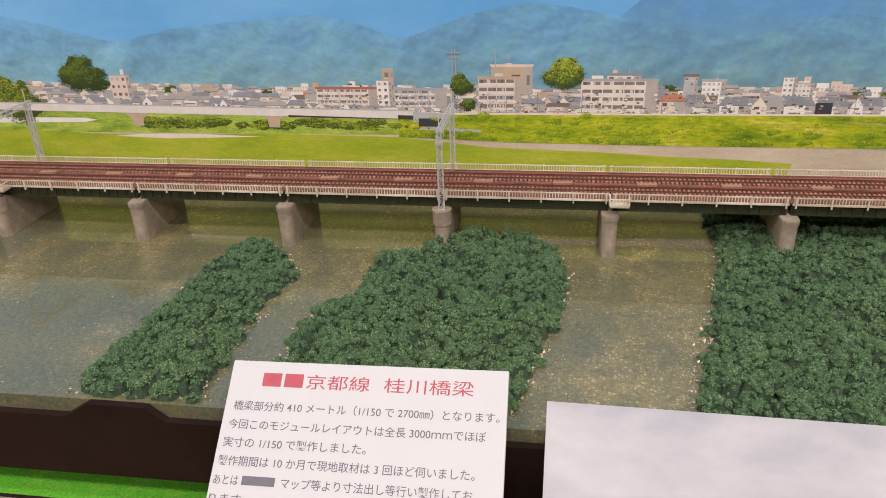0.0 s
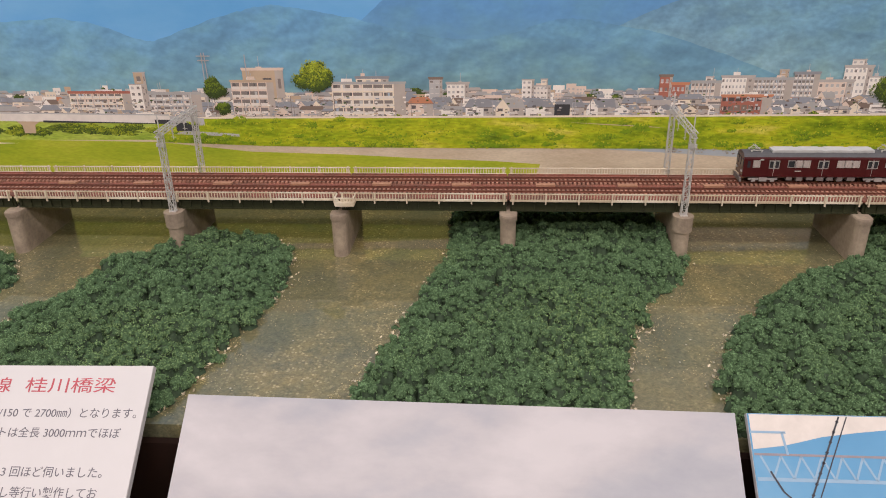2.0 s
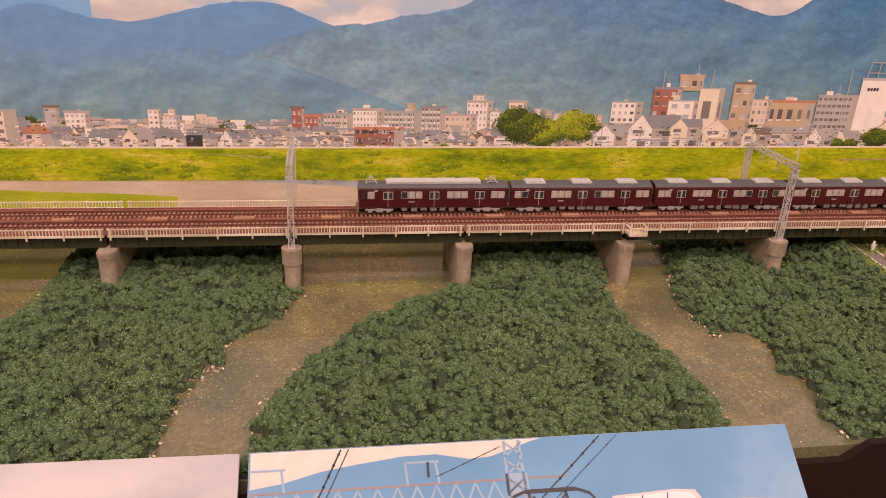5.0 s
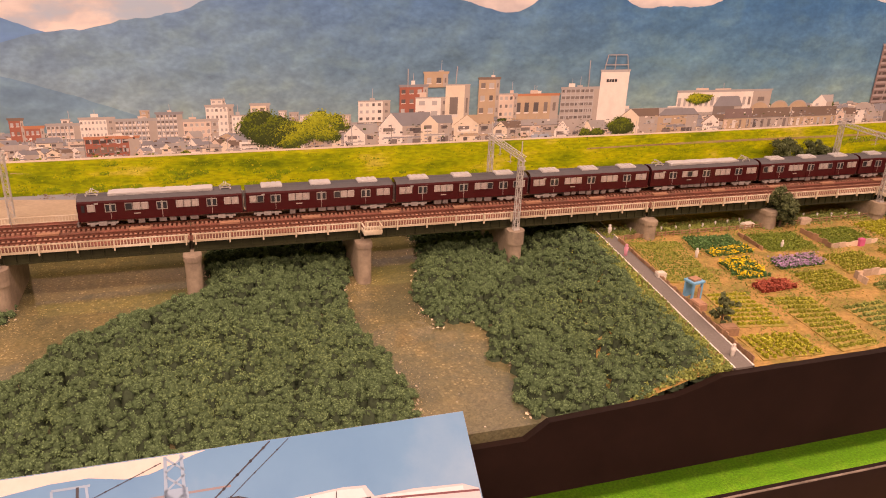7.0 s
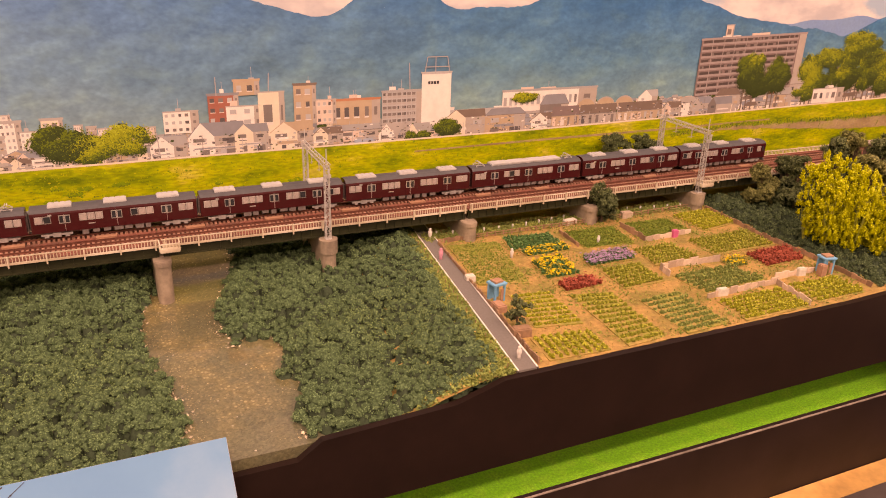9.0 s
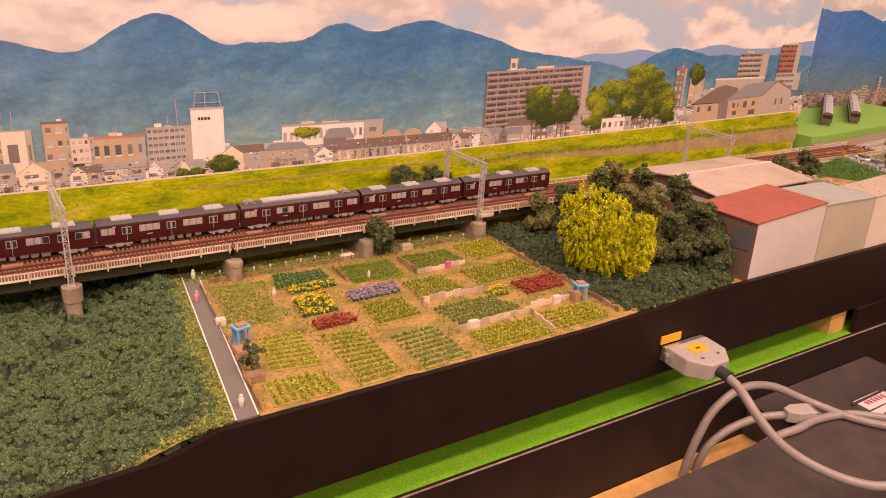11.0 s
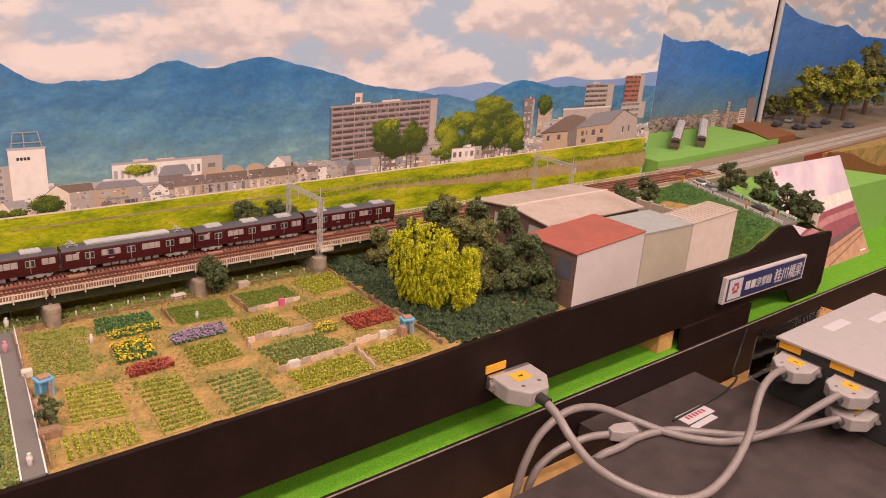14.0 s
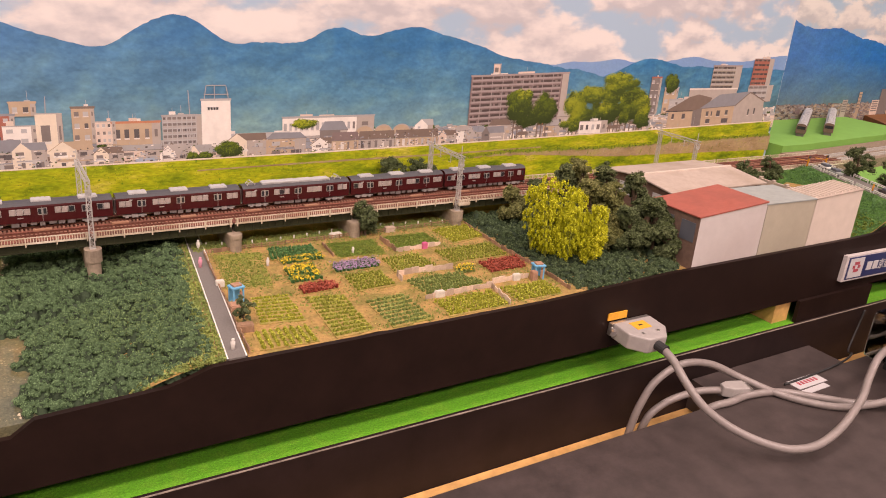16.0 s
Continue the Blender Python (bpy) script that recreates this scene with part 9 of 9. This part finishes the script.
letters("京都線", 0.0155, 0.042, 0.0002, paper, "lettering", sign, pose(-0.0305, -0.0070, -0.0065, 90, 0, 0), 0.003)
letters("桂川橋梁", 0.023, 0.082, 0.0002, paper, "lettering", sign, pose(0.0195, -0.0070, -0.0090, 90, 0, 0), 0.004)
sign.rotation_euler[1], sign.scale = 0.019, (0.955, 1.0, 0.96)

# ---- cards leaning on the fascia ----
LEAN = 52.0


def card(x0, x1, top_y, top_z, length, tilt, material, name, label, group="cards on the desk", thick=0.004, lean=LEAN):
    """A foam-board card: origin at its top left corner, x across, -y down its face, z out of the face."""
    ob = tagged(empty(name, x0, top_y, top_z), label, "card", group=group)
    ob.rotation_euler = (radians(90 - lean), radians(-tilt), 0)
    Build().box(0, x1 - x0, -length, 0, -thick, -0.0002, bev=0.0004).make("board", paper, ob, "white foam board")
    Build().box(0.0002, x1 - x0 - 0.0002, -length + 0.0002, -0.0002, -0.0002, 0.00004).make("print", material, ob)
    return ob


c1 = card(-0.0955, 0.0710, -0.212, 0.0262, 0.235, 1.2, paper, "text_card", "white card with red title and grey Japanese text")
w1 = 0.1665
for i in range(2):
    Build().box(0.0205 + i * 0.0135, 0.0320 + i * 0.0135, -0.0153, -0.0072, 0, 0.0002).make("printed_bar", red_ink, c1)
letters("京都線", 0.0094, 0.0385, 0.0001, red_ink, "lettering", c1, pose(0.0475, -0.0151, 0.0001), 0.0)
letters("桂川橋梁", 0.0094, 0.0525, 0.0001, red_ink, "lettering", c1, pose(0.0945, -0.0151, 0.0001), 0.0)
TX = (("橋梁部分約 410 メートル（1/150 で 2700㎜）となります。", 0.0055, 0.1570, 0.0355), ("今回このモジュールレイアウトは全長 3000ｍｍでほぼ", 0.0045, 0.1510, 0.0475), ("実寸の 1/150 で製作しました。", 0.0035, 0.0850, 0.0590), ("製作期間は 10 か月で現地取材は 3 回ほど伺いました。", 0.0025, 0.1480, 0.0705), ("マップ等より寸法出し等行い製作してお", 0.0420, 0.1080, 0.0822), ("ります。", 0.0015, 0.0220, 0.0935), ("あとは", 0.0020, 0.0150, 0.0822))
for t, x, w, d in TX:
    letters(t, 0.0061, w, 0.00008, grey_ink, "lettering", c1, pose(x, 0.0028 - d * 0.912, 0.00008), 0.003)
Build().box(0.0190, 0.0385, -0.0722, -0.0672, 0, 0.0002).make("printed_bar", grey_ink, c1)

cloud_print = print_mix("print_card_sky", ((0.0, (0.262, 0.268, 0.305)), (0.4, (0.325, 0.325, 0.352)), (0.65, (0.385, 0.365, 0.380)), (1.0, (0.45, 0.425, 0.435))), 7.0, (1, 2, 1), lo=0.33, hi=0.66, fine=0.02, fine_scale=30)
c2 = card(0.0930, 0.3910, -0.2225, 0.0185, 0.215, -0.7, cloud_print, "photo_card", "photo card of a pale overcast sky leaning on fascia")

card_blue = print_mix("print_card_blue", ((0.0, (0.040, 0.185, 0.36)), (0.6, (0.075, 0.245, 0.42)), (1.0, (0.17, 0.33, 0.47))), 5.0, lo=0.3, hi=0.75)
c3 = card(0.3960, 0.6960, -0.2245, 0.0165, 0.215, 0.0, card_blue, "photo_card", "photo card of blue sky, overhead wires and train roofs")
steel_print = ink("print_steel", (0.21, 0.325, 0.44))
black_print = ink("print_black", (0.03, 0.03, 0.04))
pink_print = ink("print_roof_pink", (0.50, 0.44, 0.46))


def on_card(ob, shapes, material, name, lift):
    b = Build()
    for s in shapes:
        b.face([(u, -v, lift) for u, v in s])
    return b.make(name, material, ob)


def stroke(u0, v0, u1, v1, w):
    d = math.hypot(u1 - u0, v1 - v0)
    n = (-(v1 - v0) / d * w / 2, (u1 - u0) / d * w / 2)
    return [(u0 - n[0], v0 - n[1]), (u1 - n[0], v1 - n[1]), (u1 + n[0], v1 + n[1]), (u0 + n[0], v0 + n[1])]


on_card(c3, [[(0.001, 0.0006), (0.155, 0.0006), (0.148, 0.0022), (0.136, 0.0060), (0.126, 0.0090), (0.114, 0.0096), (0.097, 0.0062), (0.079, 0.0064), (0.055, 0.0092), (0.037, 0.0118), (0.017, 0.0168), (0.001, 0.019)]], ink("print_card_cloud", (0.54, 0.49, 0.45)), "printed_cloud", 0.00010)
tr = [stroke(0.001, 0.0340, 0.136, 0.0340, 0.0018)]
for i in range(13):
    u = 0.004 + i * 0.0102
    tr += [stroke(u, 0.0222, u + 0.0051, 0.0335, 0.0011), stroke(u + 0.0051, 0.0335, u + 0.0102, 0.0222, 0.0011)]
on_card(c3, tr, steel_print, "printed_beam", 0.00016)
on_card(c3, [stroke(0.001, 0.0215, 0.166, 0.0215, 0.0012)], ink("print_rail_brown", (0.22, 0.19, 0.21)), "printed_rail", 0.00018)
tw = [stroke(0.134, 0.001, 0.133, 0.12, 0.0017), stroke(0.142, 0.001, 0.147, 0.12, 0.0017), [(0.133, 0.0185), (0.1445, 0.0185), (0.1455, 0.0300), (0.133, 0.0300)]]
for i in range(12):
    tw += [stroke(0.134, 0.002 + i * 0.0095, 0.1435, 0.0095 + i * 0.0095, 0.0011), stroke(0.1435, 0.002 + i * 0.0095, 0.134, 0.0095 + i * 0.0095, 0.0011)]
on_card(c3, tw, steel_print, "printed_tower", 0.00022)
for u in (0.0005, 0.080):
    on_card(c3, [stroke(u, 0.010, u + 0.018, 0.010, 0.0012)] + ([stroke(u, 0.010, u + 0.001, 0.0215, 0.0013)] if u > 0.01 else []) + [stroke(u + 0.016, 0.010, u + 0.0175, 0.0215, 0.0013)], steel_print, "printed_bracket", 0.00024)
for u0, v0, u1, v1, w, dots in ((0.047, 0.001, 0.018, 0.060, 0.0009, 11), (0.051, 0.001, 0.022, 0.060, 0.0006, 0), (0.188, 0.001, 0.10, 0.075, 0.0008, 12), (0.198, 0.001, 0.120, 0.064, 0.0004, 6), (0.092, 0.010, 0.092, 0.018, 0.0014, 0), (0.095, 0.034, 0.095, 0.042, 0.0012, 0), (0.095, 0.042, 0.110, 0.055, 0.0010, 0), (0.095, 0.042, 0.085, 0.058, 0.0005, 0), (0.008, 0.030, 0.013, 0.040, 0.0010, 0), (0.013, 0.040, 0.034, 0.060, 0.0008, 0), (0.132, 0.004, 0.096, 0.018, 0.0004, 6), (0.070, 0.040, 0.074, 0.052, 0.0008, 0)):
    wire = [stroke(u0, v0, u1, v1, w)]
    for i in range(dots):
        t = (i + 0.5) / dots
        u, v = u0 + (u1 - u0) * t, v0 + (v1 - v0) * t
        q = 0.0010 if w > 0.0006 else 0.0006
        wire.append([(u - q, v), (u, v - q), (u + q, v), (u, v + q)])
    on_card(c3, wire, black_print, "printed_wire", 0.00028)
pan = [stroke(0.130, 0.036, 0.136, 0.0305, 0.0012), stroke(0.136, 0.0305, 0.142, 0.0285, 0.0016), stroke(0.142, 0.0285, 0.170, 0.0285, 0.0022), stroke(0.170, 0.0285, 0.177, 0.031, 0.0016), stroke(0.177, 0.031, 0.182, 0.037, 0.0012), stroke(0.144, 0.029, 0.148, 0.058, 0.0016), stroke(0.164, 0.029, 0.168, 0.058, 0.0016), stroke(0.148, 0.045, 0.164, 0.031, 0.0010), stroke(0.146, 0.031, 0.166, 0.046, 0.0010), stroke(0.140, 0.046, 0.176, 0.046, 0.0016)]
on_card(c3, pan, black_print, "printed_pantograph", 0.00032)
on_card(c3, [[(0.176, 0.046), (0.184, 0.0380), (0.190, 0.0335), (0.224, 0.0320), (0.236, 0.0330), (0.240, 0.0395), (0.262, 0.0390), (0.290, 0.041), (0.299, 0.045), (0.299, 0.12), (0.160, 0.12)]], pink_print, "printed_train_roof", 0.00020)
on_card(c3, [[(0.196, 0.0345), (0.222, 0.0332), (0.234, 0.0342), (0.236, 0.0390), (0.194, 0.0400)], [(0.246, 0.0400), (0.290, 0.0420), (0.290, 0.0450), (0.246, 0.0432)]], ink("print_unit_grey", (0.62, 0.58, 0.60)), "printed_roof_unit", 0.00024)
on_card(c3, [stroke(0.190, 0.0402, 0.238, 0.0398, 0.0009), stroke(0.206, 0.0342, 0.204, 0.0398, 0.0006), stroke(0.220, 0.0336, 0.219, 0.0396, 0.0006)], black_print, "printed_roof_line", 0.00027)
on_card(c3, [stroke(0.165, 0.075, 0.232, 0.0405, 0.0012), stroke(0.232, 0.0405, 0.299, 0.046, 0.0012), [(0.185, 0.10), (0.20, 0.085), (0.299, 0.085), (0.299, 0.12), (0.185, 0.12)]], ink("print_maroon", (0.16, 0.05, 0.06)), "printed_train_side", 0.00030)

# a photo card that leans beyond the module's end
poster_sky = print_mix("print_poster_sky", ((0.0, (0.50, 0.42, 0.50)), (0.5, (0.60, 0.51, 0.57)), (1.0, (0.74, 0.66, 0.66))), 9.0, lo=0.3, hi=0.7)
c4 = card(2.030, 2.280, -0.092, 0.0865, 0.187, 0.0, poster_sky, "photo_card", "leaning photo card of a maroon train under pale sky", lean=29.5)
for shape, col, nm, lift in (([(0.001, 0.072), (0.249, 0.066), (0.249, 0.086), (0.001, 0.100)], (0.80, 0.68, 0.60), "printed_cloud", 0.00010),
                             ([(0.001, 0.128), (0.060, 0.112), (0.130, 0.094), (0.249, 0.088), (0.249, 0.130), (0.120, 0.146), (0.001, 0.152)], (0.30, 0.085, 0.10), "printed_train", 0.00014),
                             ([(0.010, 0.128), (0.130, 0.104), (0.249, 0.099), (0.249, 0.110), (0.130, 0.116), (0.010, 0.136)], (0.46, 0.20, 0.20), "printed_window_band", 0.00018),
                             ([(0.001, 0.150), (0.120, 0.144), (0.249, 0.128), (0.249, 0.136), (0.120, 0.155), (0.001, 0.160)], (0.16, 0.09, 0.09), "printed_underframe", 0.00018),
                             ([(0.001, 0.160), (0.120, 0.155), (0.249, 0.136), (0.249, 0.1868), (0.001, 0.1868)], (0.50, 0.28, 0.17), "printed_ballast", 0.00014),
                             (stroke(0.249, 0.142, 0.010, 0.184, 0.0030), (0.28, 0.14, 0.09), "printed_rail", 0.00022), (stroke(0.249, 0.149, 0.090, 0.186, 0.0030), (0.28, 0.14, 0.09), "printed_rail", 0.00022),
                             ([(0.006, 0.008), (0.014, 0.008), (0.014, 0.016), (0.006, 0.016)], (0.62, 0.16, 0.18), "printed_emblem", 0.00014), (stroke(0.218, 0.178, 0.240, 0.178, 0.0022), (0.85, 0.80, 0.76), "printed_bar", 0.00026)):
    on_card(c4, [shape], mat("print_poster_ink", col, 0.4, var=0.2, scale=60), nm, lift)
